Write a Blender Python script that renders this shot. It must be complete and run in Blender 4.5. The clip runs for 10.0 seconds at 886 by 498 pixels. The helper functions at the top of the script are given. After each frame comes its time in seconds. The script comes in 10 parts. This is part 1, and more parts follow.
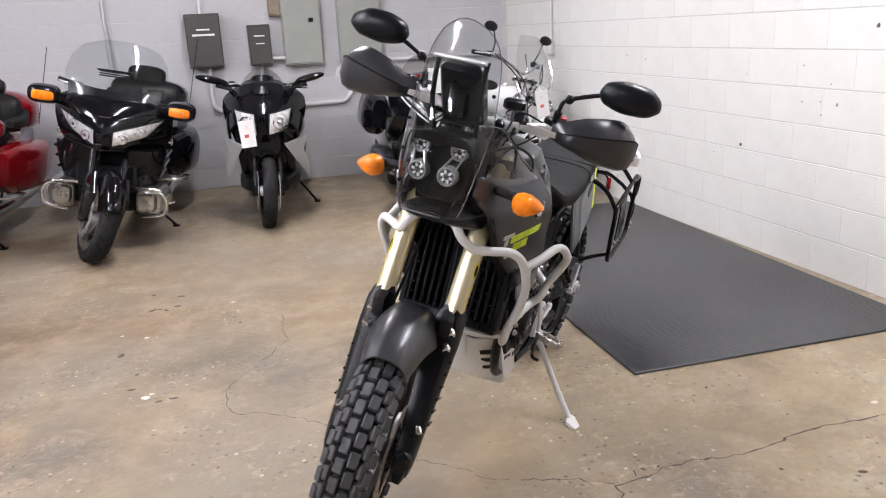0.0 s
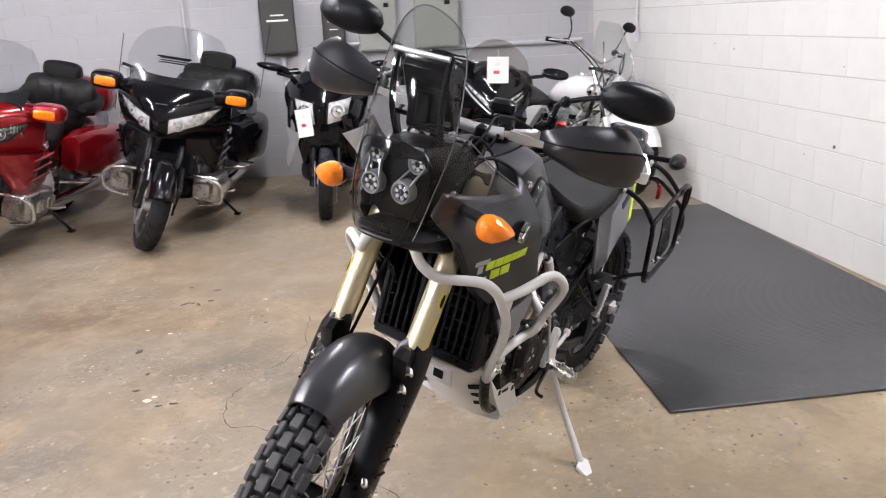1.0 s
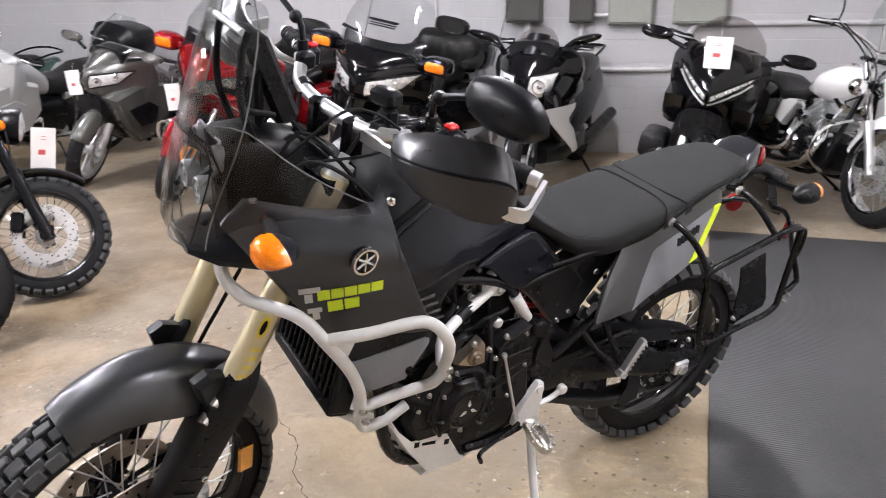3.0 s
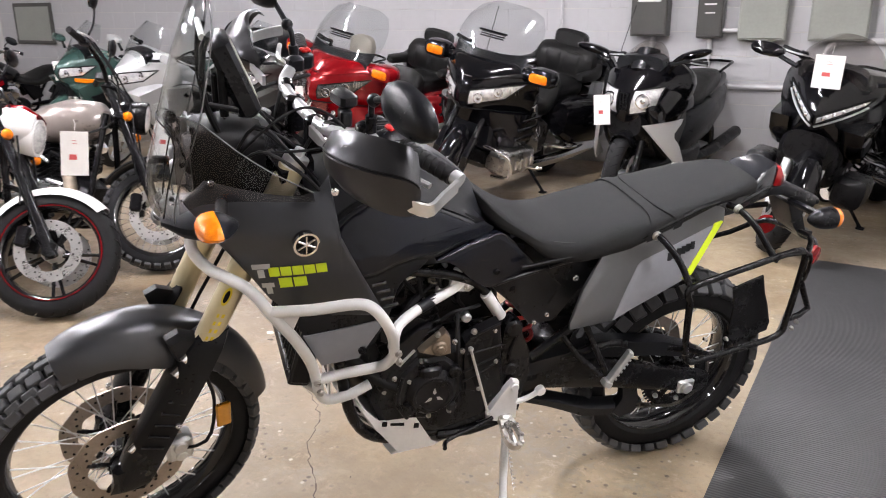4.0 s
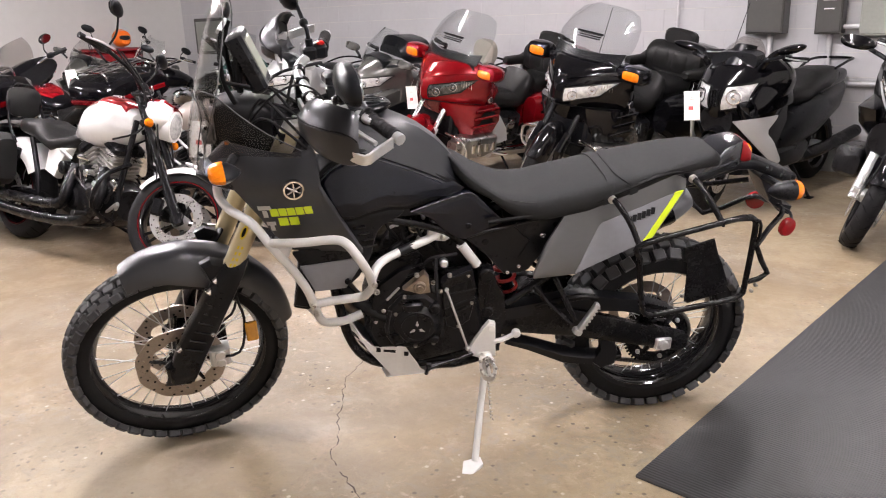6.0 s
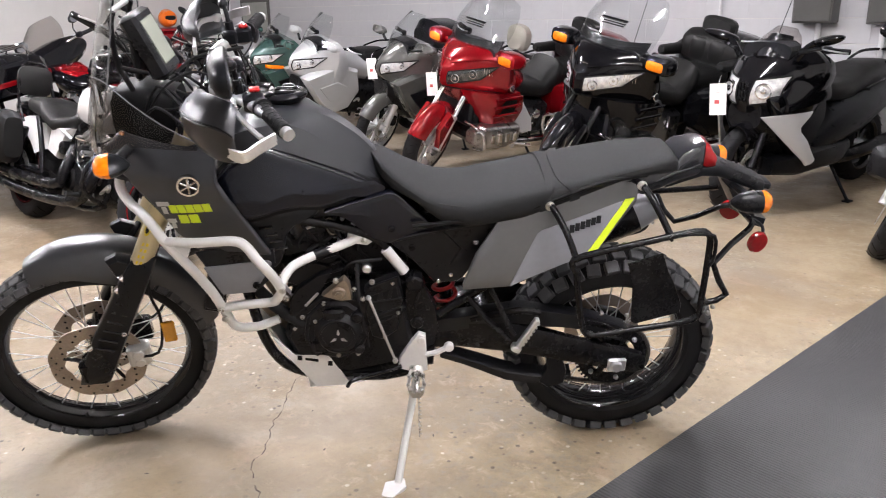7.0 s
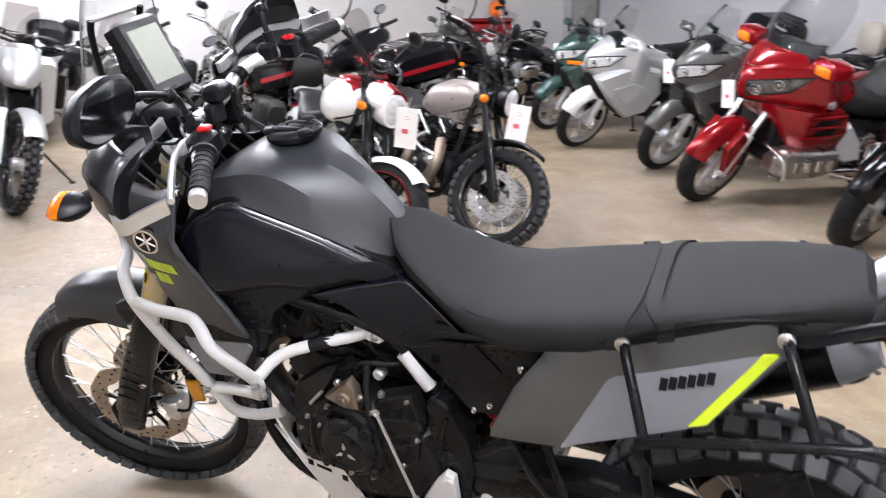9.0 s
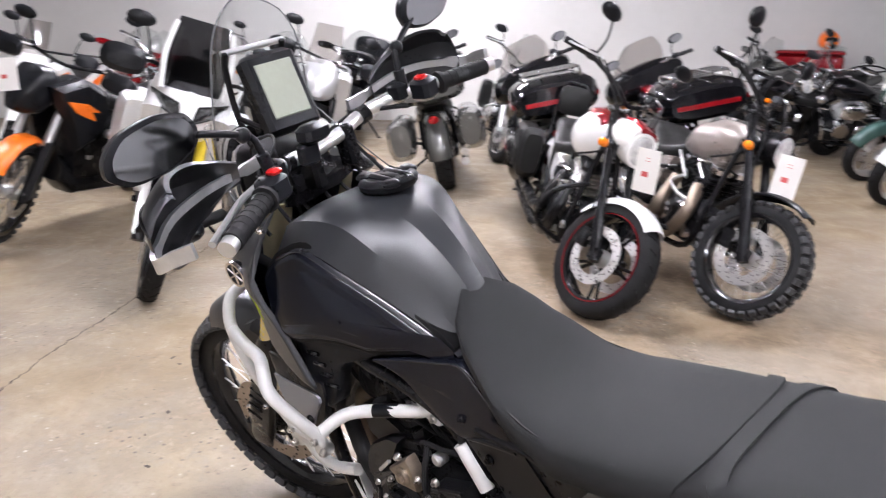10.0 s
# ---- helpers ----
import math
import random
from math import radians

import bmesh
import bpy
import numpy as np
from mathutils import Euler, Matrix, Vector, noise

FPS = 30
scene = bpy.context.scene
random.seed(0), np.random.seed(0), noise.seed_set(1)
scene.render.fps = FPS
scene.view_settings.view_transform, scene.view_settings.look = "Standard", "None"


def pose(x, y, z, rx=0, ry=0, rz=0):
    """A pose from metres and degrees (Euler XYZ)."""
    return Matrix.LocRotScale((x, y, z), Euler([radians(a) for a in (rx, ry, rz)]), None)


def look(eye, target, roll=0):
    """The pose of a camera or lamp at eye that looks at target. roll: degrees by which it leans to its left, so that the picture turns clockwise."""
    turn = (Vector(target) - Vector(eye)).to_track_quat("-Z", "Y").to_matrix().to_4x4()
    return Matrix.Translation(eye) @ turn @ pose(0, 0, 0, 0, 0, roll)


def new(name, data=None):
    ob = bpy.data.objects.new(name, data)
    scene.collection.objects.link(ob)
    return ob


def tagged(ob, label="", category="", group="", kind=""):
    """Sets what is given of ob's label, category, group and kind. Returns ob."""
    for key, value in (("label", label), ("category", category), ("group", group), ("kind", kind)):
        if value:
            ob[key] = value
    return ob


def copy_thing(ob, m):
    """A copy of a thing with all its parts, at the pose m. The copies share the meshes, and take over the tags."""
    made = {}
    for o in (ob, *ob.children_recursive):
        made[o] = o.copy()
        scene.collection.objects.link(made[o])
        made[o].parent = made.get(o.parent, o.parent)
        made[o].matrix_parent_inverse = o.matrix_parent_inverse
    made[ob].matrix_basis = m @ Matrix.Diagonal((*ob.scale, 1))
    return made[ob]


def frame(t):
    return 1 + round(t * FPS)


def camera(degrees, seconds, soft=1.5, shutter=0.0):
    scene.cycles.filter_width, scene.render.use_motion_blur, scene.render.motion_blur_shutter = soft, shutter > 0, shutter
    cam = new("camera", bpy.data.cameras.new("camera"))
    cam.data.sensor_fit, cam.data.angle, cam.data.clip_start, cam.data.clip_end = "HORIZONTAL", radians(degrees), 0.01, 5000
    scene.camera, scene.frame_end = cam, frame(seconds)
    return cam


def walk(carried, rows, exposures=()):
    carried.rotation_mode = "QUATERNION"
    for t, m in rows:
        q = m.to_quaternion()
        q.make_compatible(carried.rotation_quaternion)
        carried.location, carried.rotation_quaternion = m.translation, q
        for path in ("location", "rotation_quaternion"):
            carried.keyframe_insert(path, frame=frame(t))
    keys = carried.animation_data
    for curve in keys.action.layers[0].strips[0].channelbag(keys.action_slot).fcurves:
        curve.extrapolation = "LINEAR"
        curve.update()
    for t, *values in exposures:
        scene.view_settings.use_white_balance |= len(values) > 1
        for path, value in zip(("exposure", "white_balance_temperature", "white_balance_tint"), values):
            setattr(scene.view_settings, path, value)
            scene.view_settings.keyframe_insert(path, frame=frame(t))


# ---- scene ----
cam = camera(60.0, 10.0, soft=1.0, shutter=0.35)
PATH = [
    (0, (0.093, 0.133, 1.423), (0.63, 1.979, 0.872), -3.0),
    (0.5, (0.327, 0.22, 1.432), (0.74, 2.095, 0.873), -3.1),
    (1, (0.51, 0.357, 1.415), (0.776, 2.255, 0.842), -3.0),
    (1.5, (0.701, 0.524, 1.408), (0.794, 2.437, 0.829), -3.0),
    (2, (0.972, 0.631, 1.39), (0.86, 2.539, 0.8), -2.8),
    (2.5, (1.221, 0.729, 1.385), (0.905, 2.608, 0.777), -1.9),
    (3.8, (1.836, 0.899, 1.362), (0.969, 2.601, 0.769), -0.4),
    (4, (1.916, 0.874, 1.371), (0.997, 2.552, 0.787), -0.3),
    (4.5, (2.096, 0.8, 1.355), (1.067, 2.421, 0.795), -0.3),
    (5, (2.263, 0.726, 1.343), (1.144, 2.292, 0.798), -0.8),
    (5.5, (2.421, 0.728, 1.332), (1.221, 2.233, 0.79), -1.4),
    (6.8, (2.696, 1.138, 1.327), (1.343, 2.488, 0.739), -1.3),
    (7, (2.707, 1.228, 1.321), (1.332, 2.554, 0.73), -1.0),
    (7.5, (2.748, 1.502, 1.328), (1.296, 2.734, 0.718), -0.9),
    (8, (2.711, 1.737, 1.337), (1.16, 2.837, 0.717), -0.7),
    (8.5, (2.572, 1.963, 1.35), (0.886, 2.842, 0.732), -0.9),
    (9, (2.487, 2.178, 1.355), (0.671, 2.756, 0.749), -0.7),
    (9.5, (2.425, 2.41, 1.379), (0.524, 2.625, 0.797), -0.1),
    (10, (2.323, 2.599, 1.393), (0.411, 2.415, 0.836), 0.9),
]
walk(cam, [(t, look(eye, target, roll)) for t, eye, target, roll in PATH], [(0.0, -0.22, 6450, 10), (2.5, -0.03, 6500, 10), (4.0, 0.0, 6600, 10), (5.5, 0.0, 7000, 14), (7.0, 0.05, 6600, 10), (7.5, 0.06, 6600, 10), (9.0, 0.1, 6250, 9), (10.0, 0.03, 6300, 12)])

# ---- world and exposure ----
world = bpy.data.worlds.new("world")
world.use_nodes = True
world.node_tree.nodes["Background"].inputs[0].default_value = (0.6, 0.65, 0.7, 1)
world.node_tree.nodes["Background"].inputs[1].default_value = 0.02
scene.world = world


# ---- materials ----
def mat(name, color, rough=0.5, metal=0.0, var=0.15, scale=8.0, bump=0.0, bump_scale=120.0, coat=0.0, second=None, rvar=0.08, spec=0.5):
    """A surface with two scales of colour and gloss variation and a fine relief."""
    m = bpy.data.materials.new(name)
    m.use_nodes = True
    nt = m.node_tree
    n, l = nt.nodes, nt.links
    p = n["Principled BSDF"]
    tc = n.new("ShaderNodeTexCoord")
    big = n.new("ShaderNodeTexNoise")
    big.inputs["Scale"].default_value, big.inputs["Detail"].default_value = scale, 6
    fine = n.new("ShaderNodeTexNoise")
    fine.inputs["Scale"].default_value, fine.inputs["Detail"].default_value = scale * 9, 4
    l.new(tc.outputs["Object"], big.inputs["Vector"])
    l.new(tc.outputs["Object"], fine.inputs["Vector"])
    add = n.new("ShaderNodeMath")
    add.operation = "MULTIPLY_ADD"
    l.new(fine.outputs["Fac"], add.inputs[0])
    add.inputs[1].default_value = 0.4
    sc = n.new("ShaderNodeMath")
    sc.operation = "MULTIPLY"
    sc.inputs[1].default_value = 0.6
    l.new(big.outputs["Fac"], sc.inputs[0])
    l.new(sc.outputs[0], add.inputs[2])
    mix = n.new("ShaderNodeMixRGB")
    c = Vector(color)
    b = Vector(second) if second else c
    mix.inputs[1].default_value = (*(c * (1 - var)), 1)
    mix.inputs[2].default_value = (*[min(1, v) for v in b * (1 + var)], 1)
    ramp = n.new("ShaderNodeMapRange")
    ramp.inputs[1].default_value, ramp.inputs[2].default_value = 0.32, 0.68
    l.new(add.outputs[0], ramp.inputs[0])
    l.new(ramp.outputs[0], mix.inputs[0])
    l.new(mix.outputs[0], p.inputs["Base Color"])
    rr = n.new("ShaderNodeMapRange")
    rr.inputs[1].default_value, rr.inputs[2].default_value = 0.3, 0.7
    rr.inputs[3].default_value, rr.inputs[4].default_value = max(0.02, rough - rvar), min(1, rough + rvar)
    l.new(add.outputs[0], rr.inputs[0])
    l.new(rr.outputs[0], p.inputs["Roughness"])
    p.inputs["Metallic"].default_value = metal
    p.inputs["Coat Weight"].default_value = coat
    p.inputs["Coat Roughness"].default_value = 0.05
    p.inputs["Specular IOR Level"].default_value = spec * (0.45 if max(color) < 0.025 and not metal else 1)
    if bump:
        bn = n.new("ShaderNodeTexNoise")
        bn.inputs["Scale"].default_value, bn.inputs["Detail"].default_value = bump_scale, 3
        l.new(tc.outputs["Object"], bn.inputs["Vector"])
        bp = n.new("ShaderNodeBump")
        bp.inputs["Strength"].default_value, bp.inputs["Distance"].default_value = bump, 0.002
        l.new(bn.outputs["Fac"], bp.inputs["Height"])
        l.new(bp.outputs[0], p.inputs["Normal"])
    return m


def clear(name, tint, gloss=0.03):
    """Clear or smoked plastic: it lets light through and mirrors by its Fresnel."""
    m = bpy.data.materials.new(name)
    m.use_nodes = True
    n, l = m.node_tree.nodes, m.node_tree.links
    n.remove(n["Principled BSDF"])
    tr, gl, fr, mx = n.new("ShaderNodeBsdfTransparent"), n.new("ShaderNodeBsdfGlossy"), n.new("ShaderNodeLayerWeight"), n.new("ShaderNodeMixShader")
    tr.inputs[0].default_value = (*tint, 1)
    gl.inputs["Roughness"].default_value = gloss
    fr.inputs["Blend"].default_value = 0.5
    pw, ma = n.new("ShaderNodeMath"), n.new("ShaderNodeMath")
    pw.operation, pw.inputs[1].default_value = "POWER", 4.0
    ma.operation, ma.inputs[1].default_value, ma.inputs[2].default_value = "MULTIPLY_ADD", 0.85, 0.022
    l.new(fr.outputs["Facing"], pw.inputs[0])
    l.new(pw.outputs[0], ma.inputs[0])
    l.new(ma.outputs[0], mx.inputs[0])
    l.new(tr.outputs[0], mx.inputs[1])
    l.new(gl.outputs[0], mx.inputs[2])
    l.new(mx.outputs[0], n["Material Output"].inputs[0])
    return m


def glow(name, color, strength):
    m = bpy.data.materials.new(name)
    m.use_nodes = True
    p = m.node_tree.nodes["Principled BSDF"]
    p.inputs["Base Color"].default_value = (0.9, 0.9, 0.9, 1)
    p.inputs["Emission Color"].default_value = (*color, 1)
    p.inputs["Emission Strength"].default_value = strength
    return m


M = {
    "tank_grey": mat("tank_grey", (0.0155, 0.017, 0.0205), 0.41, 0.15, 0.08, 6, 0.08, 400, rvar=0.03, spec=0.5),
    "guard_grey": mat("guard_grey", (0.036, 0.038, 0.043), 0.3, 0.4, 0.08, 6, 0.05, 400, rvar=0.03, spec=0.8),
    "matte_grey": mat("matte_grey", (0.115, 0.117, 0.122), 0.34, 0.75, 0.06, 6, 0.08, 400, rvar=0.04, spec=0.45),
    "shroud_grey": mat("shroud_grey", (0.06, 0.063, 0.07), 0.36, 0.65, 0.06, 6, 0.06, 400, rvar=0.03, spec=0.5),
    "chain_dark": mat("chain_dark", (0.09, 0.085, 0.08), 0.4, 0.8, 0.3, 30),
    "lamp_grey": mat("lamp_grey", (0.27, 0.275, 0.285), 0.3, 0.2, 0.06, 10, rvar=0.03),
    "mid_grey": mat("mid_grey", (0.17, 0.175, 0.195), 0.4, 0, 0.08, 6, 0.15, 400),
    "dark_paint": mat("dark_paint", (0.012, 0.0125, 0.014), 0.3, 0, 0.1, 6, 0.12, 400, spec=0.35),
    "knee_black": mat("knee_black", (0.0045, 0.0055, 0.0095), 0.21, 0, 0.1, 5, 0.02, 300, rvar=0.02, spec=0.6),
    "black_plastic": mat("black_plastic", (0.0066, 0.0072, 0.009), 0.3, 0, 0.25, 12, 0.2, 500, rvar=0.05, spec=0.45),
    "black_metal": mat("black_metal", (0.006, 0.006, 0.007), 0.25, 0, 0.3, 14, 0.2, 300, spec=0.4),
    "engine_black": mat("engine_black", (0.007, 0.007, 0.008), 0.3, 0.0, 0.3, 20, 0.4, 350, spec=0.4),
    "rubber": mat("rubber", (0.012, 0.012, 0.013), 0.65, 0, 0.3, 20, 0.4, 300, spec=0.3),
    "knee_edge": mat("knee_edge", (0.016, 0.017, 0.021), 0.2, 0.15, 0.05, 8, rvar=0.02, spec=0.55),
    "tread": mat("tread", (0.042, 0.043, 0.046), 0.6, 0, 0.25, 30, 0.4, 300, spec=0.35),
    "seat_cloth": mat("seat_cloth", (0.018, 0.0185, 0.0195), 0.7, 0, 0.12, 10, 0.6, 900, spec=0.3),
    "leather": mat("leather", (0.01, 0.01, 0.01), 0.4, 0, 0.2, 20, 0.6, 180, spec=0.4),
    "tan_leather": mat("tan_leather", (0.3, 0.28, 0.24), 0.5, 0, 0.15, 10, 0.4, 180),
    "white_coat": mat("white_coat", (0.62, 0.62, 0.615), 0.4, 0, 0.05, 8, 0.1, 200),
    "gold": mat("gold", (0.62, 0.55, 0.36), 0.33, 0.6, 0.03, 6, rvar=0.02),
    "alu": mat("alu", (0.66, 0.67, 0.68), 0.36, 0.85, 0.1, 10, 0.2, 200),
    "alu_plate": mat("alu_plate", (0.72, 0.72, 0.72), 0.38, 0.2, 0.06, 10, 0.15, 200),
    "chrome": mat("chrome", (0.8, 0.8, 0.82), 0.1, 1.0, 0.05, 6, rvar=0.04),
    "steel": mat("steel", (0.5, 0.49, 0.47), 0.3, 1.0, 0.15, 12),
    "disc_steel": mat("disc_steel", (0.36, 0.31, 0.27), 0.34, 0.9, 0.2, 16),
    "disc_bright": mat("disc_bright", (0.62, 0.61, 0.6), 0.3, 0.8, 0.1, 16),
    "wall_chip": mat("wall_chip", (0.09, 0.08, 0.07), 0.8, 0, 0.3, 40),
    "rim_black": mat("rim_black", (0.01, 0.01, 0.011), 0.14, 0, 0.2, 10, coat=0.4),
    "bronze": mat("bronze", (0.28, 0.23, 0.18), 0.4, 0.8, 0.2, 20),
    "lime": mat("lime", (0.62, 0.78, 0.02), 0.4, 0, 0.05, 10),
    "decal_grey": mat("decal_grey", (0.5, 0.5, 0.5), 0.4, 0, 0.05, 10),
    "yellow": mat("yellow", (0.75, 0.58, 0.02), 0.4, 0, 0.06, 10),
    "amber": mat("amber", (0.85, 0.2, 0.004), 0.12, 0, 0.3, 45, 0.8, 90, coat=0.3),
    "red_lens": mat("red_lens", (0.25, 0.004, 0.006), 0.14, 0, 0.2, 40, coat=0.15),
    "reflector_amber": mat("reflector_amber", (0.55, 0.24, 0.02), 0.2, 0, 0.15, 60, coat=0.5),
    "red_spring": mat("red_spring", (0.42, 0.01, 0.01), 0.3, 0, 0.1, 10, coat=0.4),
    "deep_black": mat("deep_black", (0.005, 0.005, 0.0055), 0.5, 0, 0.2, 12, spec=0.25),
    "gloss_plastic": mat("gloss_plastic", (0.034, 0.035, 0.039), 0.3, 0.45, 0.1, 12, 0.0, 400, rvar=0.03, spec=0.6),
    "clear": clear("clear", (0.91, 0.92, 0.92)),
    "screen_edge": mat("screen_edge", (0.13, 0.135, 0.14), 0.2, 0, 0.2, 30, spec=0.6),
    "smoke": clear("smoke", (0.78, 0.76, 0.75)),
    "smoke_dark": clear("smoke_dark", (0.25, 0.25, 0.26)),
    "mirror": mat("mirror", (0.4, 0.41, 0.42), 0.04, 1.0, 0.0, 2, rvar=0.0),
    "lcd": mat("lcd", (0.26, 0.28, 0.23), 0.4, 0, 0.06, 10),
    "paper": mat("paper", (0.82, 0.81, 0.79), 0.6, 0, 0.04, 10),
    "print_red": mat("print_red", (0.6, 0.1, 0.1), 0.6, 0, 0.1, 30),
    "paint_red": mat("paint_red", (0.26, 0.003, 0.008), 0.18, 0.45, 0.12, 4, coat=0.5, rvar=0.03),
    "paint_black": mat("paint_black", (0.004, 0.004, 0.005), 0.1, 0, 0.2, 4, coat=0.12, rvar=0.02),
    "paint_white": mat("paint_white", (0.76, 0.76, 0.75), 0.2, 0, 0.04, 4, coat=0.7),
    "paint_silver": mat("paint_silver", (0.5, 0.51, 0.515), 0.3, 0.5, 0.03, 3, coat=0.4, rvar=0.02),
    "paint_grey": mat("paint_grey", (0.10, 0.10, 0.095), 0.22, 0.4, 0.1, 4, coat=0.6),
    "silver_gloss": mat("silver_gloss", (0.6, 0.61, 0.62), 0.34, 0.25, 0.015, 3, coat=0.2, rvar=0.015),
    "paint_teal": mat("paint_teal", (0.04, 0.085, 0.075), 0.2, 0.2, 0.1, 4, coat=0.8),
    "paint_orange": mat("paint_orange", (0.85, 0.17, 0.01), 0.3, 0, 0.06, 4, coat=0.4),
    "tank_taupe": mat("tank_taupe", (0.30, 0.26, 0.24), 0.3, 0.3, 0.08, 4, coat=0.5),
    "headlight": mat("headlight", (0.78, 0.8, 0.83), 0.14, 0.4, 0.5, 34, 1.0, 70),
    "lamp_dark": mat("lamp_dark", (0.16, 0.165, 0.17), 0.1, 0.8, 0.8, 26, 0.8, 40),
    "tube": glow("tube", (1.0, 0.97, 1.03), 300.0),
    "paint_wall": None,
}


# ---- mesh helpers ----
def bm_new():
    return bmesh.new()


def part(name, bm, material, parent=None, label="", sharp=38):
    """Links a bmesh as one mesh object under a thing or a part."""
    bmesh.ops.recalc_face_normals(bm, faces=bm.faces[:])
    me = bpy.data.meshes.new(name)
    bm.to_mesh(me)
    bm.free()
    me.polygons.foreach_set("use_smooth", [True] * len(me.polygons))
    me.set_sharp_from_angle(angle=radians(sharp))
    me.materials.append(M[material] if isinstance(material, str) else material)
    ob = new(name, me)
    if material in ("clear", "smoke", "smoke_dark"):
        ob.visible_shadow = False
    if parent is not None:
        ob.parent = parent
    if label:
        ob["label"] = label
    return ob


def pieces(name, bm, material, parent=None, label="", sharp=38):
    """Links each loose piece of a bmesh as a part of its own."""
    bm.verts.index_update()
    seen, groups = set(), []
    for v in bm.verts:
        if v in seen:
            continue
        stack, group = [v], []
        seen.add(v)
        while stack:
            w = stack.pop()
            group.append(w)
            for e in w.link_edges:
                o = e.other_vert(w)
                if o not in seen:
                    seen.add(o)
                    stack.append(o)
        groups.append(group)
    obs = []
    for group in groups:
        one = bmesh.new()
        made = {v: one.verts.new(v.co) for v in group}
        for f in {f for v in group for f in v.link_faces}:
            one.faces.new([made[v] for v in f.verts])
        obs.append(part(name, one, material, parent, label, sharp))
    bm.free()
    return obs


def root(name, m, label, category, group="", kind=""):
    ob = new(name)
    ob.empty_display_size = 0.2
    ob.matrix_basis = m
    return tagged(ob, label, category, group, kind)


def loft(bm, rings, cap=True, loop=False):
    """Skins closed rings of equal count."""
    vs = [[bm.verts.new(p) for p in r] for r in rings]
    k = len(vs[0])
    pairs = list(zip(vs, vs[1:])) + ([(vs[-1], vs[0])] if loop else [])
    for a, b in pairs:
        for i in range(k):
            bm.faces.new((a[i], a[(i + 1) % k], b[(i + 1) % k], b[i]))
    if cap and not loop:
        bm.faces.new(vs[0][::-1])
        bm.faces.new(vs[-1])
    return bm


def se(a, p):
    c = math.cos(a)
    return math.copysign(abs(c) ** (2 / p), c)


def body(bm, secs, n=20, p=2.6):
    """A rounded body along x: sections (x, y middle, z low, z high, half width)."""
    rings = []
    for s in secs:
        x, y, z0, z1, hw = s[:5]
        q = s[5] if len(s) > 5 else p
        rings.append([(x, y + hw * se(2 * math.pi * i / n, q), (z0 + z1) / 2 + (z1 - z0) / 2 * se(2 * math.pi * i / n - math.pi / 2, q)) for i in range(n)])
    return loft(bm, rings)


def smoothed(pts, step=4):
    """A Catmull-Rom line through the points."""
    pts = [Vector(p) for p in pts]
    if step < 2 or len(pts) < 3:
        return pts
    out = []
    for i in range(len(pts) - 1):
        p0, p1, p2, p3 = pts[max(0, i - 1)], pts[i], pts[i + 1], pts[min(len(pts) - 1, i + 2)]
        for k in range(step):
            t = k / step
            out.append(0.5 * (2 * p1 + (p2 - p0) * t + (2 * p0 - 5 * p1 + 4 * p2 - p3) * t * t + (3 * p1 - p0 - 3 * p2 + p3) * t ** 3))
    return out + [pts[-1]]


def tube(bm, pts, r, n=10, step=4, r2=None):
    """A round rod along a smoothed line; r2: the radius at its end."""
    line = smoothed(pts, step)
    rings = []
    up = Vector((0.13, 0.31, 0.94))
    m = len(line)
    for i, p in enumerate(line):
        d = (line[min(i + 1, m - 1)] - line[max(i - 1, 0)]).normalized()
        side = up - d * up.dot(d)
        if side.length < 0.05:
            side = Vector((1, 0, 0)) - d * d.x
        side.normalize()
        up = side
        other = d.cross(side)
        rad = r if r2 is None else r + (r2 - r) * i / (m - 1)
        rings.append([p + rad * (math.cos(a) * side + math.sin(a) * other) for a in [2 * math.pi * k / n for k in range(n)]])
    return loft(bm, rings)


def lathe(bm, profile, n=40, m=None):
    """A ring or disc turned about the y axis from (radius, y); closed profile."""
    m = m or Matrix.Identity(4)
    rings = []
    for k in range(n):
        a = 2 * math.pi * k / n
        rings.append([m @ Vector((r * math.cos(a), y, r * math.sin(a))) for r, y in profile])
    return loft(bm, rings, loop=True)


def disc(bm, c, r, y0, y1, n=24, bev=0.0):
    """A short cylinder along y about (x, z), with a bevelled outer face."""
    prof = [(r, y0), (r, y1 - math.copysign(bev, y1 - y0)), (r - bev, y1)] if bev else [(r, y0), (r, y1)]
    rings = [[(c[0] + rr * math.cos(2 * math.pi * k / n), y, c[1] + rr * math.sin(2 * math.pi * k / n)) for k in range(n)] for rr, y in prof]
    return loft(bm, rings)


def plate(bm, pts, y0, y1, bev=0.004):
    """A plate of the given side outline (x, z), from y0 out to y1, with a bevelled outer face."""
    cx, cz = sum(p[0] for p in pts) / len(pts), sum(p[1] for p in pts) / len(pts)
    size = max(max(abs(p[0] - cx), abs(p[1] - cz)) for p in pts)
    k = 1 - bev / size
    s = math.copysign(bev, y1 - y0)
    rings = [[(x, y0, z) for x, z in pts], [(x, y1 - s, z) for x, z in pts], [(cx + (x - cx) * k, y1, cz + (z - cz) * k) for x, z in pts]]
    return loft(bm, rings)


def at(line, x):
    """The height of a line of (x, z), in falling or rising x, at x."""
    line = sorted(line)
    if x <= line[0][0]:
        return line[0][1]
    for (x0, z0), (x1, z1) in zip(line, line[1:]):
        if x <= x1:
            return z0 + (z1 - z0) * (x - x0) / max(1e-9, x1 - x0)
    return line[-1][1]


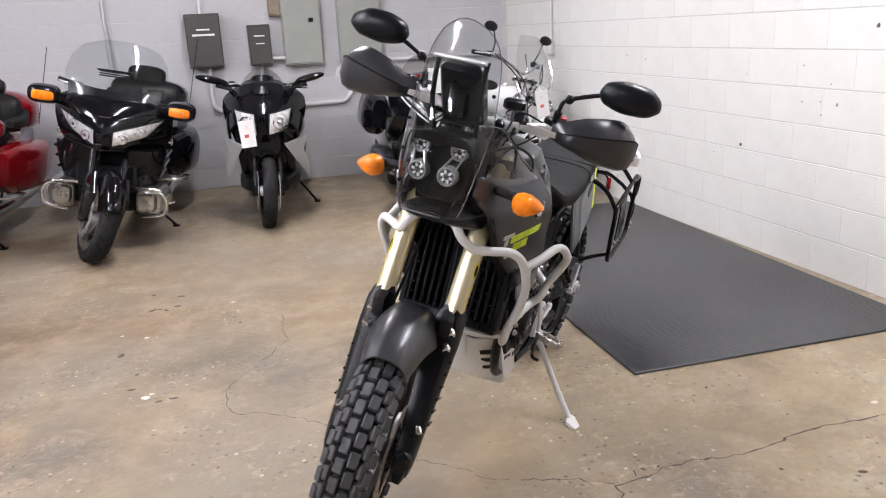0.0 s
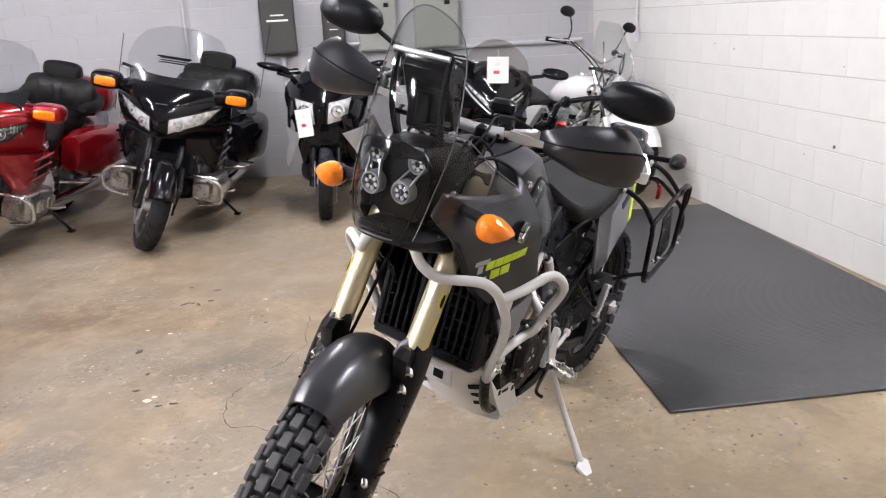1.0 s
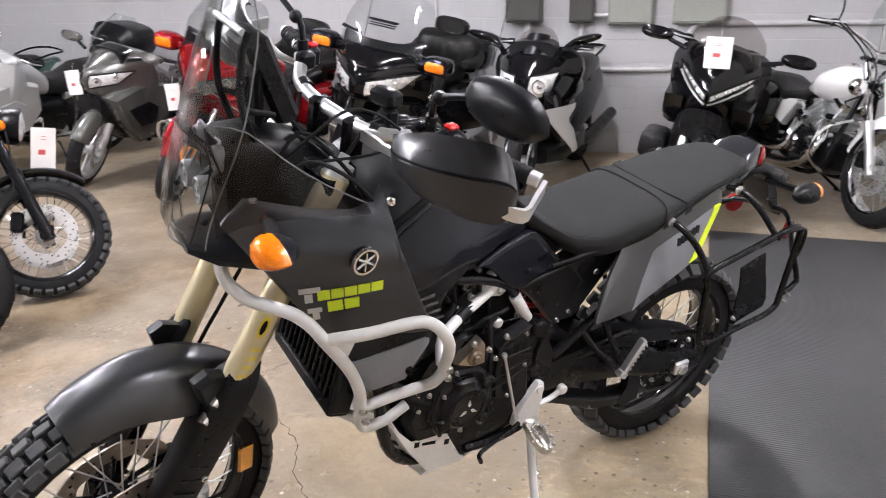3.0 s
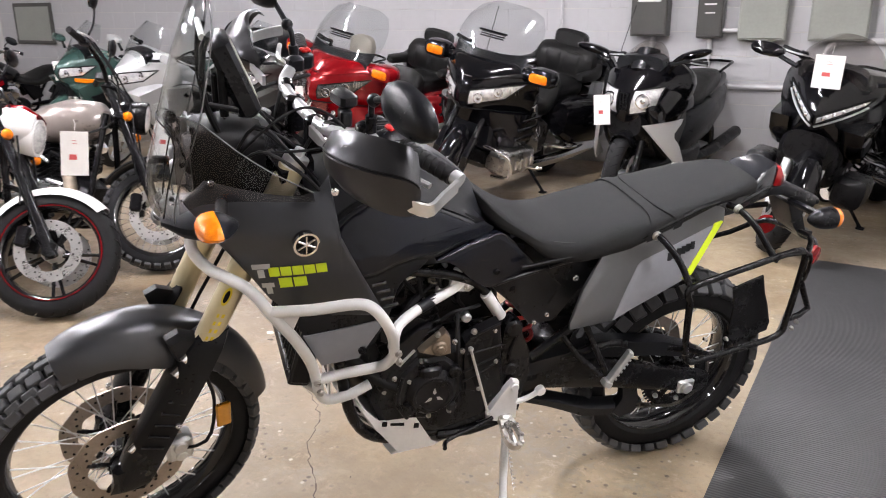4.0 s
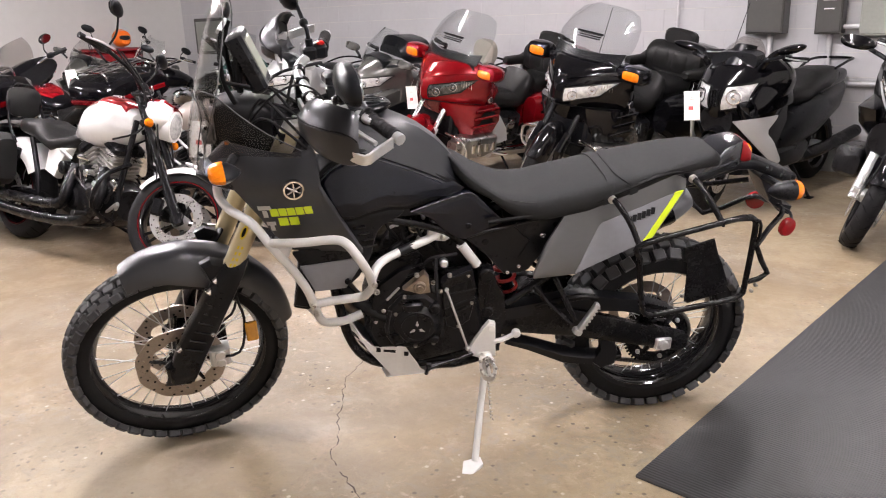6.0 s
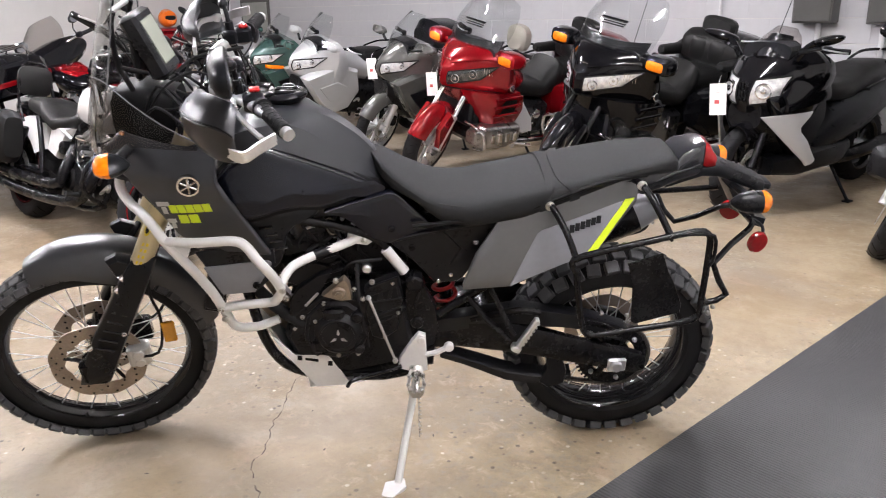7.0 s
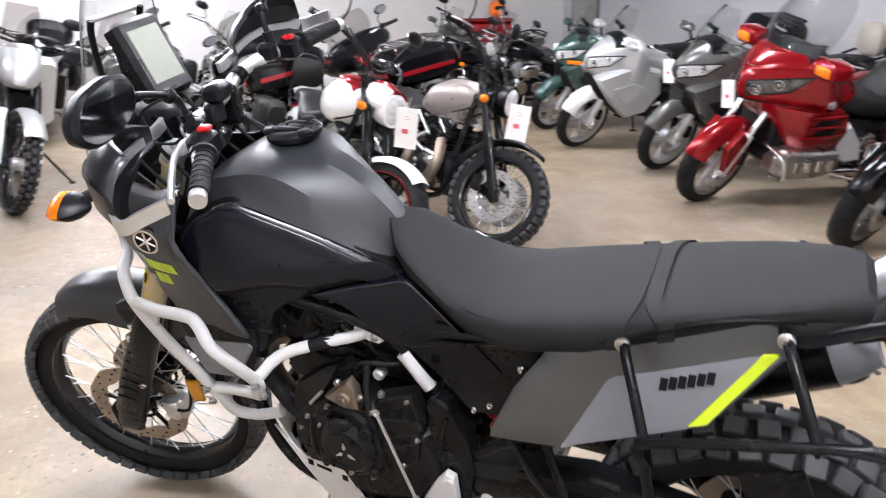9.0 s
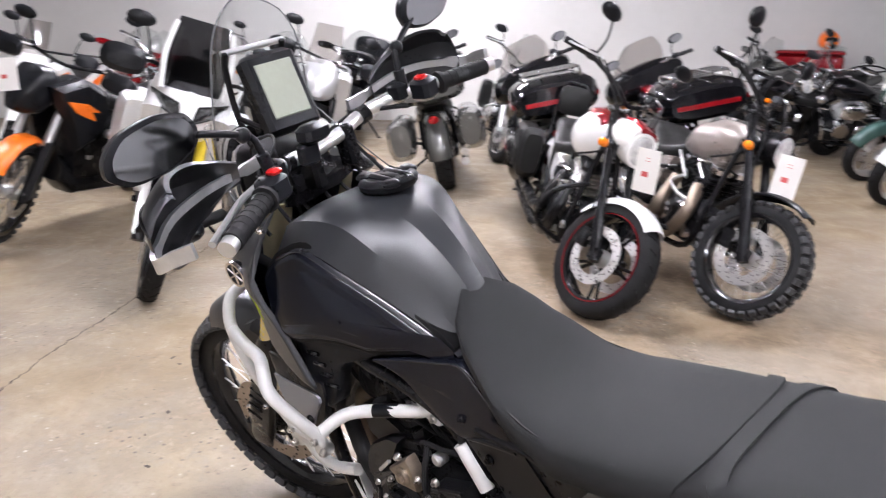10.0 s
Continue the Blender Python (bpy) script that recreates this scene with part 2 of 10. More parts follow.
def skin(bm, top, low, yfun, nu=14, nv=7, thick=0.006, roll=0.006, sign=1):
    """A panel between an upper and a lower side line, bowed by yfun(x, z), with rolled edges."""
    x0, x1 = max(min(top)[0], min(low)[0]), min(max(top)[0], max(low)[0])
    xs = sorted({x0 + (x1 - x0) * i / nu for i in range(nu + 1)} | {x for x, _ in top + low if x0 < x < x1})
    xs = [x for i, x in enumerate(xs) if i == 0 or x - xs[i - 1] > 1e-4]
    outer, inner = [], []
    for i, x in enumerate(xs):
        zt, zb = at(top, x), at(low, x)
        ro, ri = [], []
        for j in range(nv + 1):
            z = zb + (zt - zb) * j / nv
            edge = min(min(x - x0, x1 - x), min(z - zb, zt - z) + 0.0)
            drop = roll * max(0, 1 - edge / 0.015) ** 2
            y = yfun(x, z) - drop
            ro.append(bm.verts.new((x, sign * y, z)))
            ri.append(bm.verts.new((x, sign * (y - thick), z)))
        outer.append(ro)
        inner.append(ri)
    for g in (outer, inner):
        for a, b in zip(g, g[1:]):
            for j in range(nv):
                bm.faces.new((a[j], a[j + 1], b[j + 1], b[j]))
    for g in range(len(xs) - 1):
        for j in (0, nv):
            bm.faces.new((outer[g][j], outer[g + 1][j], inner[g + 1][j], inner[g][j]))
    for g in (0, len(xs) - 1):
        for j in range(nv):
            bm.faces.new((outer[g][j], outer[g][j + 1], inner[g][j + 1], inner[g][j]))
    bmesh.ops.remove_doubles(bm, verts=bm.verts[:], dist=0.0002)
    return bm


def sheet(bm, rows, thick=0.003, push=(1, 0, 0)):
    """A curved sheet through rows of points, with a thickness along push."""
    d = Vector(push) * thick
    a = [[bm.verts.new(Vector(p)) for p in r] for r in rows]
    b = [[bm.verts.new(Vector(p) - d) for p in r] for r in rows]
    nr, nc = len(rows), len(rows[0])
    for g in (a, b):
        for i in range(nr - 1):
            for j in range(nc - 1):
                bm.faces.new((g[i][j], g[i][j + 1], g[i + 1][j + 1], g[i + 1][j]))
    for i in range(nr - 1):
        for j in (0, nc - 1):
            bm.faces.new((a[i][j], a[i + 1][j], b[i + 1][j], b[i][j]))
    for j in range(nc - 1):
        for i in (0, nr - 1):
            bm.faces.new((a[i][j], a[i][j + 1], b[i][j + 1], b[i][j]))
    return bm


def box(bm, lo, hi, bev=0.0, m=None):
    """A block between two corners, with its edges cut back by bev."""
    (x0, y0, z0), (x1, y1, z1) = lo, hi
    cx, cy = (x0 + x1) / 2, (y0 + y1) / 2
    hx, hy = (x1 - x0) / 2, (y1 - y0) / 2

    def ring(z, e):
        pts = [(hx - e - bev, hy - e), (hx - e, hy - e - bev)]
        out = []
        for sx, sy, flip in ((1, 1, 0), (1, -1, 1), (-1, -1, 0), (-1, 1, 1)):
            q = pts[::-1] if flip else pts
            out += [(cx + sx * a, cy + sy * b, z) for a, b in q]
        return out

    if bev:
        rings = [ring(z0, bev), ring(z0 + bev, 0), ring(z1 - bev, 0), ring(z1, bev)]
    else:
        rings = [[(cx + sx * hx, cy + sy * hy, z) for sx, sy in ((1, 1), (1, -1), (-1, -1), (-1, 1))] for z in (z0, z1)]
    if m is not None:
        rings = [[m @ Vector(p) for p in r] for r in rings]
    return loft(bm, rings)


def ball(bm, c, rx, ry, rz, n=14, m=None):
    rings = []
    for i in range(1, n // 2):
        a = math.pi * i / (n // 2)
        ring = [Vector((c[0] + rx * math.sin(a) * math.cos(b), c[1] + ry * math.sin(a) * math.sin(b), c[2] + rz * math.cos(a))) for b in [2 * math.pi * k / n for k in range(n)]]
        rings.append([m @ p for p in ring] if m else ring)
    return loft(bm, rings)


def inset(pts, d):
    """A closed side outline drawn in by d."""
    area = sum(a[0] * b[1] - b[0] * a[1] for a, b in zip(pts, pts[1:] + pts[:1]))
    sg = 1 if area > 0 else -1
    out = []
    for i, (x, z) in enumerate(pts):
        (x0, z0), (x1, z1) = pts[i - 1], pts[(i + 1) % len(pts)]
        dx, dz = x1 - x0, z1 - z0
        q = math.hypot(dx, dz) or 1
        out.append((x - sg * dz / q * d, z + sg * dx / q * d))
    return out


def rounded(pts, cut=0.3, step=3):
    """A closed outline with its corners rounded off."""
    out = []
    for i, p in enumerate(pts):
        a, b = Vector(pts[i - 1]), Vector(pts[(i + 1) % len(pts)])
        p = Vector(p)
        u, v = p + (a - p) * cut, p + (b - p) * cut
        for k in range(step + 1):
            t = k / step
            q = u * (1 - t) ** 2 + p * 2 * t * (1 - t) + v * t * t
            out.append((q.x, q.y))
    return out


def pad(bm, outline, yfun, steps, sign=1, crown=0.0, inner=5):
    """A moulded panel over a side outline: steps of (inset, height) at its edge, then a bowed middle."""
    rings = [[(x, sign * (yfun(x, z) + h), z) for x, z in inset(outline, d)] for d, h in steps]
    last, h = inset(outline, steps[-1][0]), steps[-1][1]
    cx, cz = sum(p[0] for p in last) / len(last), sum(p[1] for p in last) / len(last)
    for k in range(1, inner):
        q = 1 - k / inner
        ring = [(cx + (x - cx) * q, cz + (z - cz) * q) for x, z in last]
        rings.append([(x, sign * (yfun(x, z) + h + crown * (1 - q * q)), z) for x, z in ring])
    return loft(bm, rings)


def moved(bm, m):
    bmesh.ops.transform(bm, matrix=m, verts=bm.verts[:])
    return bm


def bolt(bm, x, y, z, r=0.009, sign=1):
    prof = [(r, -0.004), (r, 0.002), (r * 0.8, 0.004), (r * 0.58, 0.004), (r * 0.52, 0.008), (r * 0.3, 0.008), (r * 0.28, 0.005)]
    return loft(bm, [[(x + q * math.cos(2 * math.pi * k / 12), y + sign * e, z + q * math.sin(2 * math.pi * k / 12)) for k in range(12)] for q, e in prof])


def about(p, d, deg):
    """A turn by degrees about the line through p along d."""
    return Matrix.Translation(p) @ Matrix.Rotation(radians(deg), 4, Vector(d)) @ Matrix.Translation(-Vector(p))


def stance(x, y, heading, lean):
    """A vehicle frame on the floor: x ahead, y to its left, leaning to its left."""
    return Matrix.Translation((x, y, 0)) @ Matrix.Rotation(radians(heading), 4, "Z") @ Matrix.Rotation(radians(-lean), 4, "X")


# ---- room ----
WALL_X, WALL_Y, LEFT_X, FRONT_Y, HIGH = 3.24, 8.07, -9.4, -5.0, 3.3


def floor_material():
    m = bpy.data.materials.new("concrete_floor")
    m.use_nodes = True
    n, l = m.node_tree.nodes, m.node_tree.links
    p = n["Principled BSDF"]
    tc = n.new("ShaderNodeTexCoord")

    def noise_node(scale, detail=8, rough=0.6, dist=0.0):
        t = n.new("ShaderNodeTexNoise")
        t.inputs["Scale"].default_value, t.inputs["Detail"].default_value = scale, detail
        t.inputs["Roughness"].default_value, t.inputs["Distortion"].default_value = rough, dist
        l.new(tc.outputs["Object"], t.inputs["Vector"])
        return t.outputs["Fac"]

    def mapped(fac, a, b, c=0.0, d=1.0):
        r = n.new("ShaderNodeMapRange")
        r.inputs[1].default_value, r.inputs[2].default_value, r.inputs[3].default_value, r.inputs[4].default_value = a, b, c, d
        l.new(fac, r.inputs[0])
        return r.outputs[0]

    def mixed(fac, a, b):
        x = n.new("ShaderNodeMixRGB")
        for k, v in ((1, a), (2, b)):
            if isinstance(v, tuple):
                x.inputs[k].default_value = (*v, 1)
            else:
                l.new(v, x.inputs[k])
        l.new(fac, x.inputs[0])
        return x.outputs[0]

    broad, mid, fine, speck = noise_node(0.8, 6, 0.6, 0.25), noise_node(2.6, 12, 0.75, 0.25), noise_node(34, 6, 0.7), noise_node(160, 3)
    c = mixed(mapped(broad, 0.36, 0.66), (0.23, 0.17, 0.1), (0.4, 0.325, 0.215))
    c = mixed(mapped(mid, 0.5, 0.62, 0, 0.5), c, (0.19, 0.145, 0.1))
    c = mixed(mapped(mid, 0.36, 0.47, 0.55, 0), c, (0.42, 0.355, 0.25))
    dist = n.new("ShaderNodeVectorMath")
    dist.operation = "DISTANCE"
    dist.inputs[1].default_value = (-1.4, 3.9, 0)
    l.new(tc.outputs["Object"], dist.inputs[0])
    wob = n.new("ShaderNodeMath")
    wob.operation = "MULTIPLY_ADD"
    wob.inputs[1].default_value = 3.0
    l.new(mid, wob.inputs[0])
    l.new(dist.outputs["Value"], wob.inputs[2])
    scuff = noise_node(5.0, 14, 0.8, 0.6)
    # broad darker brown area round (-1.4, 3.9), blotched and ragged at its edge
    brown_zone = mixed(mapped(mid, 0.42, 0.56), (0.27, 0.195, 0.122), (0.125, 0.086, 0.055))
    brown_zone = mixed(mapped(scuff, 0.56, 0.64, 0, 0.75), brown_zone, (0.36, 0.29, 0.2))
    brown_zone = mixed(mapped(scuff, 0.36, 0.43, 0.7, 0), brown_zone, (0.085, 0.062, 0.045))
    c = mixed(mapped(wob.outputs[0], 2.4, 4.6, 0.72, 0), c, brown_zone)
    c = mixed(mapped(scuff, 0.6, 0.68, 0, 0.3), c, (0.17, 0.13, 0.09))
    veil = noise_node(0.55, 7, 0.62, 0.5)
    c = mixed(mapped(veil, 0.44, 0.58, 0, 0.62), c, (0.25, 0.215, 0.172))
    c = mixed(mapped(veil, 0.4, 0.32, 0, 0.4), c, (0.36, 0.26, 0.165))
    for place, size in (((0.0, 3.6, 0), 0.3), ((0.3, 3.3, 0), 0.26), ((0.62, 3.5, 0), 0.16), ((1.4, 1.9, 0), 0.2), ((-0.6, 2.9, 0), 0.24)):
        far = n.new("ShaderNodeVectorMath")
        far.operation = "DISTANCE"
        far.inputs[1].default_value = place
        l.new(tc.outputs["Object"], far.inputs[0])
        rag = n.new("ShaderNodeMath")
        rag.operation = "MULTIPLY_ADD"
        rag.inputs[1].default_value = 0.9
        l.new(scuff, rag.inputs[0])
        l.new(far.outputs["Value"], rag.inputs[2])
        c = mixed(mapped(rag.outputs[0], 0.38 + size * 0.4, 0.52 + size, 0.6, 0), c, (0.1, 0.088, 0.075))
    # spalled patches: grey and pink aggregate showing through, pits and grit
    patch, grain, blotch = noise_node(1.1, 5, 0.65, 0.4), noise_node(17, 10, 0.8, 0.5), noise_node(6.5, 8, 0.7, 0.8)

    def times(a, b):
        k = n.new("ShaderNodeMath")
        k.operation = "MULTIPLY"
        l.new(a, k.inputs[0])
        l.new(b, k.inputs[1])
        return k.outputs[0]

    def cells(scale, near, some):
        v = n.new("ShaderNodeTexVoronoi")
        v.inputs["Scale"].default_value = scale
        l.new(tc.outputs["Object"], v.inputs["Vector"])
        sep = n.new("ShaderNodeSeparateColor")
        l.new(v.outputs["Color"], sep.inputs[0])
        return times(mapped(v.outputs["Distance"], near, near * 0.6), mapped(sep.outputs[0], some, some + 0.02))

    worn = mapped(patch, 0.46, 0.58)
    c = mixed(times(worn, mapped(grain, 0.5, 0.6, 0, 0.55)), c, (0.27, 0.25, 0.215))
    c = mixed(times(worn, mapped(grain, 0.46, 0.38, 0, 0.6)), c, (0.5, 0.4, 0.31))
    c = mixed(mapped(blotch, 0.56, 0.66, 0, 0.4), c, (0.42, 0.3, 0.215))
    c = mixed(times(worn, mapped(blotch, 0.44, 0.36, 0, 0.4)), c, (0.2, 0.18, 0.155))
    c = mixed(times(worn, cells(34, 0.3, 0.72)), c, (0.12, 0.095, 0.075))
    c = mixed(times(worn, cells(27, 0.22, 0.8)), c, (0.58, 0.52, 0.43))
    c = mixed(cells(9, 0.07, 0.75), c, (0.1, 0.08, 0.065))
    c = mixed(mapped(fine, 0.52, 0.66, 0, 0.5), c, (0.22, 0.17, 0.12))
    c = mixed(mapped(speck, 0.62, 0.72, 0, 0.6), c, (0.13, 0.10, 0.08))
    l.new(c, p.inputs["Base Color"])
    l.new(mapped(mid, 0.35, 0.65, 0.34, 0.58), p.inputs["Roughness"])
    p.inputs["Specular IOR Level"].default_value = 0.45
    b = n.new("ShaderNodeBump")
    b.inputs["Strength"].default_value, b.inputs["Distance"].default_value = 0.25, 0.004
    hs = n.new("ShaderNodeMath")
    hs.operation = "ADD"
    l.new(mapped(fine, 0.3, 0.8, 0, 0.5), hs.inputs[0])
    l.new(times(worn, mapped(grain, 0.4, 0.62, 0, 1.2)), hs.inputs[1])
    l.new(hs.outputs[0], b.inputs["Height"])
    l.new(b.outputs[0], p.inputs["Normal"])
    return m


def mat_material():
    m = mat("rubber_mat_surface", (0.055, 0.055, 0.057), 0.46, 0, 0.25, 3, 0.0, rvar=0.06, spec=0.38)
    n, l = m.node_tree.nodes, m.node_tree.links
    p = n["Principled BSDF"]
    tc, w, b = n.new("ShaderNodeTexCoord"), n.new("ShaderNodeTexWave"), n.new("ShaderNodeBump")
    w.bands_direction = "Y"
    w.inputs["Scale"].default_value = 24.0
    b.inputs["Strength"].default_value, b.inputs["Distance"].default_value = 0.3, 0.004
    l.new(tc.outputs["Object"], w.inputs["Vector"])
    l.new(w.outputs["Fac"], b.inputs["Height"])
    l.new(b.outputs[0], p.inputs["Normal"])
    return m


M["paint_wall"] = mat("paint_wall", (0.55, 0.542, 0.525), 0.55, 0, 0.035, 1.2, 0.5, 90)
M["ceiling_dark"] = mat("ceiling_dark", (0.2, 0.19, 0.18), 0.7, 0, 0.15, 1.5, 0.4, 60)
M["block_white"] = mat("block_white", (0.66, 0.65, 0.62), 0.5, 0, 0.04, 2.0, 0.7, 110)
M["block_grey"] = mat("block_grey", (0.46, 0.46, 0.475), 0.5, 0, 0.04, 2.0, 0.7, 110)
M["mortar"] = mat("mortar", (0.52, 0.51, 0.49), 0.7, 0, 0.08, 8, 0.5, 140)
M["panel_grey"] = mat("panel_grey", (0.29, 0.30, 0.27), 0.45, 0, 0.08, 5, 0.2, 200)
M["panel_dark"] = mat("panel_dark", (0.052, 0.05, 0.046), 0.42, 0, 0.12, 5, 0.2, 200)
M["conduit"] = mat("conduit", (0.6, 0.6, 0.61), 0.42, 0.3, 0.08, 8)


def slab(name, lo, hi, material, label, category):
    ob = part(name, box(bm_new(), lo, hi), material)
    return tagged(ob, label, category, kind="structure")


floor_ob = slab("floor", (LEFT_X - 0.2, FRONT_Y - 0.2, -0.15), (WALL_X + 0.2, WALL_Y + 0.2, 0), floor_material(), "polished tan concrete floor, mottled and worn", "floor")
slab("ceiling", (LEFT_X - 0.2, FRONT_Y - 0.2, HIGH), (WALL_X + 0.2, WALL_Y + 0.2, HIGH + 0.15), "ceiling_dark", "dim grey-brown ceiling over the showroom", "ceiling")
wall_east = slab("wall_east", (WALL_X, FRONT_Y, 0), (WALL_X + 0.2, WALL_Y + 0.2, HIGH), "mortar", "white painted concrete block wall beside the mat", "wall")
wall_north = slab("wall_north", (LEFT_X, WALL_Y, 0), (WALL_X, WALL_Y + 0.2, HIGH), "mortar", "pale grey painted concrete block wall with electrical boxes", "wall")
slab("wall_west", (LEFT_X - 0.2, FRONT_Y, 0), (LEFT_X, WALL_Y + 0.2, HIGH), "paint_wall", "plain off-white painted wall", "wall")
slab("wall_south", (LEFT_X - 0.2, FRONT_Y - 0.2, 0), (WALL_X + 0.2, FRONT_Y, HIGH), "paint_wall", "plain off-white painted wall", "wall")

# rubber mat: a rectangle turned a little, its far edge before the corner
rm = bm_new()
box(rm, (0, 0, 0), (1.5, 2.885, 0.012), 0.003)
mat_ob = part("rubber_mat", rm, mat_material())
mat_ob.matrix_basis = pose(1.643, 2.71, 0, 0, 0, -1.85)
tagged(mat_ob, "black ribbed rubber mat lying on the concrete floor", "mat")


def fluorescent():
    r = root("ceiling_light", pose(0, 0, 0), "white two-tube fluorescent strip light on the ceiling", "lamp", "ceiling strip lights")
    part("housing", box(bm_new(), (-0.11, -0.62, 0.03), (0.11, 0.62, 0.08), 0.008), "white_coat", r)
    for s in (-0.055, 0.055):
        part("tube", tube(bm_new(), [(s, -0.6, 0), (s, 0.6, 0)], 0.019, 10, 1), "tube", r)
    return r


light0 = fluorescent()
LIGHTS = [(0.5, 5.4), (2.5, 2.3), (-3.2, 5.3), (-3.8, 2.2), (-7.2, 1.2), (-5.2, 0.0), (-1.5, 2.4), (-2.4, -0.9)]
for i, (x, y) in enumerate(LIGHTS):
    if i:
        copy_thing(light0, pose(x, y, HIGH - 0.08))
    else:
        light0.matrix_basis = pose(x, y, HIGH - 0.08)


def blocks(wall, axis, plane, a0, a1, rows, material, near, inward):
    """Concrete blocks in running bond on a wall face; those within near are parts, the rest one mesh."""
    bl, bh, j, jv, dep = 0.406, 0.203, 0.007, 0.0012, 0.004

    def one(bm, u0, u1, z0, z1):
        e = 0.0015
        if axis == "x":
            p = lambda d, u, z: (plane + inward * d, u, z)
        else:
            p = lambda d, u, z: (u, plane + inward * d, z)
        rings = [[p(d, u, z) for u, z in ((u0 + s, z0 + s), (u1 - s, z0 + s), (u1 - s, z1 - s), (u0 + s, z1 - s))] for d, s in ((-0.002, 0), (dep - 0.0012, 0), (dep, e))]
        return loft(bm, rings)

    rest = bm_new()
    shared = None
    for k in range(rows):
        z0 = k * bh
        u = a0 - (bl / 2 if k % 2 else 0)
        while u < a1:
            u0, u1 = max(a0, u) + jv / 2, min(a1, u + bl) - jv / 2
            full = u1 - u0 > bl - jv - 0.01
            if u1 - u0 > 0.05:
                if full and near[0] < u < near[1] and z0 < near[2]:
                    if shared is None:
                        ob = part("block", one(bm_new(), 0, bl - jv, j / 2, bh - j / 2), material, wall, "", 4)
                        shared = ob.data
                    else:
                        ob = new("block", shared)
                        ob.parent = wall
                    ob.location = (0, u0, z0) if axis == "x" else (u0, 0, z0)
                else:
                    one(rest, u0, u1, z0 + j / 2, z0 + bh - j / 2)
            u += bl
    tagged(part("blockwork", rest, material, wall, "", 4), kind="stuff")

# ---- wheels ----
def rot_y(deg):
    return Matrix.Rotation(radians(deg), 4, "Y")


def tyre_mesh(R, w, rim, n=56):
    """A tyre about the y axis."""
    h = R - rim
    prof = []
    for i in range(15):
        a = math.pi * (i / 14)
        prof.append((rim + h * (0.12 + 0.88 * math.sin(a) ** 0.75), -w / 2 * math.cos(a) * (0.86 + 0.14 * math.sin(a))))
    prof += [(rim, w * 0.36), (rim, -w * 0.36)]
    return lathe(bm_new(), prof, n)


def knobs(R, w, count, rows, kx, ky, kh, tilt=0.0):
    """Tread blocks round a tyre crown, in rows across it."""
    bm = bm_new()
    for k in range(count):
        for r, (off, shift) in enumerate(rows):
            a = 360 * (k + shift) / count
            roll = off / (w / 2) * 46
            sag = (1 - math.cos(radians(roll * 1.15))) * w * 0.38
            m = rot_y(a) @ Matrix.Translation((R - sag, off, 0)) @ Matrix.Rotation(radians(roll), 4, "Z") @ Matrix.Rotation(radians(tilt if k % 2 else -tilt), 4, "X")
            box(bm, (-0.012, -ky / 2, -kx / 2), (kh, ky / 2, kx / 2), 0.0025, m)
    return bm


def spokes(rim, hub, count, y_hub, lean=18, r=0.0019):
    bm = bm_new()
    for k in range(count):
        a = 2 * math.pi * k / count
        s = 1 if k % 2 else -1
        b = a + radians(lean) * (1 if (k // 2) % 2 else -1) * 2.2
        tube(bm, [(hub * math.cos(b), s * y_hub, hub * math.sin(b)), (rim * math.cos(a), s * 0.006, rim * math.sin(a))], r, 5, 1)
    return bm


def brake_disc(r, y, wave=True, holes=True, n=72):
    """A drilled, wave-edged brake disc."""
    bm = bm_new()
    ins = r * 0.66
    rings = []
    for k in range(n):
        a = 2 * math.pi * k / n
        ro = r * (1 - (0.03 * (0.5 + 0.5 * math.cos(9 * a)) if wave else 0))
        ri = ins * (1 + (0.04 * math.cos(9 * a) if wave else 0))
        rings.append([(q * math.cos(a), yy, q * math.sin(a)) for q, yy in ((ri, y - 0.002), (ro, y - 0.002), (ro, y + 0.002), (ri, y + 0.002))])
    return loft(bm, rings, loop=True)


def disc_holes(r, y, count=36):
    bm = bm_new()
    for k in range(count):
        a = 2 * math.pi * k / count
        q = r * (0.75 + 0.09 * (k % 3))
        disc(bm, (q * math.cos(a), q * math.sin(a)), r * 0.028, y - 0.0026, y + 0.0026, 8)
    return bm


# ---- adventure motorcycle on its side stand ----
T = root("adventure_motorcycle", stance(1.401, 3.195, 227.9, 12.0), "matte dark grey adventure motorcycle with white crash bars", "motorcycle")
STEER = Matrix.Translation((0, -0.016, 0)) @ about((1.705, 0, 0), (-0.454, 0, 0.891), 14.5)
WF = (1.578, 0.35)
WR = (0.0, 0.328)


def both(bm_fun, name, material, parent=None, label="", m=None):
    """The same part on the left and on the right."""
    obs = []
    for s in (1, -1):
        b = bm_fun(s)
        if m is not None:
            moved(b, m)
        obs.append(part(name, b, material, parent or T, label))
    return obs


def guard_point(p, s):
    """A place on the turned left hand guard, brought back to straight steering, for either side."""
    q = STEER.inverted() @ Vector(p)
    return Vector((q.x, q.y * s, q.z))


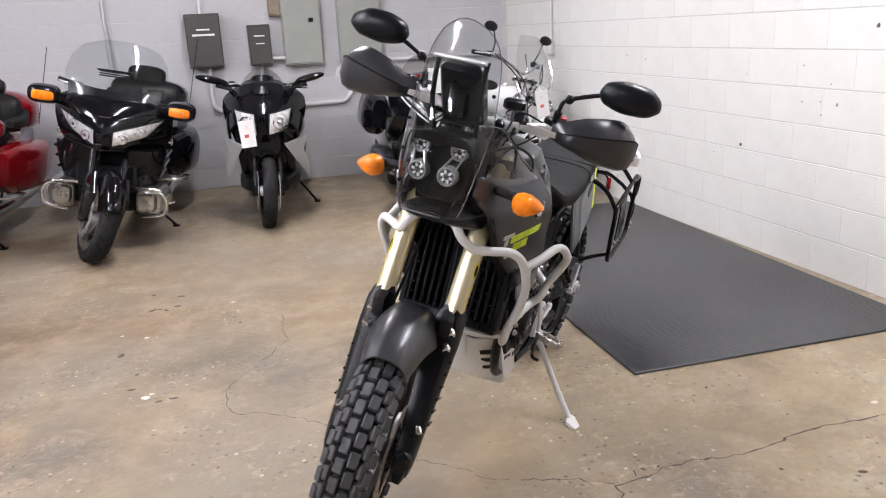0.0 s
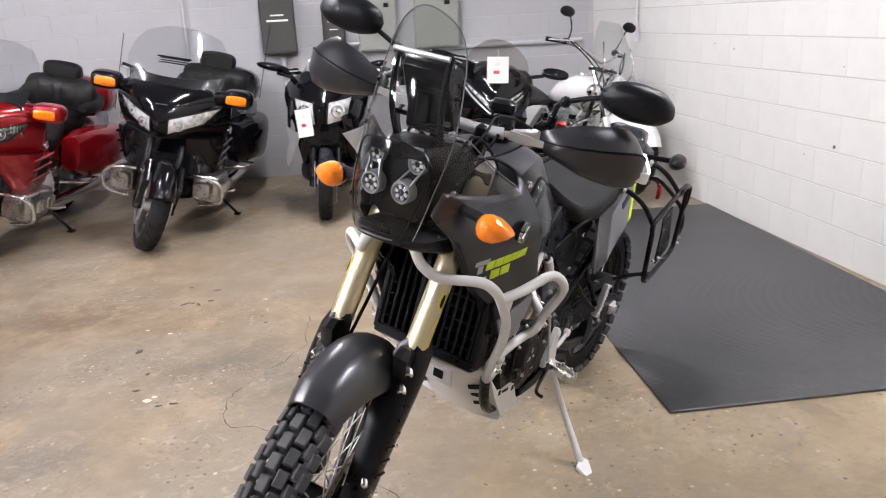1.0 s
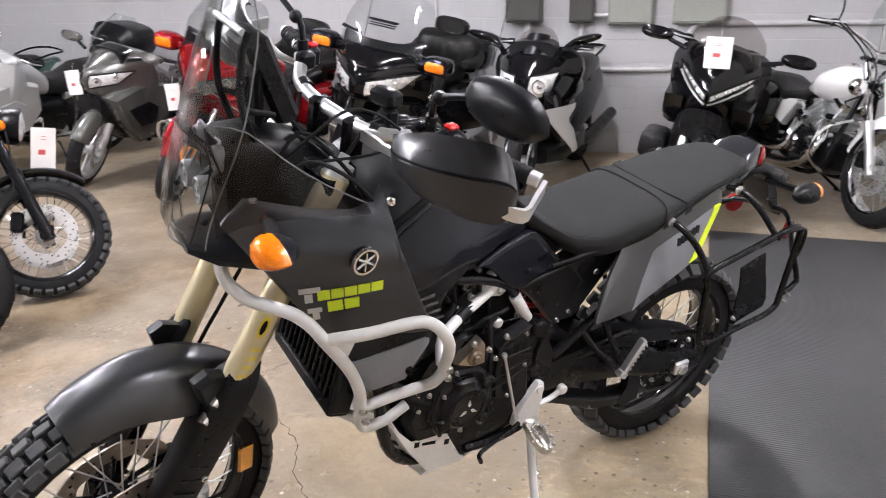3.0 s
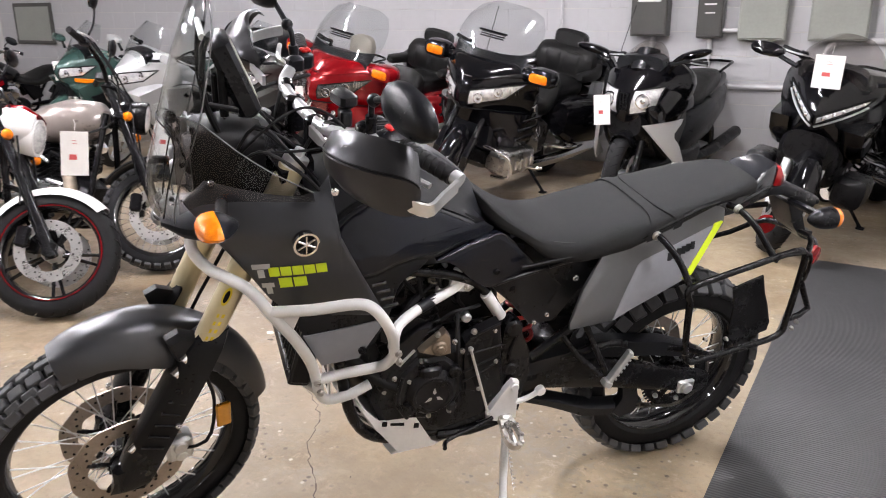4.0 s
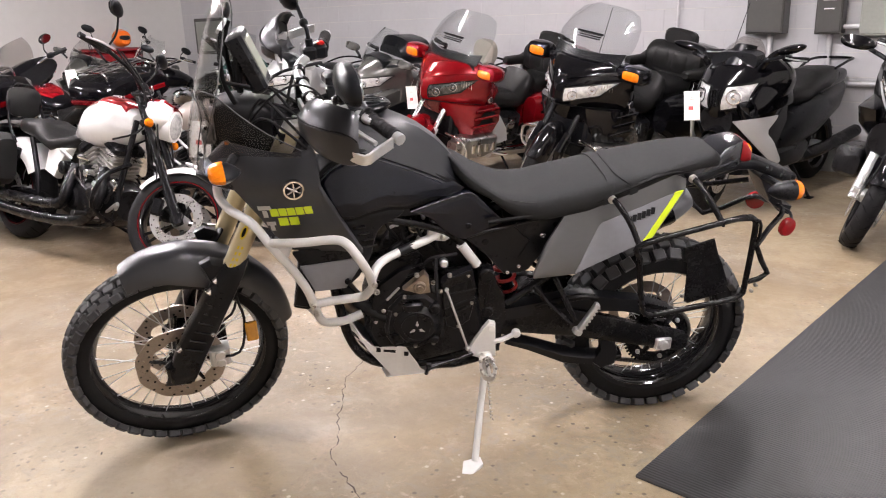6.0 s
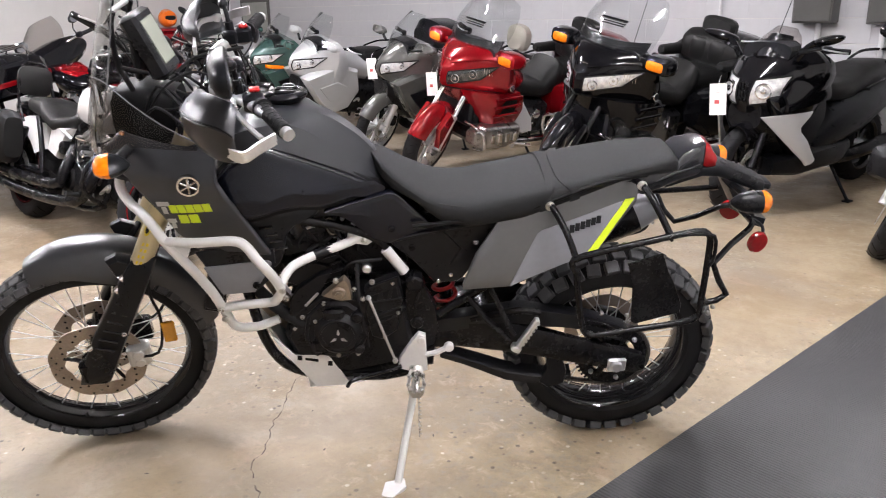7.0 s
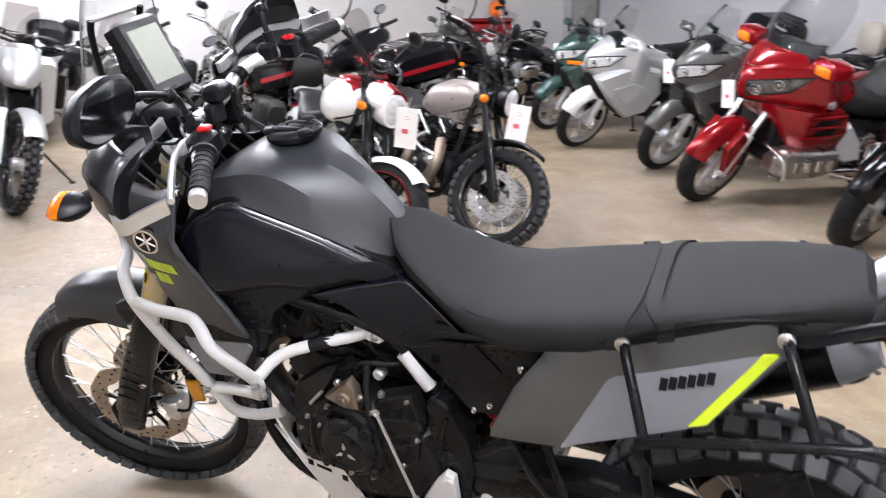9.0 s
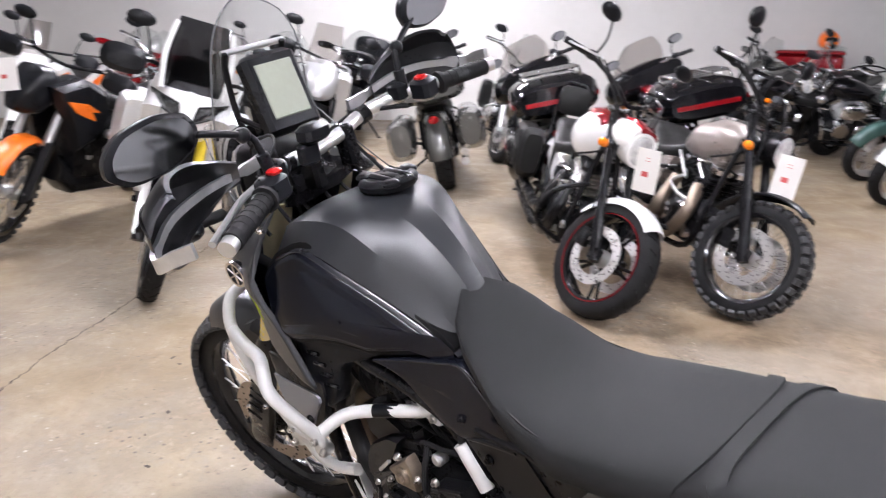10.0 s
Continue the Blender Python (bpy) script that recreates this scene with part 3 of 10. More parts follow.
def t7_front():
    hubm = Matrix.Translation((WF[0], 0, WF[1]))
    mm = STEER @ hubm
    wheel = part("front_wheel", moved(lathe(bm_new(), [(0.268, -0.033), (0.268, -0.026), (0.256, -0.016), (0.25, 0), (0.256, 0.016), (0.268, 0.026), (0.268, 0.033), (0.277, 0.034), (0.277, -0.034)], 56), mm), "rim_black", T, "gloss black spoked front rim")
    part("tyre", moved(tyre_mesh(0.335, 0.09, 0.268), mm), "rubber", wheel, "black knobbly front tyre")
    rows = [(-0.052, 0.3), (-0.04, 0.0), (-0.014, 0.45), (0.014, 0.0), (0.04, 0.45), (0.052, 0.75)]
    part("tread", moved(knobs(0.338, 0.09, 46, rows, 0.0365, 0.025, 0.008, 0), mm), "tread", wheel)
    part("spoke_set", moved(spokes(0.256, 0.036, 36, 0.033), mm), "alu", wheel)
    hub = bm_new()
    lathe(hub, [(0.012, -0.07), (0.03, -0.07), (0.04, -0.045), (0.028, -0.03), (0.026, 0.03), (0.04, 0.045), (0.03, 0.07), (0.012, 0.07)], 24)
    part("hub", moved(hub, mm), "engine_black", wheel)
    for s in (1, -1):
        part("brake_disc", moved(brake_disc(0.141, s * 0.06), mm), "disc_steel", wheel, "drilled wave-edged steel brake disc")
        tagged(part("disc_hole_ring", moved(disc_holes(0.141, s * 0.06), mm), "black_metal", wheel), kind="stuff")
        c = bm_new()
        for k in range(5):
            a = 2 * math.pi * k / 5
            tube(c, [(0.03 * math.cos(a), s * 0.055, 0.03 * math.sin(a)), (0.1 * math.cos(a + 0.35), s * 0.06, 0.1 * math.sin(a + 0.35))], 0.006, 6, 1)
        lathe(c, [(0.044, s * 0.058), (0.05, s * 0.058), (0.05, s * 0.064), (0.044, s * 0.064)], 28)
        for k in range(20):
            a = 2 * math.pi * k / 20
            tube(c, [(0.044 * math.cos(a), s * 0.062, 0.044 * math.sin(a)), (0.052 * math.cos(a), s * 0.062, 0.052 * math.sin(a))], 0.003, 4, 1)
        part("disc_carrier", moved(c, mm), "black_metal", wheel)
        cal = bm_new()
        box(cal, (-0.15, s * 0.06 - 0.026, -0.03), (-0.085, s * 0.06 + 0.026, 0.045), 0.008)
        disc(cal, (-0.118, 0.02), 0.018, s * 0.06, s * 0.092, 12, 0.003)
        disc(cal, (-0.118, -0.012), 0.016, s * 0.06, s * 0.09, 12, 0.003)
        part("brake_caliper", moved(cal, mm), "alu" if s > 0 else "black_metal", T)
    axle = bm_new()
    tube(axle, [(1.578, -0.1, 0.35), (1.578, 0.105, 0.35)], 0.016, 12, 1)
    disc(axle, (1.578, 0.35), 0.026, 0.075, 0.108, 14, 0.004)
    part("axle", moved(axle, STEER), "black_metal", T)

    def leg(z, fwd=0.0):
        return 1.744 - z * 0.5095 + fwd

    for s in (1, -1):
        y = s * 0.1
        up = bm_new()
        tube(up, [(leg(0.55), y, 0.55), (leg(1.12), y, 1.12)], 0.029, 18, 1)
        ft = part("fork_tube", moved(up, STEER), "gold", T, "pale gold anodised fork tube")
        lo = bm_new()
        tube(lo, [(leg(0.33) + 0.0, y, 0.33), (leg(0.6), y, 0.6)], 0.022, 14, 1)
        box(lo, (1.565, min(y, s * 0.075), 0.315), (1.625, max(y + s * 0.02, s * 0.075), 0.395), 0.01)
        part("fork_slider", moved(lo, STEER), "black_metal", T)
        # yellow oval and letter blocks wrapped round the tube
        tm = Matrix.Translation((leg(0.83), y, 0.83)) @ Matrix.Rotation(radians(-27), 4, "Y")
        on_tube = lambda ang, z, r: tm @ Vector((r * math.cos(ang), r * math.sin(ang), z))
        st = bm_new()
        ring = [(0.3 * math.cos(2 * math.pi * k / 18), 0.024 * math.sin(2 * math.pi * k / 18)) for k in range(19)]
        loft(st, [[on_tube(s * 1.0 + a, z, r) for a, z in ring[:-1]] for r in (0.0285, 0.0298)])
        tick = part("sticker", moved(st, STEER), "yellow", ft, "oval yellow and black suspension sticker")
        oi = bm_new()
        loft(oi, [[on_tube(s * 1.0 + a * 0.55, z * 0.7, r) for a, z in ring[:-1]] for r in (0.029, 0.0302)])
        part("sticker_core", moved(oi, STEER), "deep_black", tick)
        sb = bm_new()
        for k in range(5):
            z = -0.05 - 0.021 * k
            loft(sb, [[on_tube(s * 1.25 + a, z + dz, r) for a, dz in ((-0.28, -0.007), (0.28, -0.003), (0.28, 0.007), (-0.28, 0.003))] for r in (0.0285, 0.0297)])
        pieces("sticker_bar", moved(sb, STEER), "yellow", ft)
        gd = bm_new()
        rings = []
        face = [(0.31, 0.05), (0.36, 0.06), (0.45, 0.064), (0.55, 0.055), (0.64, 0.046), (0.7, 0.042), (0.735, 0.03)]
        for z, wide in ((0.74, 0.55), (0.725, 0.8), (0.70, 1.0), (0.64, 1.05), (0.57, 0.95), (0.5, 0.82), (0.42, 0.72), (0.35, 0.66), (0.325, 0.55), (0.31, 0.35)):
            x, f = leg(z), at(face, z)
            rings.append([(x + a, y + s * b, z) for a, b in ((f - 0.012, -0.044 * wide), (f - 0.003, -0.03 * wide), (f, 0.016 * wide), (f - 0.004, 0.024 * wide), (f - 0.03, 0.04 * wide), (-0.03, 0.04 * wide), (-0.036, 0.03 * wide), (-0.036, 0.012), (-0.024, 0.02), (f - 0.034, 0.024 * wide), (f - 0.012, 0.01), (f - 0.02, -0.04 * wide))])
        loft(gd, rings)
        g = part("fork_guard", moved(gd, STEER), "black_plastic", T, "black plastic fork guard")
        bo = bm_new()
        for z, r in ((0.682, 0.0125), (0.645, 0.0125), (0.45, 0.009)):
            fm = Matrix.Translation((leg(z) + at(face, z) - 0.004, y + s * 0.014, z)) @ Matrix.Rotation(radians(-90 + s * 24), 4, "Z") @ Matrix.Rotation(radians(-20), 4, "X")
            lathe(bo, [(0.001, 0.006), (0.0045, 0.006), (0.0052, 0.0085), (r * 0.9, 0.0075), (r, 0.004), (r, -0.012), (0.001, -0.012)], 16, fm)
        bolt(bo, leg(0.5) - 0.02, y + s * 0.034, 0.5, 0.008, s)
        pieces("bolt", moved(bo, STEER), "chrome", g)
        rib = bm_new()
        for k in range(6):
            z = 0.6 - k * 0.03
            tube(rib, [(leg(z) + at(face, z) - 0.022, y + s * 0.033, z + 0.014), (leg(z) - 0.006, y + s * 0.036, z - 0.006)], 0.0034, 6, 1)
        pieces("rib", moved(rib, STEER), "black_metal", g)
    # front mudguard, hugging the tyre
    rows = []
    for i in range(19):
        a = radians(71 + (168 - 71) * i / 18)
        t = i / 18
        r = 0.375 + 0.035 * math.sin(math.pi * t ** 0.8)
        w = (0.062 + 0.028 * min(1, t / 0.3)) if t < 0.45 else 0.09 - 0.034 * min(1, (t - 0.45) / 0.25)
        row = []
        for j in range(21):
            q = -1 + 2 * j / 20
            drop = (0.05 + 0.04 * min(1, t / 0.35)) * abs(q) ** 3.2 * (1 if t < 0.6 else 0.7)
            row.append((WF[0] + (r - drop) * math.cos(a), w * q, WF[1] + (r - drop) * math.sin(a)))
        rows.append(row)
    fe = bm_new()
    sheet(fe, rows, 0.004, (0, 0, 1))
    part("front_mudguard", moved(fe, STEER), "guard_grey", T, "matte dark grey plastic front mudguard")
    # side extensions of the mudguard to the fork guards
    for s in (1, -1):
        ex = bm_new()
        plate(ex, [(1.47, 0.735), (1.44, 0.748), (1.385, 0.72), (1.385, 0.65), (1.42, 0.62), (1.455, 0.68)], s * 0.08, s * 0.112, 0.014)
        part("mudguard_side", moved(ex, STEER), "dark_paint", T)
    # reflector and brake lines
    rf = bm_new()
    box(rf, (1.335, 0.098, 0.42), (1.372, 0.108, 0.495), 0.004)
    part("reflector", moved(rf, STEER), "reflector_amber", T, "amber fork reflector")
    hose = bm_new()
    tube(hose, [(1.5, 0.07, 0.36), (1.4, 0.1, 0.38), (1.37, 0.09, 0.5), (1.38, 0.08, 0.62), (1.3, 0.06, 0.8), (1.2, 0.05, 1.0), (1.12, 0.1, 1.2)], 0.0045, 8)
    tube(hose, [(1.5, -0.07, 0.36), (1.4, -0.1, 0.38), (1.37, -0.09, 0.5), (1.38, -0.08, 0.62), (1.3, -0.06, 0.8), (1.2, -0.05, 1.0), (1.12, -0.1, 1.2)], 0.0045, 8)
    pieces("brake_hose", moved(hose, STEER), "rubber", T)
    # yokes, bar, controls
    yk = bm_new()
    plate_z(yk, [(leg(1.0) + 0.035, 0.13), (leg(1.0) + 0.035, -0.13), (leg(1.0) - 0.06, -0.1), (leg(1.0) - 0.075, 0), (leg(1.0) - 0.06, 0.1)], 0.975, 1.01)
    plate_z(yk, [(leg(1.12) + 0.035, 0.13), (leg(1.12) + 0.035, -0.13), (leg(1.12) - 0.05, -0.1), (leg(1.12) - 0.07, 0), (leg(1.12) - 0.05, 0.1)], 1.1, 1.125)
    tube(yk, [(1.22, 0, 0.95), (1.13, 0, 1.13)], 0.028, 14, 1)
    part("triple_clamp", moved(yk, STEER), "black_metal", T)
    caps = bm_new()
    for y in (0.1, -0.1):
        tube(caps, [(leg(1.12), y, 1.12), (leg(1.145), y, 1.145)], 0.027, 12, 1)
        tube(caps, [(leg(1.145), y, 1.145), (leg(1.16), y, 1.16)], 0.012, 6, 1)
    pieces("fork_cap", moved(caps, STEER), "alu", T)
    bar = bm_new()
    tube(bar, [(0.955, 0.39, 1.205), (0.99, 0.3, 1.213), (1.05, 0.2, 1.216), (1.095, 0.14, 1.206), (1.105, 0.09, 1.198), (1.102, 0.04, 1.192), (1.102, -0.04, 1.192), (1.105, -0.09, 1.198), (1.095, -0.14, 1.206), (1.05, -0.2, 1.216), (0.99, -0.3, 1.213), (0.955, -0.39, 1.205)], 0.0142, 12)
    hb = part("handlebar", moved(bar, STEER), "alu", T, "silver tapered handlebar with black grips")
    cl = bm_new()
    for y in (0.055, -0.055):
        box(cl, (1.083, y - 0.015, 1.12), (1.125, y + 0.015, 1.207), 0.006)
    for sg in (1, -1):
        tube(cl, [(1.1, sg * 0.108, 1.2), (1.095, sg * 0.128, 1.204)], 0.018, 12, 1)
    pieces("bar_clamp", moved(cl, STEER), "black_metal", hb)
    for s in (1, -1):
        gr = bm_new()
        tube(gr, [(0.958, s * 0.383, 1.206), (0.997, s * 0.27, 1.214)], 0.0172, 14, 1)
        gg = bm_new()
        for k in range(8):
            t = k / 7
            p = Vector((0.96, s * 0.38, 1.206)).lerp(Vector((0.995, s * 0.275, 1.214)), t)
            d = Vector((0.039, -s * 0.113, 0.008)).normalized() * 0.003
            tube(gg, [p - d, p + d], 0.0182, 14, 1)
        tube(gg, [(0.997, s * 0.27, 1.214), (1.0, s * 0.262, 1.214)], 0.024, 14, 1)
        grp = part("grip", moved(gr, STEER), "rubber", hb, "black rubber grip")
        pieces("grip_ring", moved(gg, STEER), "rubber", grp)
        en = bm_new()
        tube(en, [(0.951, s * 0.402, 1.204), (0.958, s * 0.385, 1.206)], 0.015, 12, 1)
        part("bar_end", moved(en, STEER), "alu", hb)
        sw = bm_new()
        box(sw, (0.99, min(s * 0.205, s * 0.255), 1.192), (1.04, max(s * 0.205, s * 0.255), 1.24), 0.009)
        box(sw, (1.03, min(s * 0.17, s * 0.2), 1.205), (1.07, max(s * 0.17, s * 0.2), 1.245), 0.007)
        sp = part("switch_box", moved(sw, STEER), "black_plastic", hb)
        bt = bm_new()
        box(bt, (0.998, min(s * 0.21, s * 0.232), 1.238), (1.022, max(s * 0.21, s * 0.232), 1.248), 0.003)
        part("button", moved(bt, STEER), "red_spring", sp, "red switch button")
        lv = bm_new()
        tube(lv, [(1.06, s * 0.2, 1.215), (1.06, s * 0.26, 1.21), (1.035, s * 0.33, 1.2), (1.01, s * 0.385, 1.195)], 0.0065, 8)
        part("lever", moved(lv, STEER), "alu", hb, "silver lever")
        # hand guard: aluminium spine and black plastic shell
        sp = bm_new()
        spine = [(1.116, 0.125, 1.2), (1.108, 0.155, 1.195), (1.098, 0.2, 1.193), (1.075, 0.27, 1.19), (1.045, 0.345, 1.175), (1.0, 0.395, 1.155), (0.957, 0.42, 1.142), (0.925, 0.405, 1.155), (0.888, 0.381, 1.169)]
        line = smoothed([guard_point(p, s) for p in spine], 3)
        rings = []
        for i, c in enumerate(line):
            d = (line[min(i + 1, len(line) - 1)] - line[max(i - 1, 0)]).normalized()
            n = d.cross(Vector((0, 0, 1))).normalized() * 0.004
            h = Vector((0, 0, 0.0115 if i < 5 else 0.0075 if i < len(line) - 9 else 0.013))
            rings.append([c - n - h, c + n - h, c + n + h, c - n + h])
        loft(sp, rings)
        part("guard_spine", moved(sp, STEER), "alu", hb, "bare aluminium hand guard bracket")
        plan = smoothed([(1.088, 0.19, 0), (1.11, 0.23, 0), (1.112, 0.28, 0), (1.09, 0.335, 0), (1.05, 0.38, 0), (1.015, 0.402, 0), (0.985, 0.412, 0), (0.972, 0.412, 0)], 4)
        rows = [[] for _ in range(10)]
        soft_at = lambda line, t: sum(at(line, min(1, max(0, t + d))) for d in (-0.12, -0.08, -0.04, 0, 0.04, 0.08, 0.12)) / 7
        for i, p in enumerate(plan):
            t = i / (len(plan) - 1)
            d = (plan[min(i + 1, len(plan) - 1)] - plan[max(i - 1, 0)]).normalized()
            back = Vector((-abs(d.y), d.x if d.x < 0 else -d.x * 0, 0))
            zt = soft_at([(0, 1.214), (0.2, 1.246), (0.45, 1.258), (0.65, 1.255), (0.85, 1.245), (1, 1.23)], t)
            zb = soft_at([(0, 1.186), (0.2, 1.158), (0.45, 1.13), (0.65, 1.115), (0.82, 1.112), (0.93, 1.116), (1, 1.124)], t)
            zc = soft_at([(0, 1.2), (0.4, 1.212), (0.8, 1.206), (1, 1.18)], t)
            lean = min(1, t / 0.25)
            prof = [(zb + 0.004, 0.045), (zb, 0.03), (zb + 0.008, 0.013), (zb + (zc - zb) * 0.4, 0.0), (zc - 0.004, -0.002), (zc + 0.001, 0.002), (zc + (zt - zc) * 0.45, 0.014), (zt - 0.006, 0.034), (zt, 0.046), (zt - 0.004, 0.054)]
            for k, (z, o) in enumerate(prof):
                q = p + back * (o * lean)
                rows[k].append(guard_point((q.x, q.y, z), s))
        sh = bm_new()
        sheet(sh, rows, 0.003, (1, 0, 0))
        hg = part("hand_guard", moved(sh, STEER), "gloss_plastic", hb, "black plastic hand guard shell")
        sm = tube(bm_new(), [v + Vector((0.002, s * 0.002, 0)) for v in rows[5][2:]], 0.0025, 6, 1)
        part("guard_seam", moved(sm, STEER), "deep_black", hg)
        # mirror on a jointed stem
        st = bm_new()
        mz = 1.36
        tube(st, [(1.045, s * 0.2, 1.225), (1.05, s * 0.205, 1.29), (1.055, s * 0.225, 1.31), (1.06, s * 0.29, mz - 0.02), (1.065, s * 0.32, mz - 0.01)], 0.0065, 10, 2)
        tube(st, [(1.045, s * 0.2, 1.225), (1.048, s * 0.203, 1.265)], 0.012, 10, 1)
        ball(st, (1.055, s * 0.222, 1.308), 0.014, 0.014, 0.014)
        mst = part("mirror", moved(st, STEER), "black_plastic", hb, "black rear-view mirror")
        rings = []
        outline = rounded([(-0.1, 0.0), (-0.085, 0.032), (-0.03, 0.05), (0.05, 0.047), (0.088, 0.02), (0.095, -0.01), (0.06, -0.038), (-0.02, -0.046), (-0.085, -0.03)], 0.3, 2)
        for dx, k in ((-0.012, 0.9), (-0.008, 1.0), (0.006, 0.98), (0.02, 0.82), (0.03, 0.45)):
            rings.append([(1.07 + dx, s * (0.385 if s > 0 else 0.36) + s * a * k * 0.92, mz - 0.005 + b * k * 0.95) for a, b in outline])
        sh = bm_new()
        loft(sh, rings)
        part("shell", moved(sh, STEER), "black_plastic", mst)
        gl = bm_new()
        loft(gl, [[(1.0575 + d, s * ((0.385 if s > 0 else 0.36) + a * 0.8), mz - 0.005 + b * 0.82) for a, b in outline] for d in (-0.002, 0.0)])
        part("glass", moved(gl, STEER), "mirror", mst, "mirror glass")


def plate_z(bm, pts, z0, z1):
    return loft(bm, [[(x, y, z) for x, y in pts] for z in (z0, z1)])


def t7_nose():
    # headlight housing, set back behind the lamps
    hb = bm_new()
    body(hb, [(1.20, -0.01, 1.0, 1.17, 0.07), (1.28, -0.01, 0.995, 1.19, 0.085), (1.335, -0.01, 1.0, 1.185, 0.088), (1.352, -0.01, 1.01, 1.175, 0.08)], 20, 4)
    part("headlight_housing", hb, "deep_black", T)
    # four round lamps on pale brackets
    lamps = {(1, 0): (0.024, 1.086, 0.022), (-1, 0): (-0.06, 1.086, 0.022), (1, 1): (0.038, 1.149, 0.02), (-1, 1): (-0.074, 1.149, 0.02)}
    for (sd, up), (y, z, r) in lamps.items():
        x = 1.386 - 0.03 * up
        xm = Matrix.Translation((x, y, z)) @ Matrix.Rotation(radians(-90), 4, "Z")
        rg = lathe(bm_new(), [(r - 0.002, -0.02), (r + 0.0045, -0.02), (r + 0.005, 0.004), (r + 0.003, 0.008), (r, 0.0085), (r - 0.003, 0.0)], 28, xm)
        lamp = part("headlight", rg, "lamp_grey", T, "round projector headlamp in a pale grey ring")
        ln = bm_new()
        ball(ln, (x - 0.004, y, z), 0.009, r * 0.92, r * 0.92, 16)
        part("lens", ln, "lamp_dark", lamp)
        gl = bm_new()
        for k in range(6):
            a = k * 1.047 + 0.3
            box(gl, (-0.002, -0.004, r * 0.35), (0.004, 0.004, r * 0.8), 0.001, Matrix.Translation((x + 0.002, y, z)) @ Matrix.Rotation(a, 4, "X"))
        pieces("reflector", gl, "headlight", lamp)
    tr = bm_new()
    for sd in (1, -1):
        y0, z0 = lamps[(sd, 0)][:2]
        y1, z1 = lamps[(sd, 1)][:2]
        for off in (0.018, -0.018):
            a, b = Vector((1.388, y0 + off, z0 + 0.017)), Vector((1.362, y1 + off * 0.8, z1 - 0.015))
            w = Vector((0, 0.0025, 0.001))
            loft(tr, [[a - w + Vector((d, 0, 0)), a + w + Vector((d, 0, 0)), b + w + Vector((d, 0, 0)), b - w + Vector((d, 0, 0))] for d in (-0.006, 0.003)])
        tube(tr, [(1.36, y1 - sd * 0.004, z1 + 0.022), (1.352, y1 + sd * 0.006, z1 + 0.032), (1.35, y1 - sd * 0.03, z1 + 0.028)], 0.0028, 6)
    pieces("lamp_bracket", tr, "lamp_grey", T)
    # clear wind screen and lamp cover in one sweep
    prof = [(1.44, 0.99, 0.08, 0.045), (1.45, 1.03, 0.095, 0.055), (1.44, 1.10, 0.108, 0.062), (1.416, 1.18, 0.117, 0.068), (1.395, 1.25, 0.118, 0.07), (1.37, 1.33, 0.11, 0.064), (1.342, 1.40, 0.098, 0.05), (1.32, 1.45, 0.072, 0.028), (1.312, 1.474, 0.04, 0.008)]

    def on_screen(q, z, out=0.0):
        x, w, back = (at([(p[1], p[k]) for p in prof], z) for k in (0, 2, 3))
        return Vector((x - back * abs(q) ** 2.2 + out, w * q - 0.012, z - 0.012 * abs(q) ** 2))

    rows = [[on_screen(-1 + j / 8, p[1]) for j in range(17)] for p in prof]
    part("windscreen", sheet(bm_new(), rows, 0.004), "clear", T, "tall clear wind screen with screwed edges")
    rim = bm_new()
    edge = [on_screen(1, p[1]) for p in prof]
    tip = [on_screen(q, 1.474) for q in (0.66, 0.33, 0, -0.33, -0.66)]
    tube(rim, edge + tip + [on_screen(-1, p[1]) for p in prof[::-1]], 0.0016, 6, 2)
    tube(rim, [on_screen(q, 0.99) for q in (-1, -0.5, 0, 0.5, 1)], 0.0025, 6, 3)
    for sd in (1, -1):
        tube(rim, [(1.37, sd * 0.1, 1.232), (1.33, sd * 0.13, 1.227), (1.27, sd * 0.15, 1.177), (1.2, sd * 0.165, 1.127), (1.12, sd * 0.175, 1.083)], 0.0016, 5, 2)
    pieces("screen_rim", rim, "screen_edge", T)
    # joint between screen and lamp cover, and the black peak behind it
    jn = bm_new()
    tube(jn, [on_screen(q, z, 0.001) for q, z in ((-0.76, 1.0), (-0.85, 1.08), (-0.82, 1.155), (-0.66, 1.19), (-0.25, 1.2), (0.25, 1.2), (0.66, 1.19), (0.82, 1.155), (0.85, 1.08), (0.76, 1.0))], 0.0017, 6, 3)
    part("cover_joint", jn, "deep_black", T)
    pk = bm_new()
    rows = [[on_screen(q, zt - f * (0.012 + 0.026 * (1 - abs(q))), -0.012 - 0.012 * f) for q, zt in ((-0.8, 1.158), (-0.62, 1.188), (-0.3, 1.198), (0, 1.199), (0.3, 1.198), (0.62, 1.188), (0.8, 1.158))] for f in (0, 0.5, 1)]
    part("lamp_peak", sheet(pk, rows, 0.004), "rim_black", T, "gloss black peak above the lamps")
    fl = bm_new()
    for k in range(3):
        z = 1.0 + 0.006 * k
        tube(fl, [on_screen(q, z, -0.012) for q in (-0.5, 0, 0.5)], 0.002, 6, 2)
    pieces("cover_step", fl, "black_plastic", T)
    sc = bm_new()
    for q, z in ((0.93, 1.06), (0.95, 1.14), (0.95, 1.215), (0.93, 1.31)):
        for sd in (1, -1):
            p = on_screen(sd * q, z, 0.001)
            ball(sc, p, 0.006, 0.006, 0.006, 8)
    pieces("screen_screw", sc, "black_metal", T)
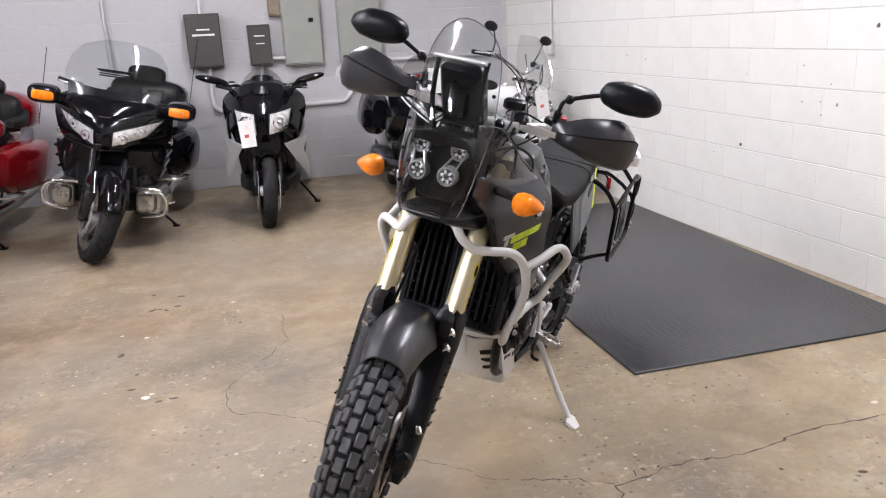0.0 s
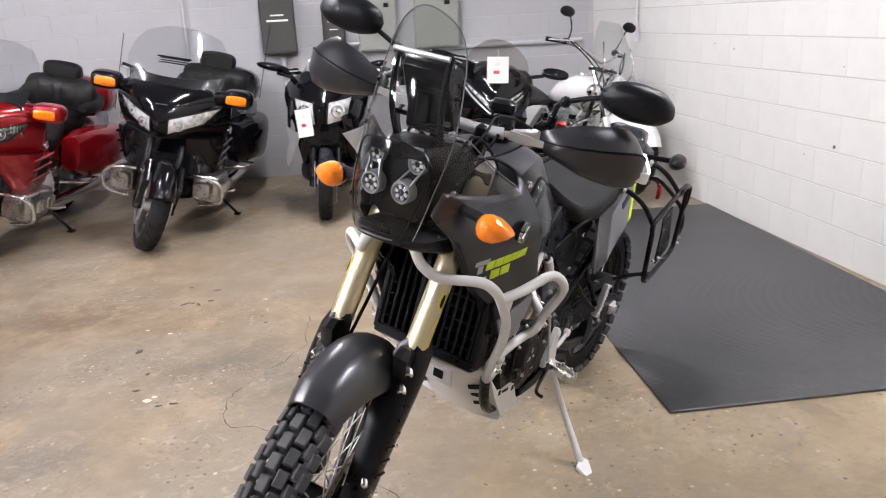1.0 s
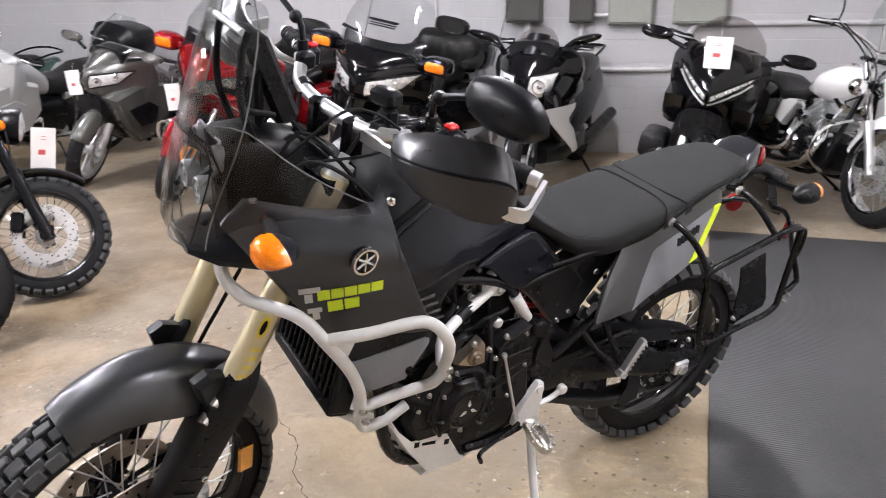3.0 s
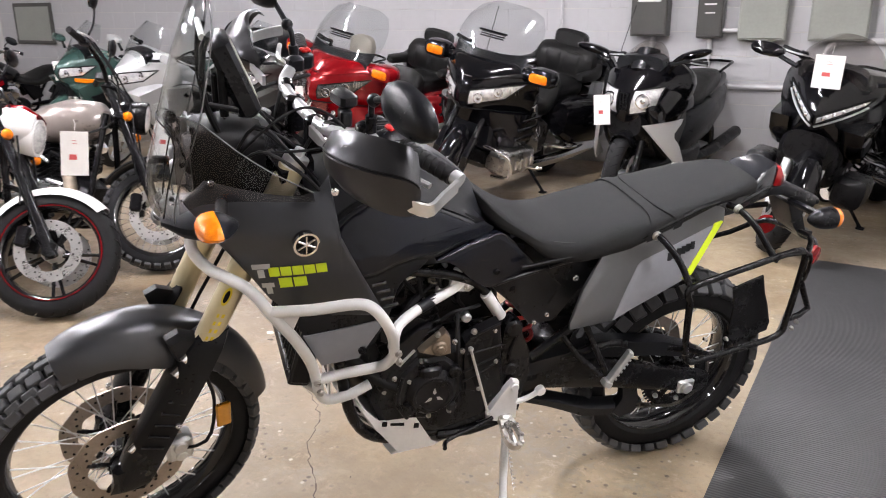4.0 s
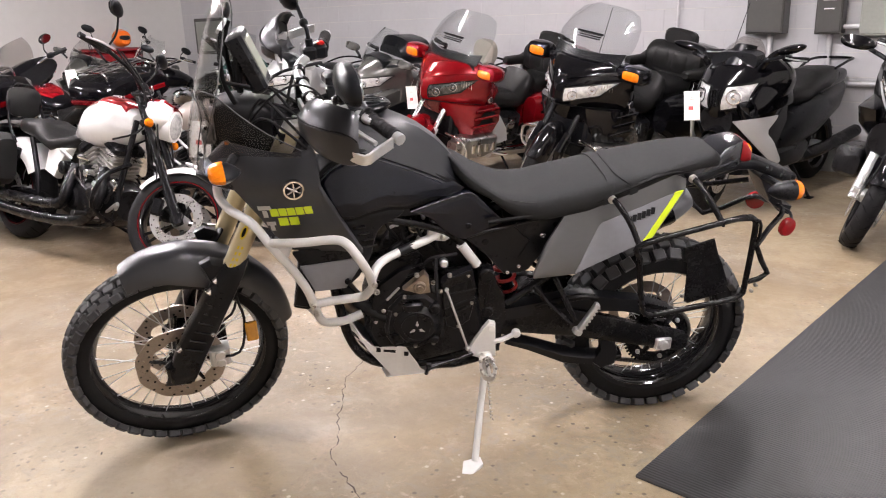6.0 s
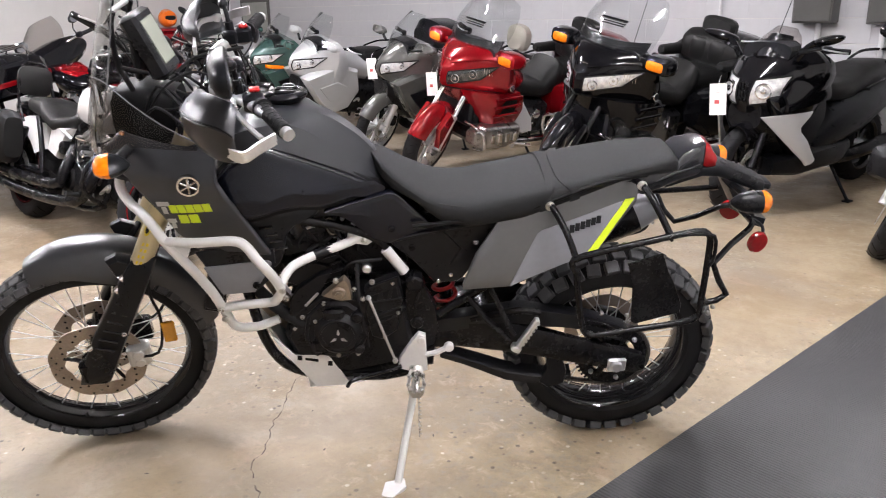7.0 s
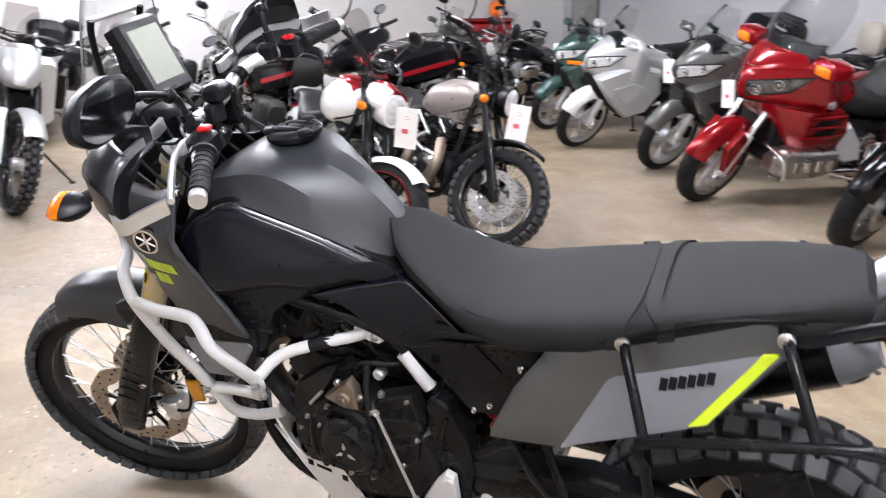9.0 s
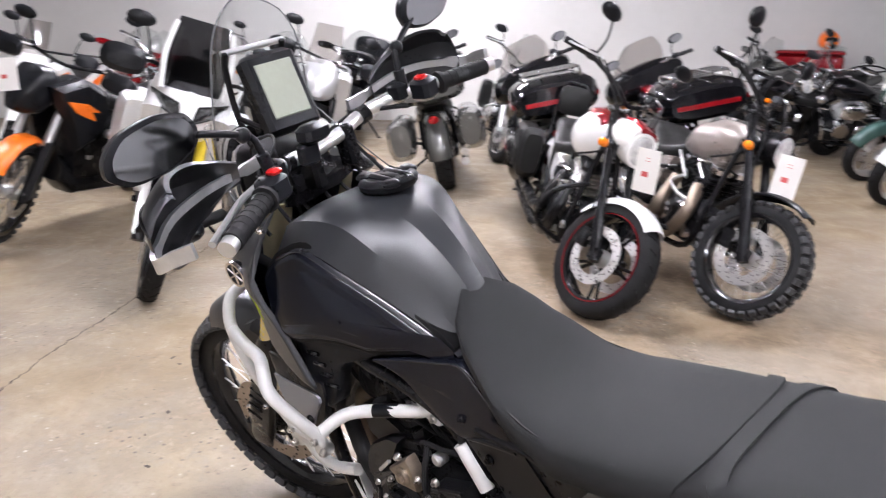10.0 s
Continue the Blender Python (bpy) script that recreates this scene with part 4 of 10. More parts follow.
    # side deflectors, smoked
    for s in (1, -1):
        rows = []
        for x, z0, z1, y in ((1.385, 1.025, 1.23, 0.1), (1.34, 1.055, 1.225, 0.125), (1.27, 1.07, 1.175, 0.155), (1.2, 1.07, 1.125, 0.172), (1.12, 1.068, 1.078, 0.182)):
            rows.append([(x, s * (y + 0.006 - 0.02 * t), z0 + (z1 - z0) * t) for t in (0, 0.33, 0.66, 1)])
        part("wind_deflector", sheet(bm_new(), rows, 0.003, (0, s, 0)), "smoke", T, "smoked side wind deflector")
    # dash tower and display
    fr = bm_new()
    for s in (1, -1):
        tube(fr, [(1.285, s * 0.06 - 0.012, 1.16), (1.315, s * 0.066 - 0.012, 1.25), (1.312, s * 0.068 - 0.012, 1.34), (1.3, s * 0.068 - 0.012, 1.375)], 0.007, 8)
        tube(fr, [(1.315, s * 0.066 - 0.012, 1.24), (1.25, s * 0.05 - 0.012, 1.22)], 0.006, 8, 1)
    box(fr, (1.268, -0.06, 1.2), (1.285, 0.04, 1.36), 0.006)
    box(fr, (1.284, -0.03, 1.22), (1.296, 0.01, 1.29), 0.005)
    box(fr, (1.284, -0.055, 1.315), (1.292, 0.035, 1.35), 0.004)
    part("dash_tower", fr, "deep_black", T)
    cb = bm_new()
    tube(cb, [(1.31, 0.058, 1.374), (1.31, -0.09, 1.374)], 0.0065, 10, 1)
    part("accessory_bar", cb, "alu", T, "silver accessory bar behind the screen")
    dm = Matrix.Translation((1.24, -0.018, 1.285)) @ Matrix.Rotation(radians(22), 4, "Y")
    ds = bm_new()
    box(ds, (-0.012, -0.062, -0.085), (0.035, 0.062, 0.085), 0.01, dm)
    d = part("display", ds, "black_plastic", T, "upright rectangular LCD display")
    lc = bm_new()
    box(lc, (-0.0145, -0.043, -0.055), (-0.011, 0.043, 0.06), 0.002, dm)
    part("lcd_pane", lc, "lcd", d, "pale green LCD pane")
    ig = bm_new()
    box(ig, (1.012, 0.02, 1.224), (1.052, 0.085, 1.258), 0.008, about((1.03, 0.05, 1.24), (0, 0, 1), 14.5))
    box(ig, (1.02, 0.05, 1.185), (1.045, 0.09, 1.225), 0.005)
    tube(ig, [(1.032, 0.07, 1.2), (1.075, 0.06, 1.185)], 0.009, 8, 1)
    part("accessory_box", ig, "black_plastic", T, "small black box clamped above the handlebar")
    wires = bm_new()
    for k in range(7):
        y = -0.1 + 0.033 * k
        tube(wires, [(1.28, y, 1.1), (1.22, y * 1.3, 1.16 + 0.02 * (k % 3)), (1.15, y * 1.5 + 0.02, 1.13 + 0.012 * (k % 2)), (1.09, y * 1.6, 1.06)], 0.004, 7)
    tube(wires, [(1.28, 0.05, 1.1), (1.2, 0.1, 1.2), (1.13, 0.09, 1.235), (1.08, 0.11, 1.23), (1.05, 0.15, 1.21)], 0.003, 7)
    tube(wires, [(1.26, 0.03, 1.12), (1.18, 0.11, 1.15), (1.1, 0.13, 1.16), (1.06, 0.15, 1.18)], 0.003, 7)
    tube(wires, [(1.28, -0.05, 1.12), (1.2, -0.14, 1.2), (1.1, -0.17, 1.22), (1.06, -0.2, 1.22)], 0.005, 7)
    pieces("cable", wires, "rubber", T)
    nb = bm_new()
    body(nb, [(1.13, 0, 0.96, 1.03, 0.09), (1.2, 0, 0.95, 1.04, 0.1), (1.3, 0, 0.95, 1.04, 0.1)], 14, 4)
    part("inner_cowl", nb, "deep_black", T)
    # chin under the lamps
    ch = bm_new()
    body(ch, [(1.18, 0, 0.9, 0.97, 0.10), (1.28, 0, 0.92, 0.99, 0.11), (1.38, 0, 0.955, 0.995, 0.10), (1.425, 0, 0.975, 0.992, 0.06)], 16, 3)
    part("chin_cowl", ch, "black_plastic", T)
    for s in (1, -1):
        # shroud with the decal
        top = [(1.375, 1.052), (1.331, 1.092), (1.271, 1.082), (1.216, 1.074), (1.15, 1.07), (1.11, 1.08), (1.084, 1.105), (1.08, 1.06), (1.074, 1.0), (1.022, 0.89), (0.972, 0.79)]
        low = [(1.375, 1.047), (1.337, 0.998), (1.278, 0.92), (1.218, 0.83), (1.17, 0.786), (1.05, 0.79), (0.972, 0.78)]

        def y_shroud(x, z):
            t = max(0, min(1, (x - 1.0) / 0.365))
            top_in = 0.85 * max(0, z - 1.0) + 1.2 * max(0, z - 1.05) ** 1.5
            return 0.24 - 0.115 * t ** 1.6 - top_in * (0.85 - 0.5 * t) - 0.3 * max(0, 0.965 - z) + 0.6 * max(0, 0.92 - z) ** 1.6

        sd = part("side_shroud", skin(bm_new(), top, low, y_shroud, 30, 16, 0.006, 0.006, s), "shroud_grey", T, "matte dark grey side shroud with lime lettering", 50)
        em = bm_new()
        ye = y_shroud(1.146, 0.995)
        m = Matrix.Translation((1.146, s * (ye + 0.007), 0.99)) @ Matrix.Rotation(radians(s * 8), 4, "Z") @ Matrix.Rotation(radians(s * -6), 4, "X")
        lathe(em, [(0.023, -0.003), (0.028, -0.003), (0.028, 0.004), (0.023, 0.004)], 30, m)
        for k in range(3):
            a = math.pi * k / 3 + math.pi / 2
            tube(em, [m @ Vector((0.021 * math.cos(a), 0.002, 0.021 * math.sin(a))), m @ Vector((-0.021 * math.cos(a), 0.002, -0.021 * math.sin(a)))], 0.0028, 6, 1)
        e = part("badge", em, "chrome", sd, "round silver maker's badge")
        bk = bm_new()
        lathe(bk, [(0.001, -0.012), (0.027, -0.012), (0.027, 0.0), (0.001, 0.0005)], 28, m)
        part("badge_back", bk, "black_plastic", e)
        # decal blocks in the lettering's colours, slanted
        def slant(bm, x, z, w, h, dy=0.0016, rise=0.18, tilt=0.16):
            rows = []
            for v in (0, 0.5, 1):
                rows.append([(a, b) for a, b in [(x - w * u - h * v * -tilt, z + h * v + w * u * rise) for u in (0, 0.34, 0.67, 1)]])
            sheet(bm, [[(a, s * (y_shroud(a, b) + dy), b) for a, b in r] for r in rows], 0.004, (0, s, 0))

        gy = bm_new()
        slant(gy, 1.252, 0.909, 0.037, 0.0135)
        slant(gy, 1.239, 0.887, 0.0135, 0.021)
        slant(gy, 1.232, 0.8615, 0.025, 0.011)
        slant(gy, 1.222, 0.846, 0.012, 0.0165)
        pieces("decal_block", gy, "decal_grey", sd)
        lm = bm_new()
        for k in range(5):
            slant(lm, 1.217 - 0.0238 * k, 0.893 + 0.0045 * k, 0.0215, 0.0245)
        for k in range(2):
            slant(lm, 1.196 - 0.03 * k, 0.865 + 0.0055 * k, 0.0265, 0.025)
        pieces("decal_bar", lm, "lime", sd)
        bo = bm_new()
        bolt(bo, 1.078, s * 0.181, 1.083, 0.009, s)
        bolt(bo, 1.318, s * (y_shroud(1.318, 1.09) + 0.002), 1.093, 0.008, s)
        pieces("bolt", bo, "chrome", sd)
        # turn signal
        stem = bm_new()
        tube(stem, [(1.30, s * 0.13, 1.06), (1.31, s * 0.205, 1.055)], 0.013, 10, 1)
        part("signal_stem", stem, "rubber", T)
        stem = bm_new()
        # flame-shaped lens, its point turned outwards
        drop = [(-0.036, 0.0), (-0.034, 0.015), (-0.025, 0.026), (-0.009, 0.031), (0.012, 0.028), (0.032, 0.017), (0.045, 0.006), (0.05, -0.002), (0.043, -0.01), (0.028, -0.02), (0.008, -0.029), (-0.012, -0.03), (-0.027, -0.023), (-0.034, -0.012)]
        sm = Matrix.Translation((1.326, s * 0.226, 1.048)) @ Matrix.Rotation(radians(s * 14), 4, "Z")
        ring = lambda x, k: [sm @ Vector((x, s * y * k, z * k)) for y, z in drop]
        ts = part("turn_signal", loft(stem, [ring(-0.05, 0.12), ring(-0.042, 0.42), ring(-0.024, 0.8), ring(-0.006, 0.98)]), "black_plastic", T, "amber turn signal on a black stalk")
        part("lens", loft(bm_new(), [ring(-0.006, 1.0), ring(0.004, 1.0), ring(0.016, 0.93), ring(0.026, 0.75), ring(0.032, 0.45), ring(0.0335, 0.12)]), "amber", ts, "amber lens")
        # lower radiator side panel
        top = [(1.17, 0.786), (1.1, 0.795), (0.965, 0.79)]
        low = [(1.17, 0.78), (1.154, 0.75), (1.114, 0.657), (1.027, 0.66), (0.985, 0.70), (0.965, 0.75)]
        part("lower_shroud", skin(bm_new(), top, low, lambda x, z: 0.196 - 0.1 * max(0, x - 1.1) ** 1.2, 10, 5, 0.006, 0.004, s), "black_plastic", T)
        top = [(1.152, 0.744), (0.985, 0.762), (0.975, 0.755)]
        low = [(1.152, 0.74), (1.114, 0.66), (1.027, 0.666), (0.975, 0.745)]
        ls = part("radiator_cover", skin(bm_new(), top, low, lambda x, z: 0.203 - 0.1 * max(0, x - 1.1) ** 1.2, 8, 4, 0.006, 0.003, s), "mid_grey", T, "mid grey radiator side cover")
        bo = bm_new()
        bolt(bo, 1.02, s * 0.206, 0.69, 0.01, s)
        part("bolt", bo, "black_metal", ls)
        # inner side wall from shroud to radiator
        iw = bm_new()
        plate(iw, [(1.33, 0.99), (1.15, 0.98), (1.05, 0.95), (0.97, 0.82), (1.0, 0.68), (1.11, 0.66), (1.16, 0.78), (1.22, 0.83)], s * 0.13, s * 0.15, 0.01)
        part("shroud_inner", iw, "black_plastic", T)


def t7_radiator():
    fr = bm_new()
    xm = about((1.11, 0, 0.75), (0, 1, 0), -14)
    for s in (1, -1):
        box(fr, (1.095, min(s * 0.145, s * 0.165), 0.58), (1.145, max(s * 0.145, s * 0.165), 0.92), 0.005, xm)
    box(fr, (1.095, -0.16, 0.905), (1.145, 0.16, 0.935), 0.005, xm)
    box(fr, (1.095, -0.16, 0.57), (1.145, 0.16, 0.60), 0.005, xm)
    r = part("radiator", fr, "black_plastic", T, "black radiator with a louvred guard")
    part("core", box(bm_new(), (1.09, -0.15, 0.59), (1.11, 0.15, 0.92), 0.002, xm), "engine_black", r)
    for k in range(13):
        y = -0.138 + 0.023 * k
        part("slat", box(bm_new(), (1.116, y - 0.0045, 0.60), (1.144, y + 0.0045, 0.91), 0.003, xm), "black_plastic", r)
    for s, y0 in ((1, 0.05), (-1, 0.125)):
        for k in range(9):
            z = 0.625 + 0.032 * k
            part("slat", box(bm_new(), (1.12, min(s * y0, s * 0.147), z - 0.003), (1.14, max(s * y0, s * 0.147), z + 0.003), 0.002, xm), "black_plastic", r)
    hz = bm_new()
    tube(hz, [(1.05, -0.11, 0.87), (0.98, -0.13, 0.8), (0.93, -0.12, 0.62)], 0.018, 10)
    tube(hz, [(1.05, 0.1, 0.62), (0.98, 0.12, 0.55), (0.9, 0.13, 0.5)], 0.018, 10)
    pieces("coolant_hose", hz, "rubber", T)
    hd = bm_new()
    for y in (0.045, -0.045):
        tube(hd, [(0.98, y, 0.68), (1.045, y * 1.2, 0.66), (1.05, y * 1.3, 0.57), (0.985, y, 0.46), (0.9, y * 0.4, 0.39), (0.75, -0.08, 0.335), (0.55, -0.13, 0.33)], 0.02, 12)
    pieces("exhaust_header", hd, "bronze", T, "heat-stained exhaust header pipes")


def t7_tank():
    cols = ("x", "top", "flat_y", "flat_z", "crease_y", "crease_z", "knee_y", "knee_z", "low")
    secs = [
        (1.09, 1.05, 0.06, 1.048, 0.13, 1.03, 0.165, 1.0, 0.93),
        (1.06, 1.098, 0.065, 1.096, 0.14, 1.082, 0.175, 1.03, 0.88),
        (1.0, 1.122, 0.07, 1.12, 0.139, 1.103, 0.168, 1.06, 0.85),
        (0.94, 1.13, 0.07, 1.127, 0.128, 1.11, 0.16, 1.06, 0.85),
        (0.89, 1.126, 0.066, 1.12, 0.117, 1.103, 0.148, 1.037, 0.85),
        (0.85, 1.112, 0.06, 1.1, 0.106, 1.076, 0.137, 1.015, 0.845),
        (0.8, 1.09, 0.05, 1.075, 0.09, 1.035, 0.121, 0.99, 0.84),
        (0.735, 1.04, 0.04, 1.022, 0.071, 0.98, 0.1, 0.951, 0.82),
        (0.69, 0.985, 0.032, 0.965, 0.058, 0.928, 0.087, 0.918, 0.81),
        (0.655, 0.93, 0.03, 0.915, 0.05, 0.89, 0.08, 0.88, 0.8),
    ]

    def lerp(x):
        x = max(secs[-1][0], min(secs[0][0], x))
        for a, b in zip(secs, secs[1:]):
            if b[0] <= x <= a[0]:
                t = (x - b[0]) / (a[0] - b[0])
                return dict(zip(cols, [q + (p - q) * t for p, q in zip(a, b)]))

    def soft(x):
        vals = [lerp(x + d) for d in (-0.018, -0.009, 0, 0.009, 0.018)]
        return {k: sum(v[k] for v in vals) / 5 for k in cols}

    tk = bm_new()
    rings = []
    for i in range(34):
        x = 1.09 - 0.435 * i / 33
        q = soft(x)
        half = [(0, q["top"]), (q["flat_y"] * 0.55, q["top"] - 0.15 * (q["top"] - q["flat_z"])), (q["flat_y"], q["flat_z"])]
        half += [(q["flat_y"] + (q["crease_y"] - q["flat_y"]) * t, q["flat_z"] + (q["crease_z"] - q["flat_z"]) * t ** 1.3) for t in (0.35, 0.7, 1.0)]
        half += [(q["crease_y"] + (q["knee_y"] - q["crease_y"]) * t, q["crease_z"] + (q["knee_z"] - q["crease_z"]) * t) for t in (0.5, 1.0)]
        half += [(q["knee_y"] - 0.014, q["knee_z"] - 0.006), (q["knee_y"] - 0.016, q["knee_z"] - 0.03), (q["knee_y"] * 0.85, q["low"])]
        rings.append([(x, y, z) for y, z in half] + [(x, -y, z) for y, z in half[:0:-1]])
    loft(tk, rings)
    t = part("fuel_tank", tk, "tank_grey", T, "matte dark grey fuel tank", 17)
    cap = bm_new()
    cm = Matrix.Translation((0.925, -0.02, 1.14)) @ Matrix.Rotation(radians(4), 4, "Y") @ Matrix.Rotation(radians(90), 4, "X")
    lathe(cap, [(0.001, -0.012), (0.05, -0.012), (0.056, -0.006), (0.057, 0.002), (0.052, 0.008), (0.044, 0.0105), (0.04, 0.009), (0.001, 0.009)], 36, cm)
    for k in range(3):
        a = 2 * math.pi * k / 3 + 0.5
        m = Matrix.Translation((0.925 + 0.047 * math.cos(a), -0.02 + 0.047 * math.sin(a), 1.141)) @ Matrix.Rotation(a, 4, "Z")
        box(cap, (-0.013, -0.016, 0), (0.013, 0.016, 0.013), 0.004, m)
    for s in (1, -1):
        box(cap, (0.893, -0.02 + s * 0.018 - 0.008, 1.142), (0.955, -0.02 + s * 0.018 + 0.008, 1.155), 0.004)
    fc = part("filler_cap", cap, "black_plastic", t, "black locking filler cap")
    kf = bm_new()
    box(kf, (0.9, -0.03, 1.147), (0.94, -0.01, 1.153), 0.002)
    part("lock_flap", kf, "deep_black", fc)
    yk = [(0.5, 0.08), (0.69, 0.085), (0.735, 0.104), (0.87, 0.162), (0.93, 0.186), (1.0, 0.204), (1.05, 0.204), (1.1, 0.194)]

    def y_knee(x, z):
        return sum(at(yk, x + d) for d in (-0.03, -0.015, 0, 0.015, 0.03)) / 5 - 0.25 * max(0, z - 0.93)

    knee = rounded([(0.972, 1.071), (1.05, 1.032), (1.091, 0.992), (1.093, 0.974), (1.06, 0.925), (1.026, 0.884), (0.985, 0.888), (0.945, 0.899), (0.895, 0.901), (0.86, 0.894), (0.832, 0.887), (0.688, 0.91), (0.687, 0.916), (0.73, 0.944), (0.795, 0.983), (0.845, 1.01), (0.9, 1.038)], 0.3, 3)
    cover = rounded([(0.838, 0.874), (0.76, 0.887), (0.69, 0.899), (0.655, 0.906), (0.63, 0.892), (0.585, 0.845), (0.543, 0.803), (0.548, 0.792), (0.6, 0.775), (0.665, 0.75), (0.7, 0.766), (0.738, 0.8), (0.775, 0.842), (0.81, 0.862)], 0.3, 3)
    yc = [(0.5, 0.09), (0.66, 0.1), (0.735, 0.113), (0.85, 0.152)]

    def y_cover(x, z):
        return at(yc, x) + 0.004 * min(1, max(0, (0.88 - z) / 0.1))

    inner = rounded([(1.035, 0.868), (0.99, 0.875), (0.945, 0.887), (0.895, 0.889), (0.858, 0.882), (0.846, 0.868), (0.87, 0.852), (0.905, 0.846), (0.932, 0.82), (0.95, 0.745), (0.972, 0.725), (0.992, 0.76), (1.02, 0.83)], 0.3, 2)

    def y_inner(x, z):
        return at(yk, x) - 0.02

    for s in (1, -1):
        gr = pad(bm_new(), inset(knee, -0.009), y_knee, [(0.0, -0.03), (0.0, -0.002), (0.003, 0.0), (0.008, 0.0)], s, 0.0, 4)
        part("tank_groove", gr, "deep_black", t)
        rm = pad(bm_new(), knee, y_knee, [(0.0, -0.012), (0.0, 0.001), (0.0012, 0.003), (0.0045, 0.0075), (0.006, 0.008), (0.007, 0.0075)], s, 0.0, 4)
        kr = part("knee_rim", rm, "knee_edge", t, "gloss black rim round the knee panel", 50)
        kp = pad(bm_new(), inset(knee, 0.007), y_knee, [(0.0, 0.002), (0.0, 0.0075), (0.002, 0.0095), (0.01, 0.0115), (0.022, 0.0095)], s, 0.004, 7)
        part("knee_panel", kp, "knee_black", kr, "satin black knee panel on the tank side", 50)
        sc = pad(bm_new(), cover, y_cover, [(0.0, -0.03), (0.0, 0.0), (0.002, 0.004), (0.005, 0.0055)], s, 0.004, 5)
        c = part("side_cover", sc, "knee_black", T, "satin black cover under the tank", 50)
        eb = bm_new()
        tube(eb, [(x, s * (y_cover(x, z) + 0.005), z) for x, z in ((0.83, 0.873), (0.76, 0.885), (0.69, 0.897), (0.657, 0.903), (0.632, 0.89), (0.587, 0.843), (0.548, 0.802))], 0.0022, 6, 2)
        part("cover_edge", eb, "knee_edge", c)
        bo = bm_new()
        bolt(bo, 0.657, s * (y_cover(0.657, 0.8) + 0.009), 0.8, 0.009, s)
        part("bolt", bo, "black_metal", c)
        ic = pad(bm_new(), inner, y_inner, [(0.0, -0.03), (0.0, 0.0), (0.003, 0.004)], s, 0.002, 4)
        i2 = part("tank_cowl", ic, "black_plastic", T, "black plastic cowl below the knee panel", 50)
        lv = bm_new()
        for k in range(4):
            z = 0.85 - 0.022 * k
            x = 0.985 - 0.011 * k
            tube(lv, [(x + 0.012, s * (y_inner(x, z) + 0.006), z), (x - 0.022, s * (y_inner(x, z) + 0.004), z + 0.003)], 0.0045, 6, 1)
        pieces("louvre", lv, "rim_black", i2)


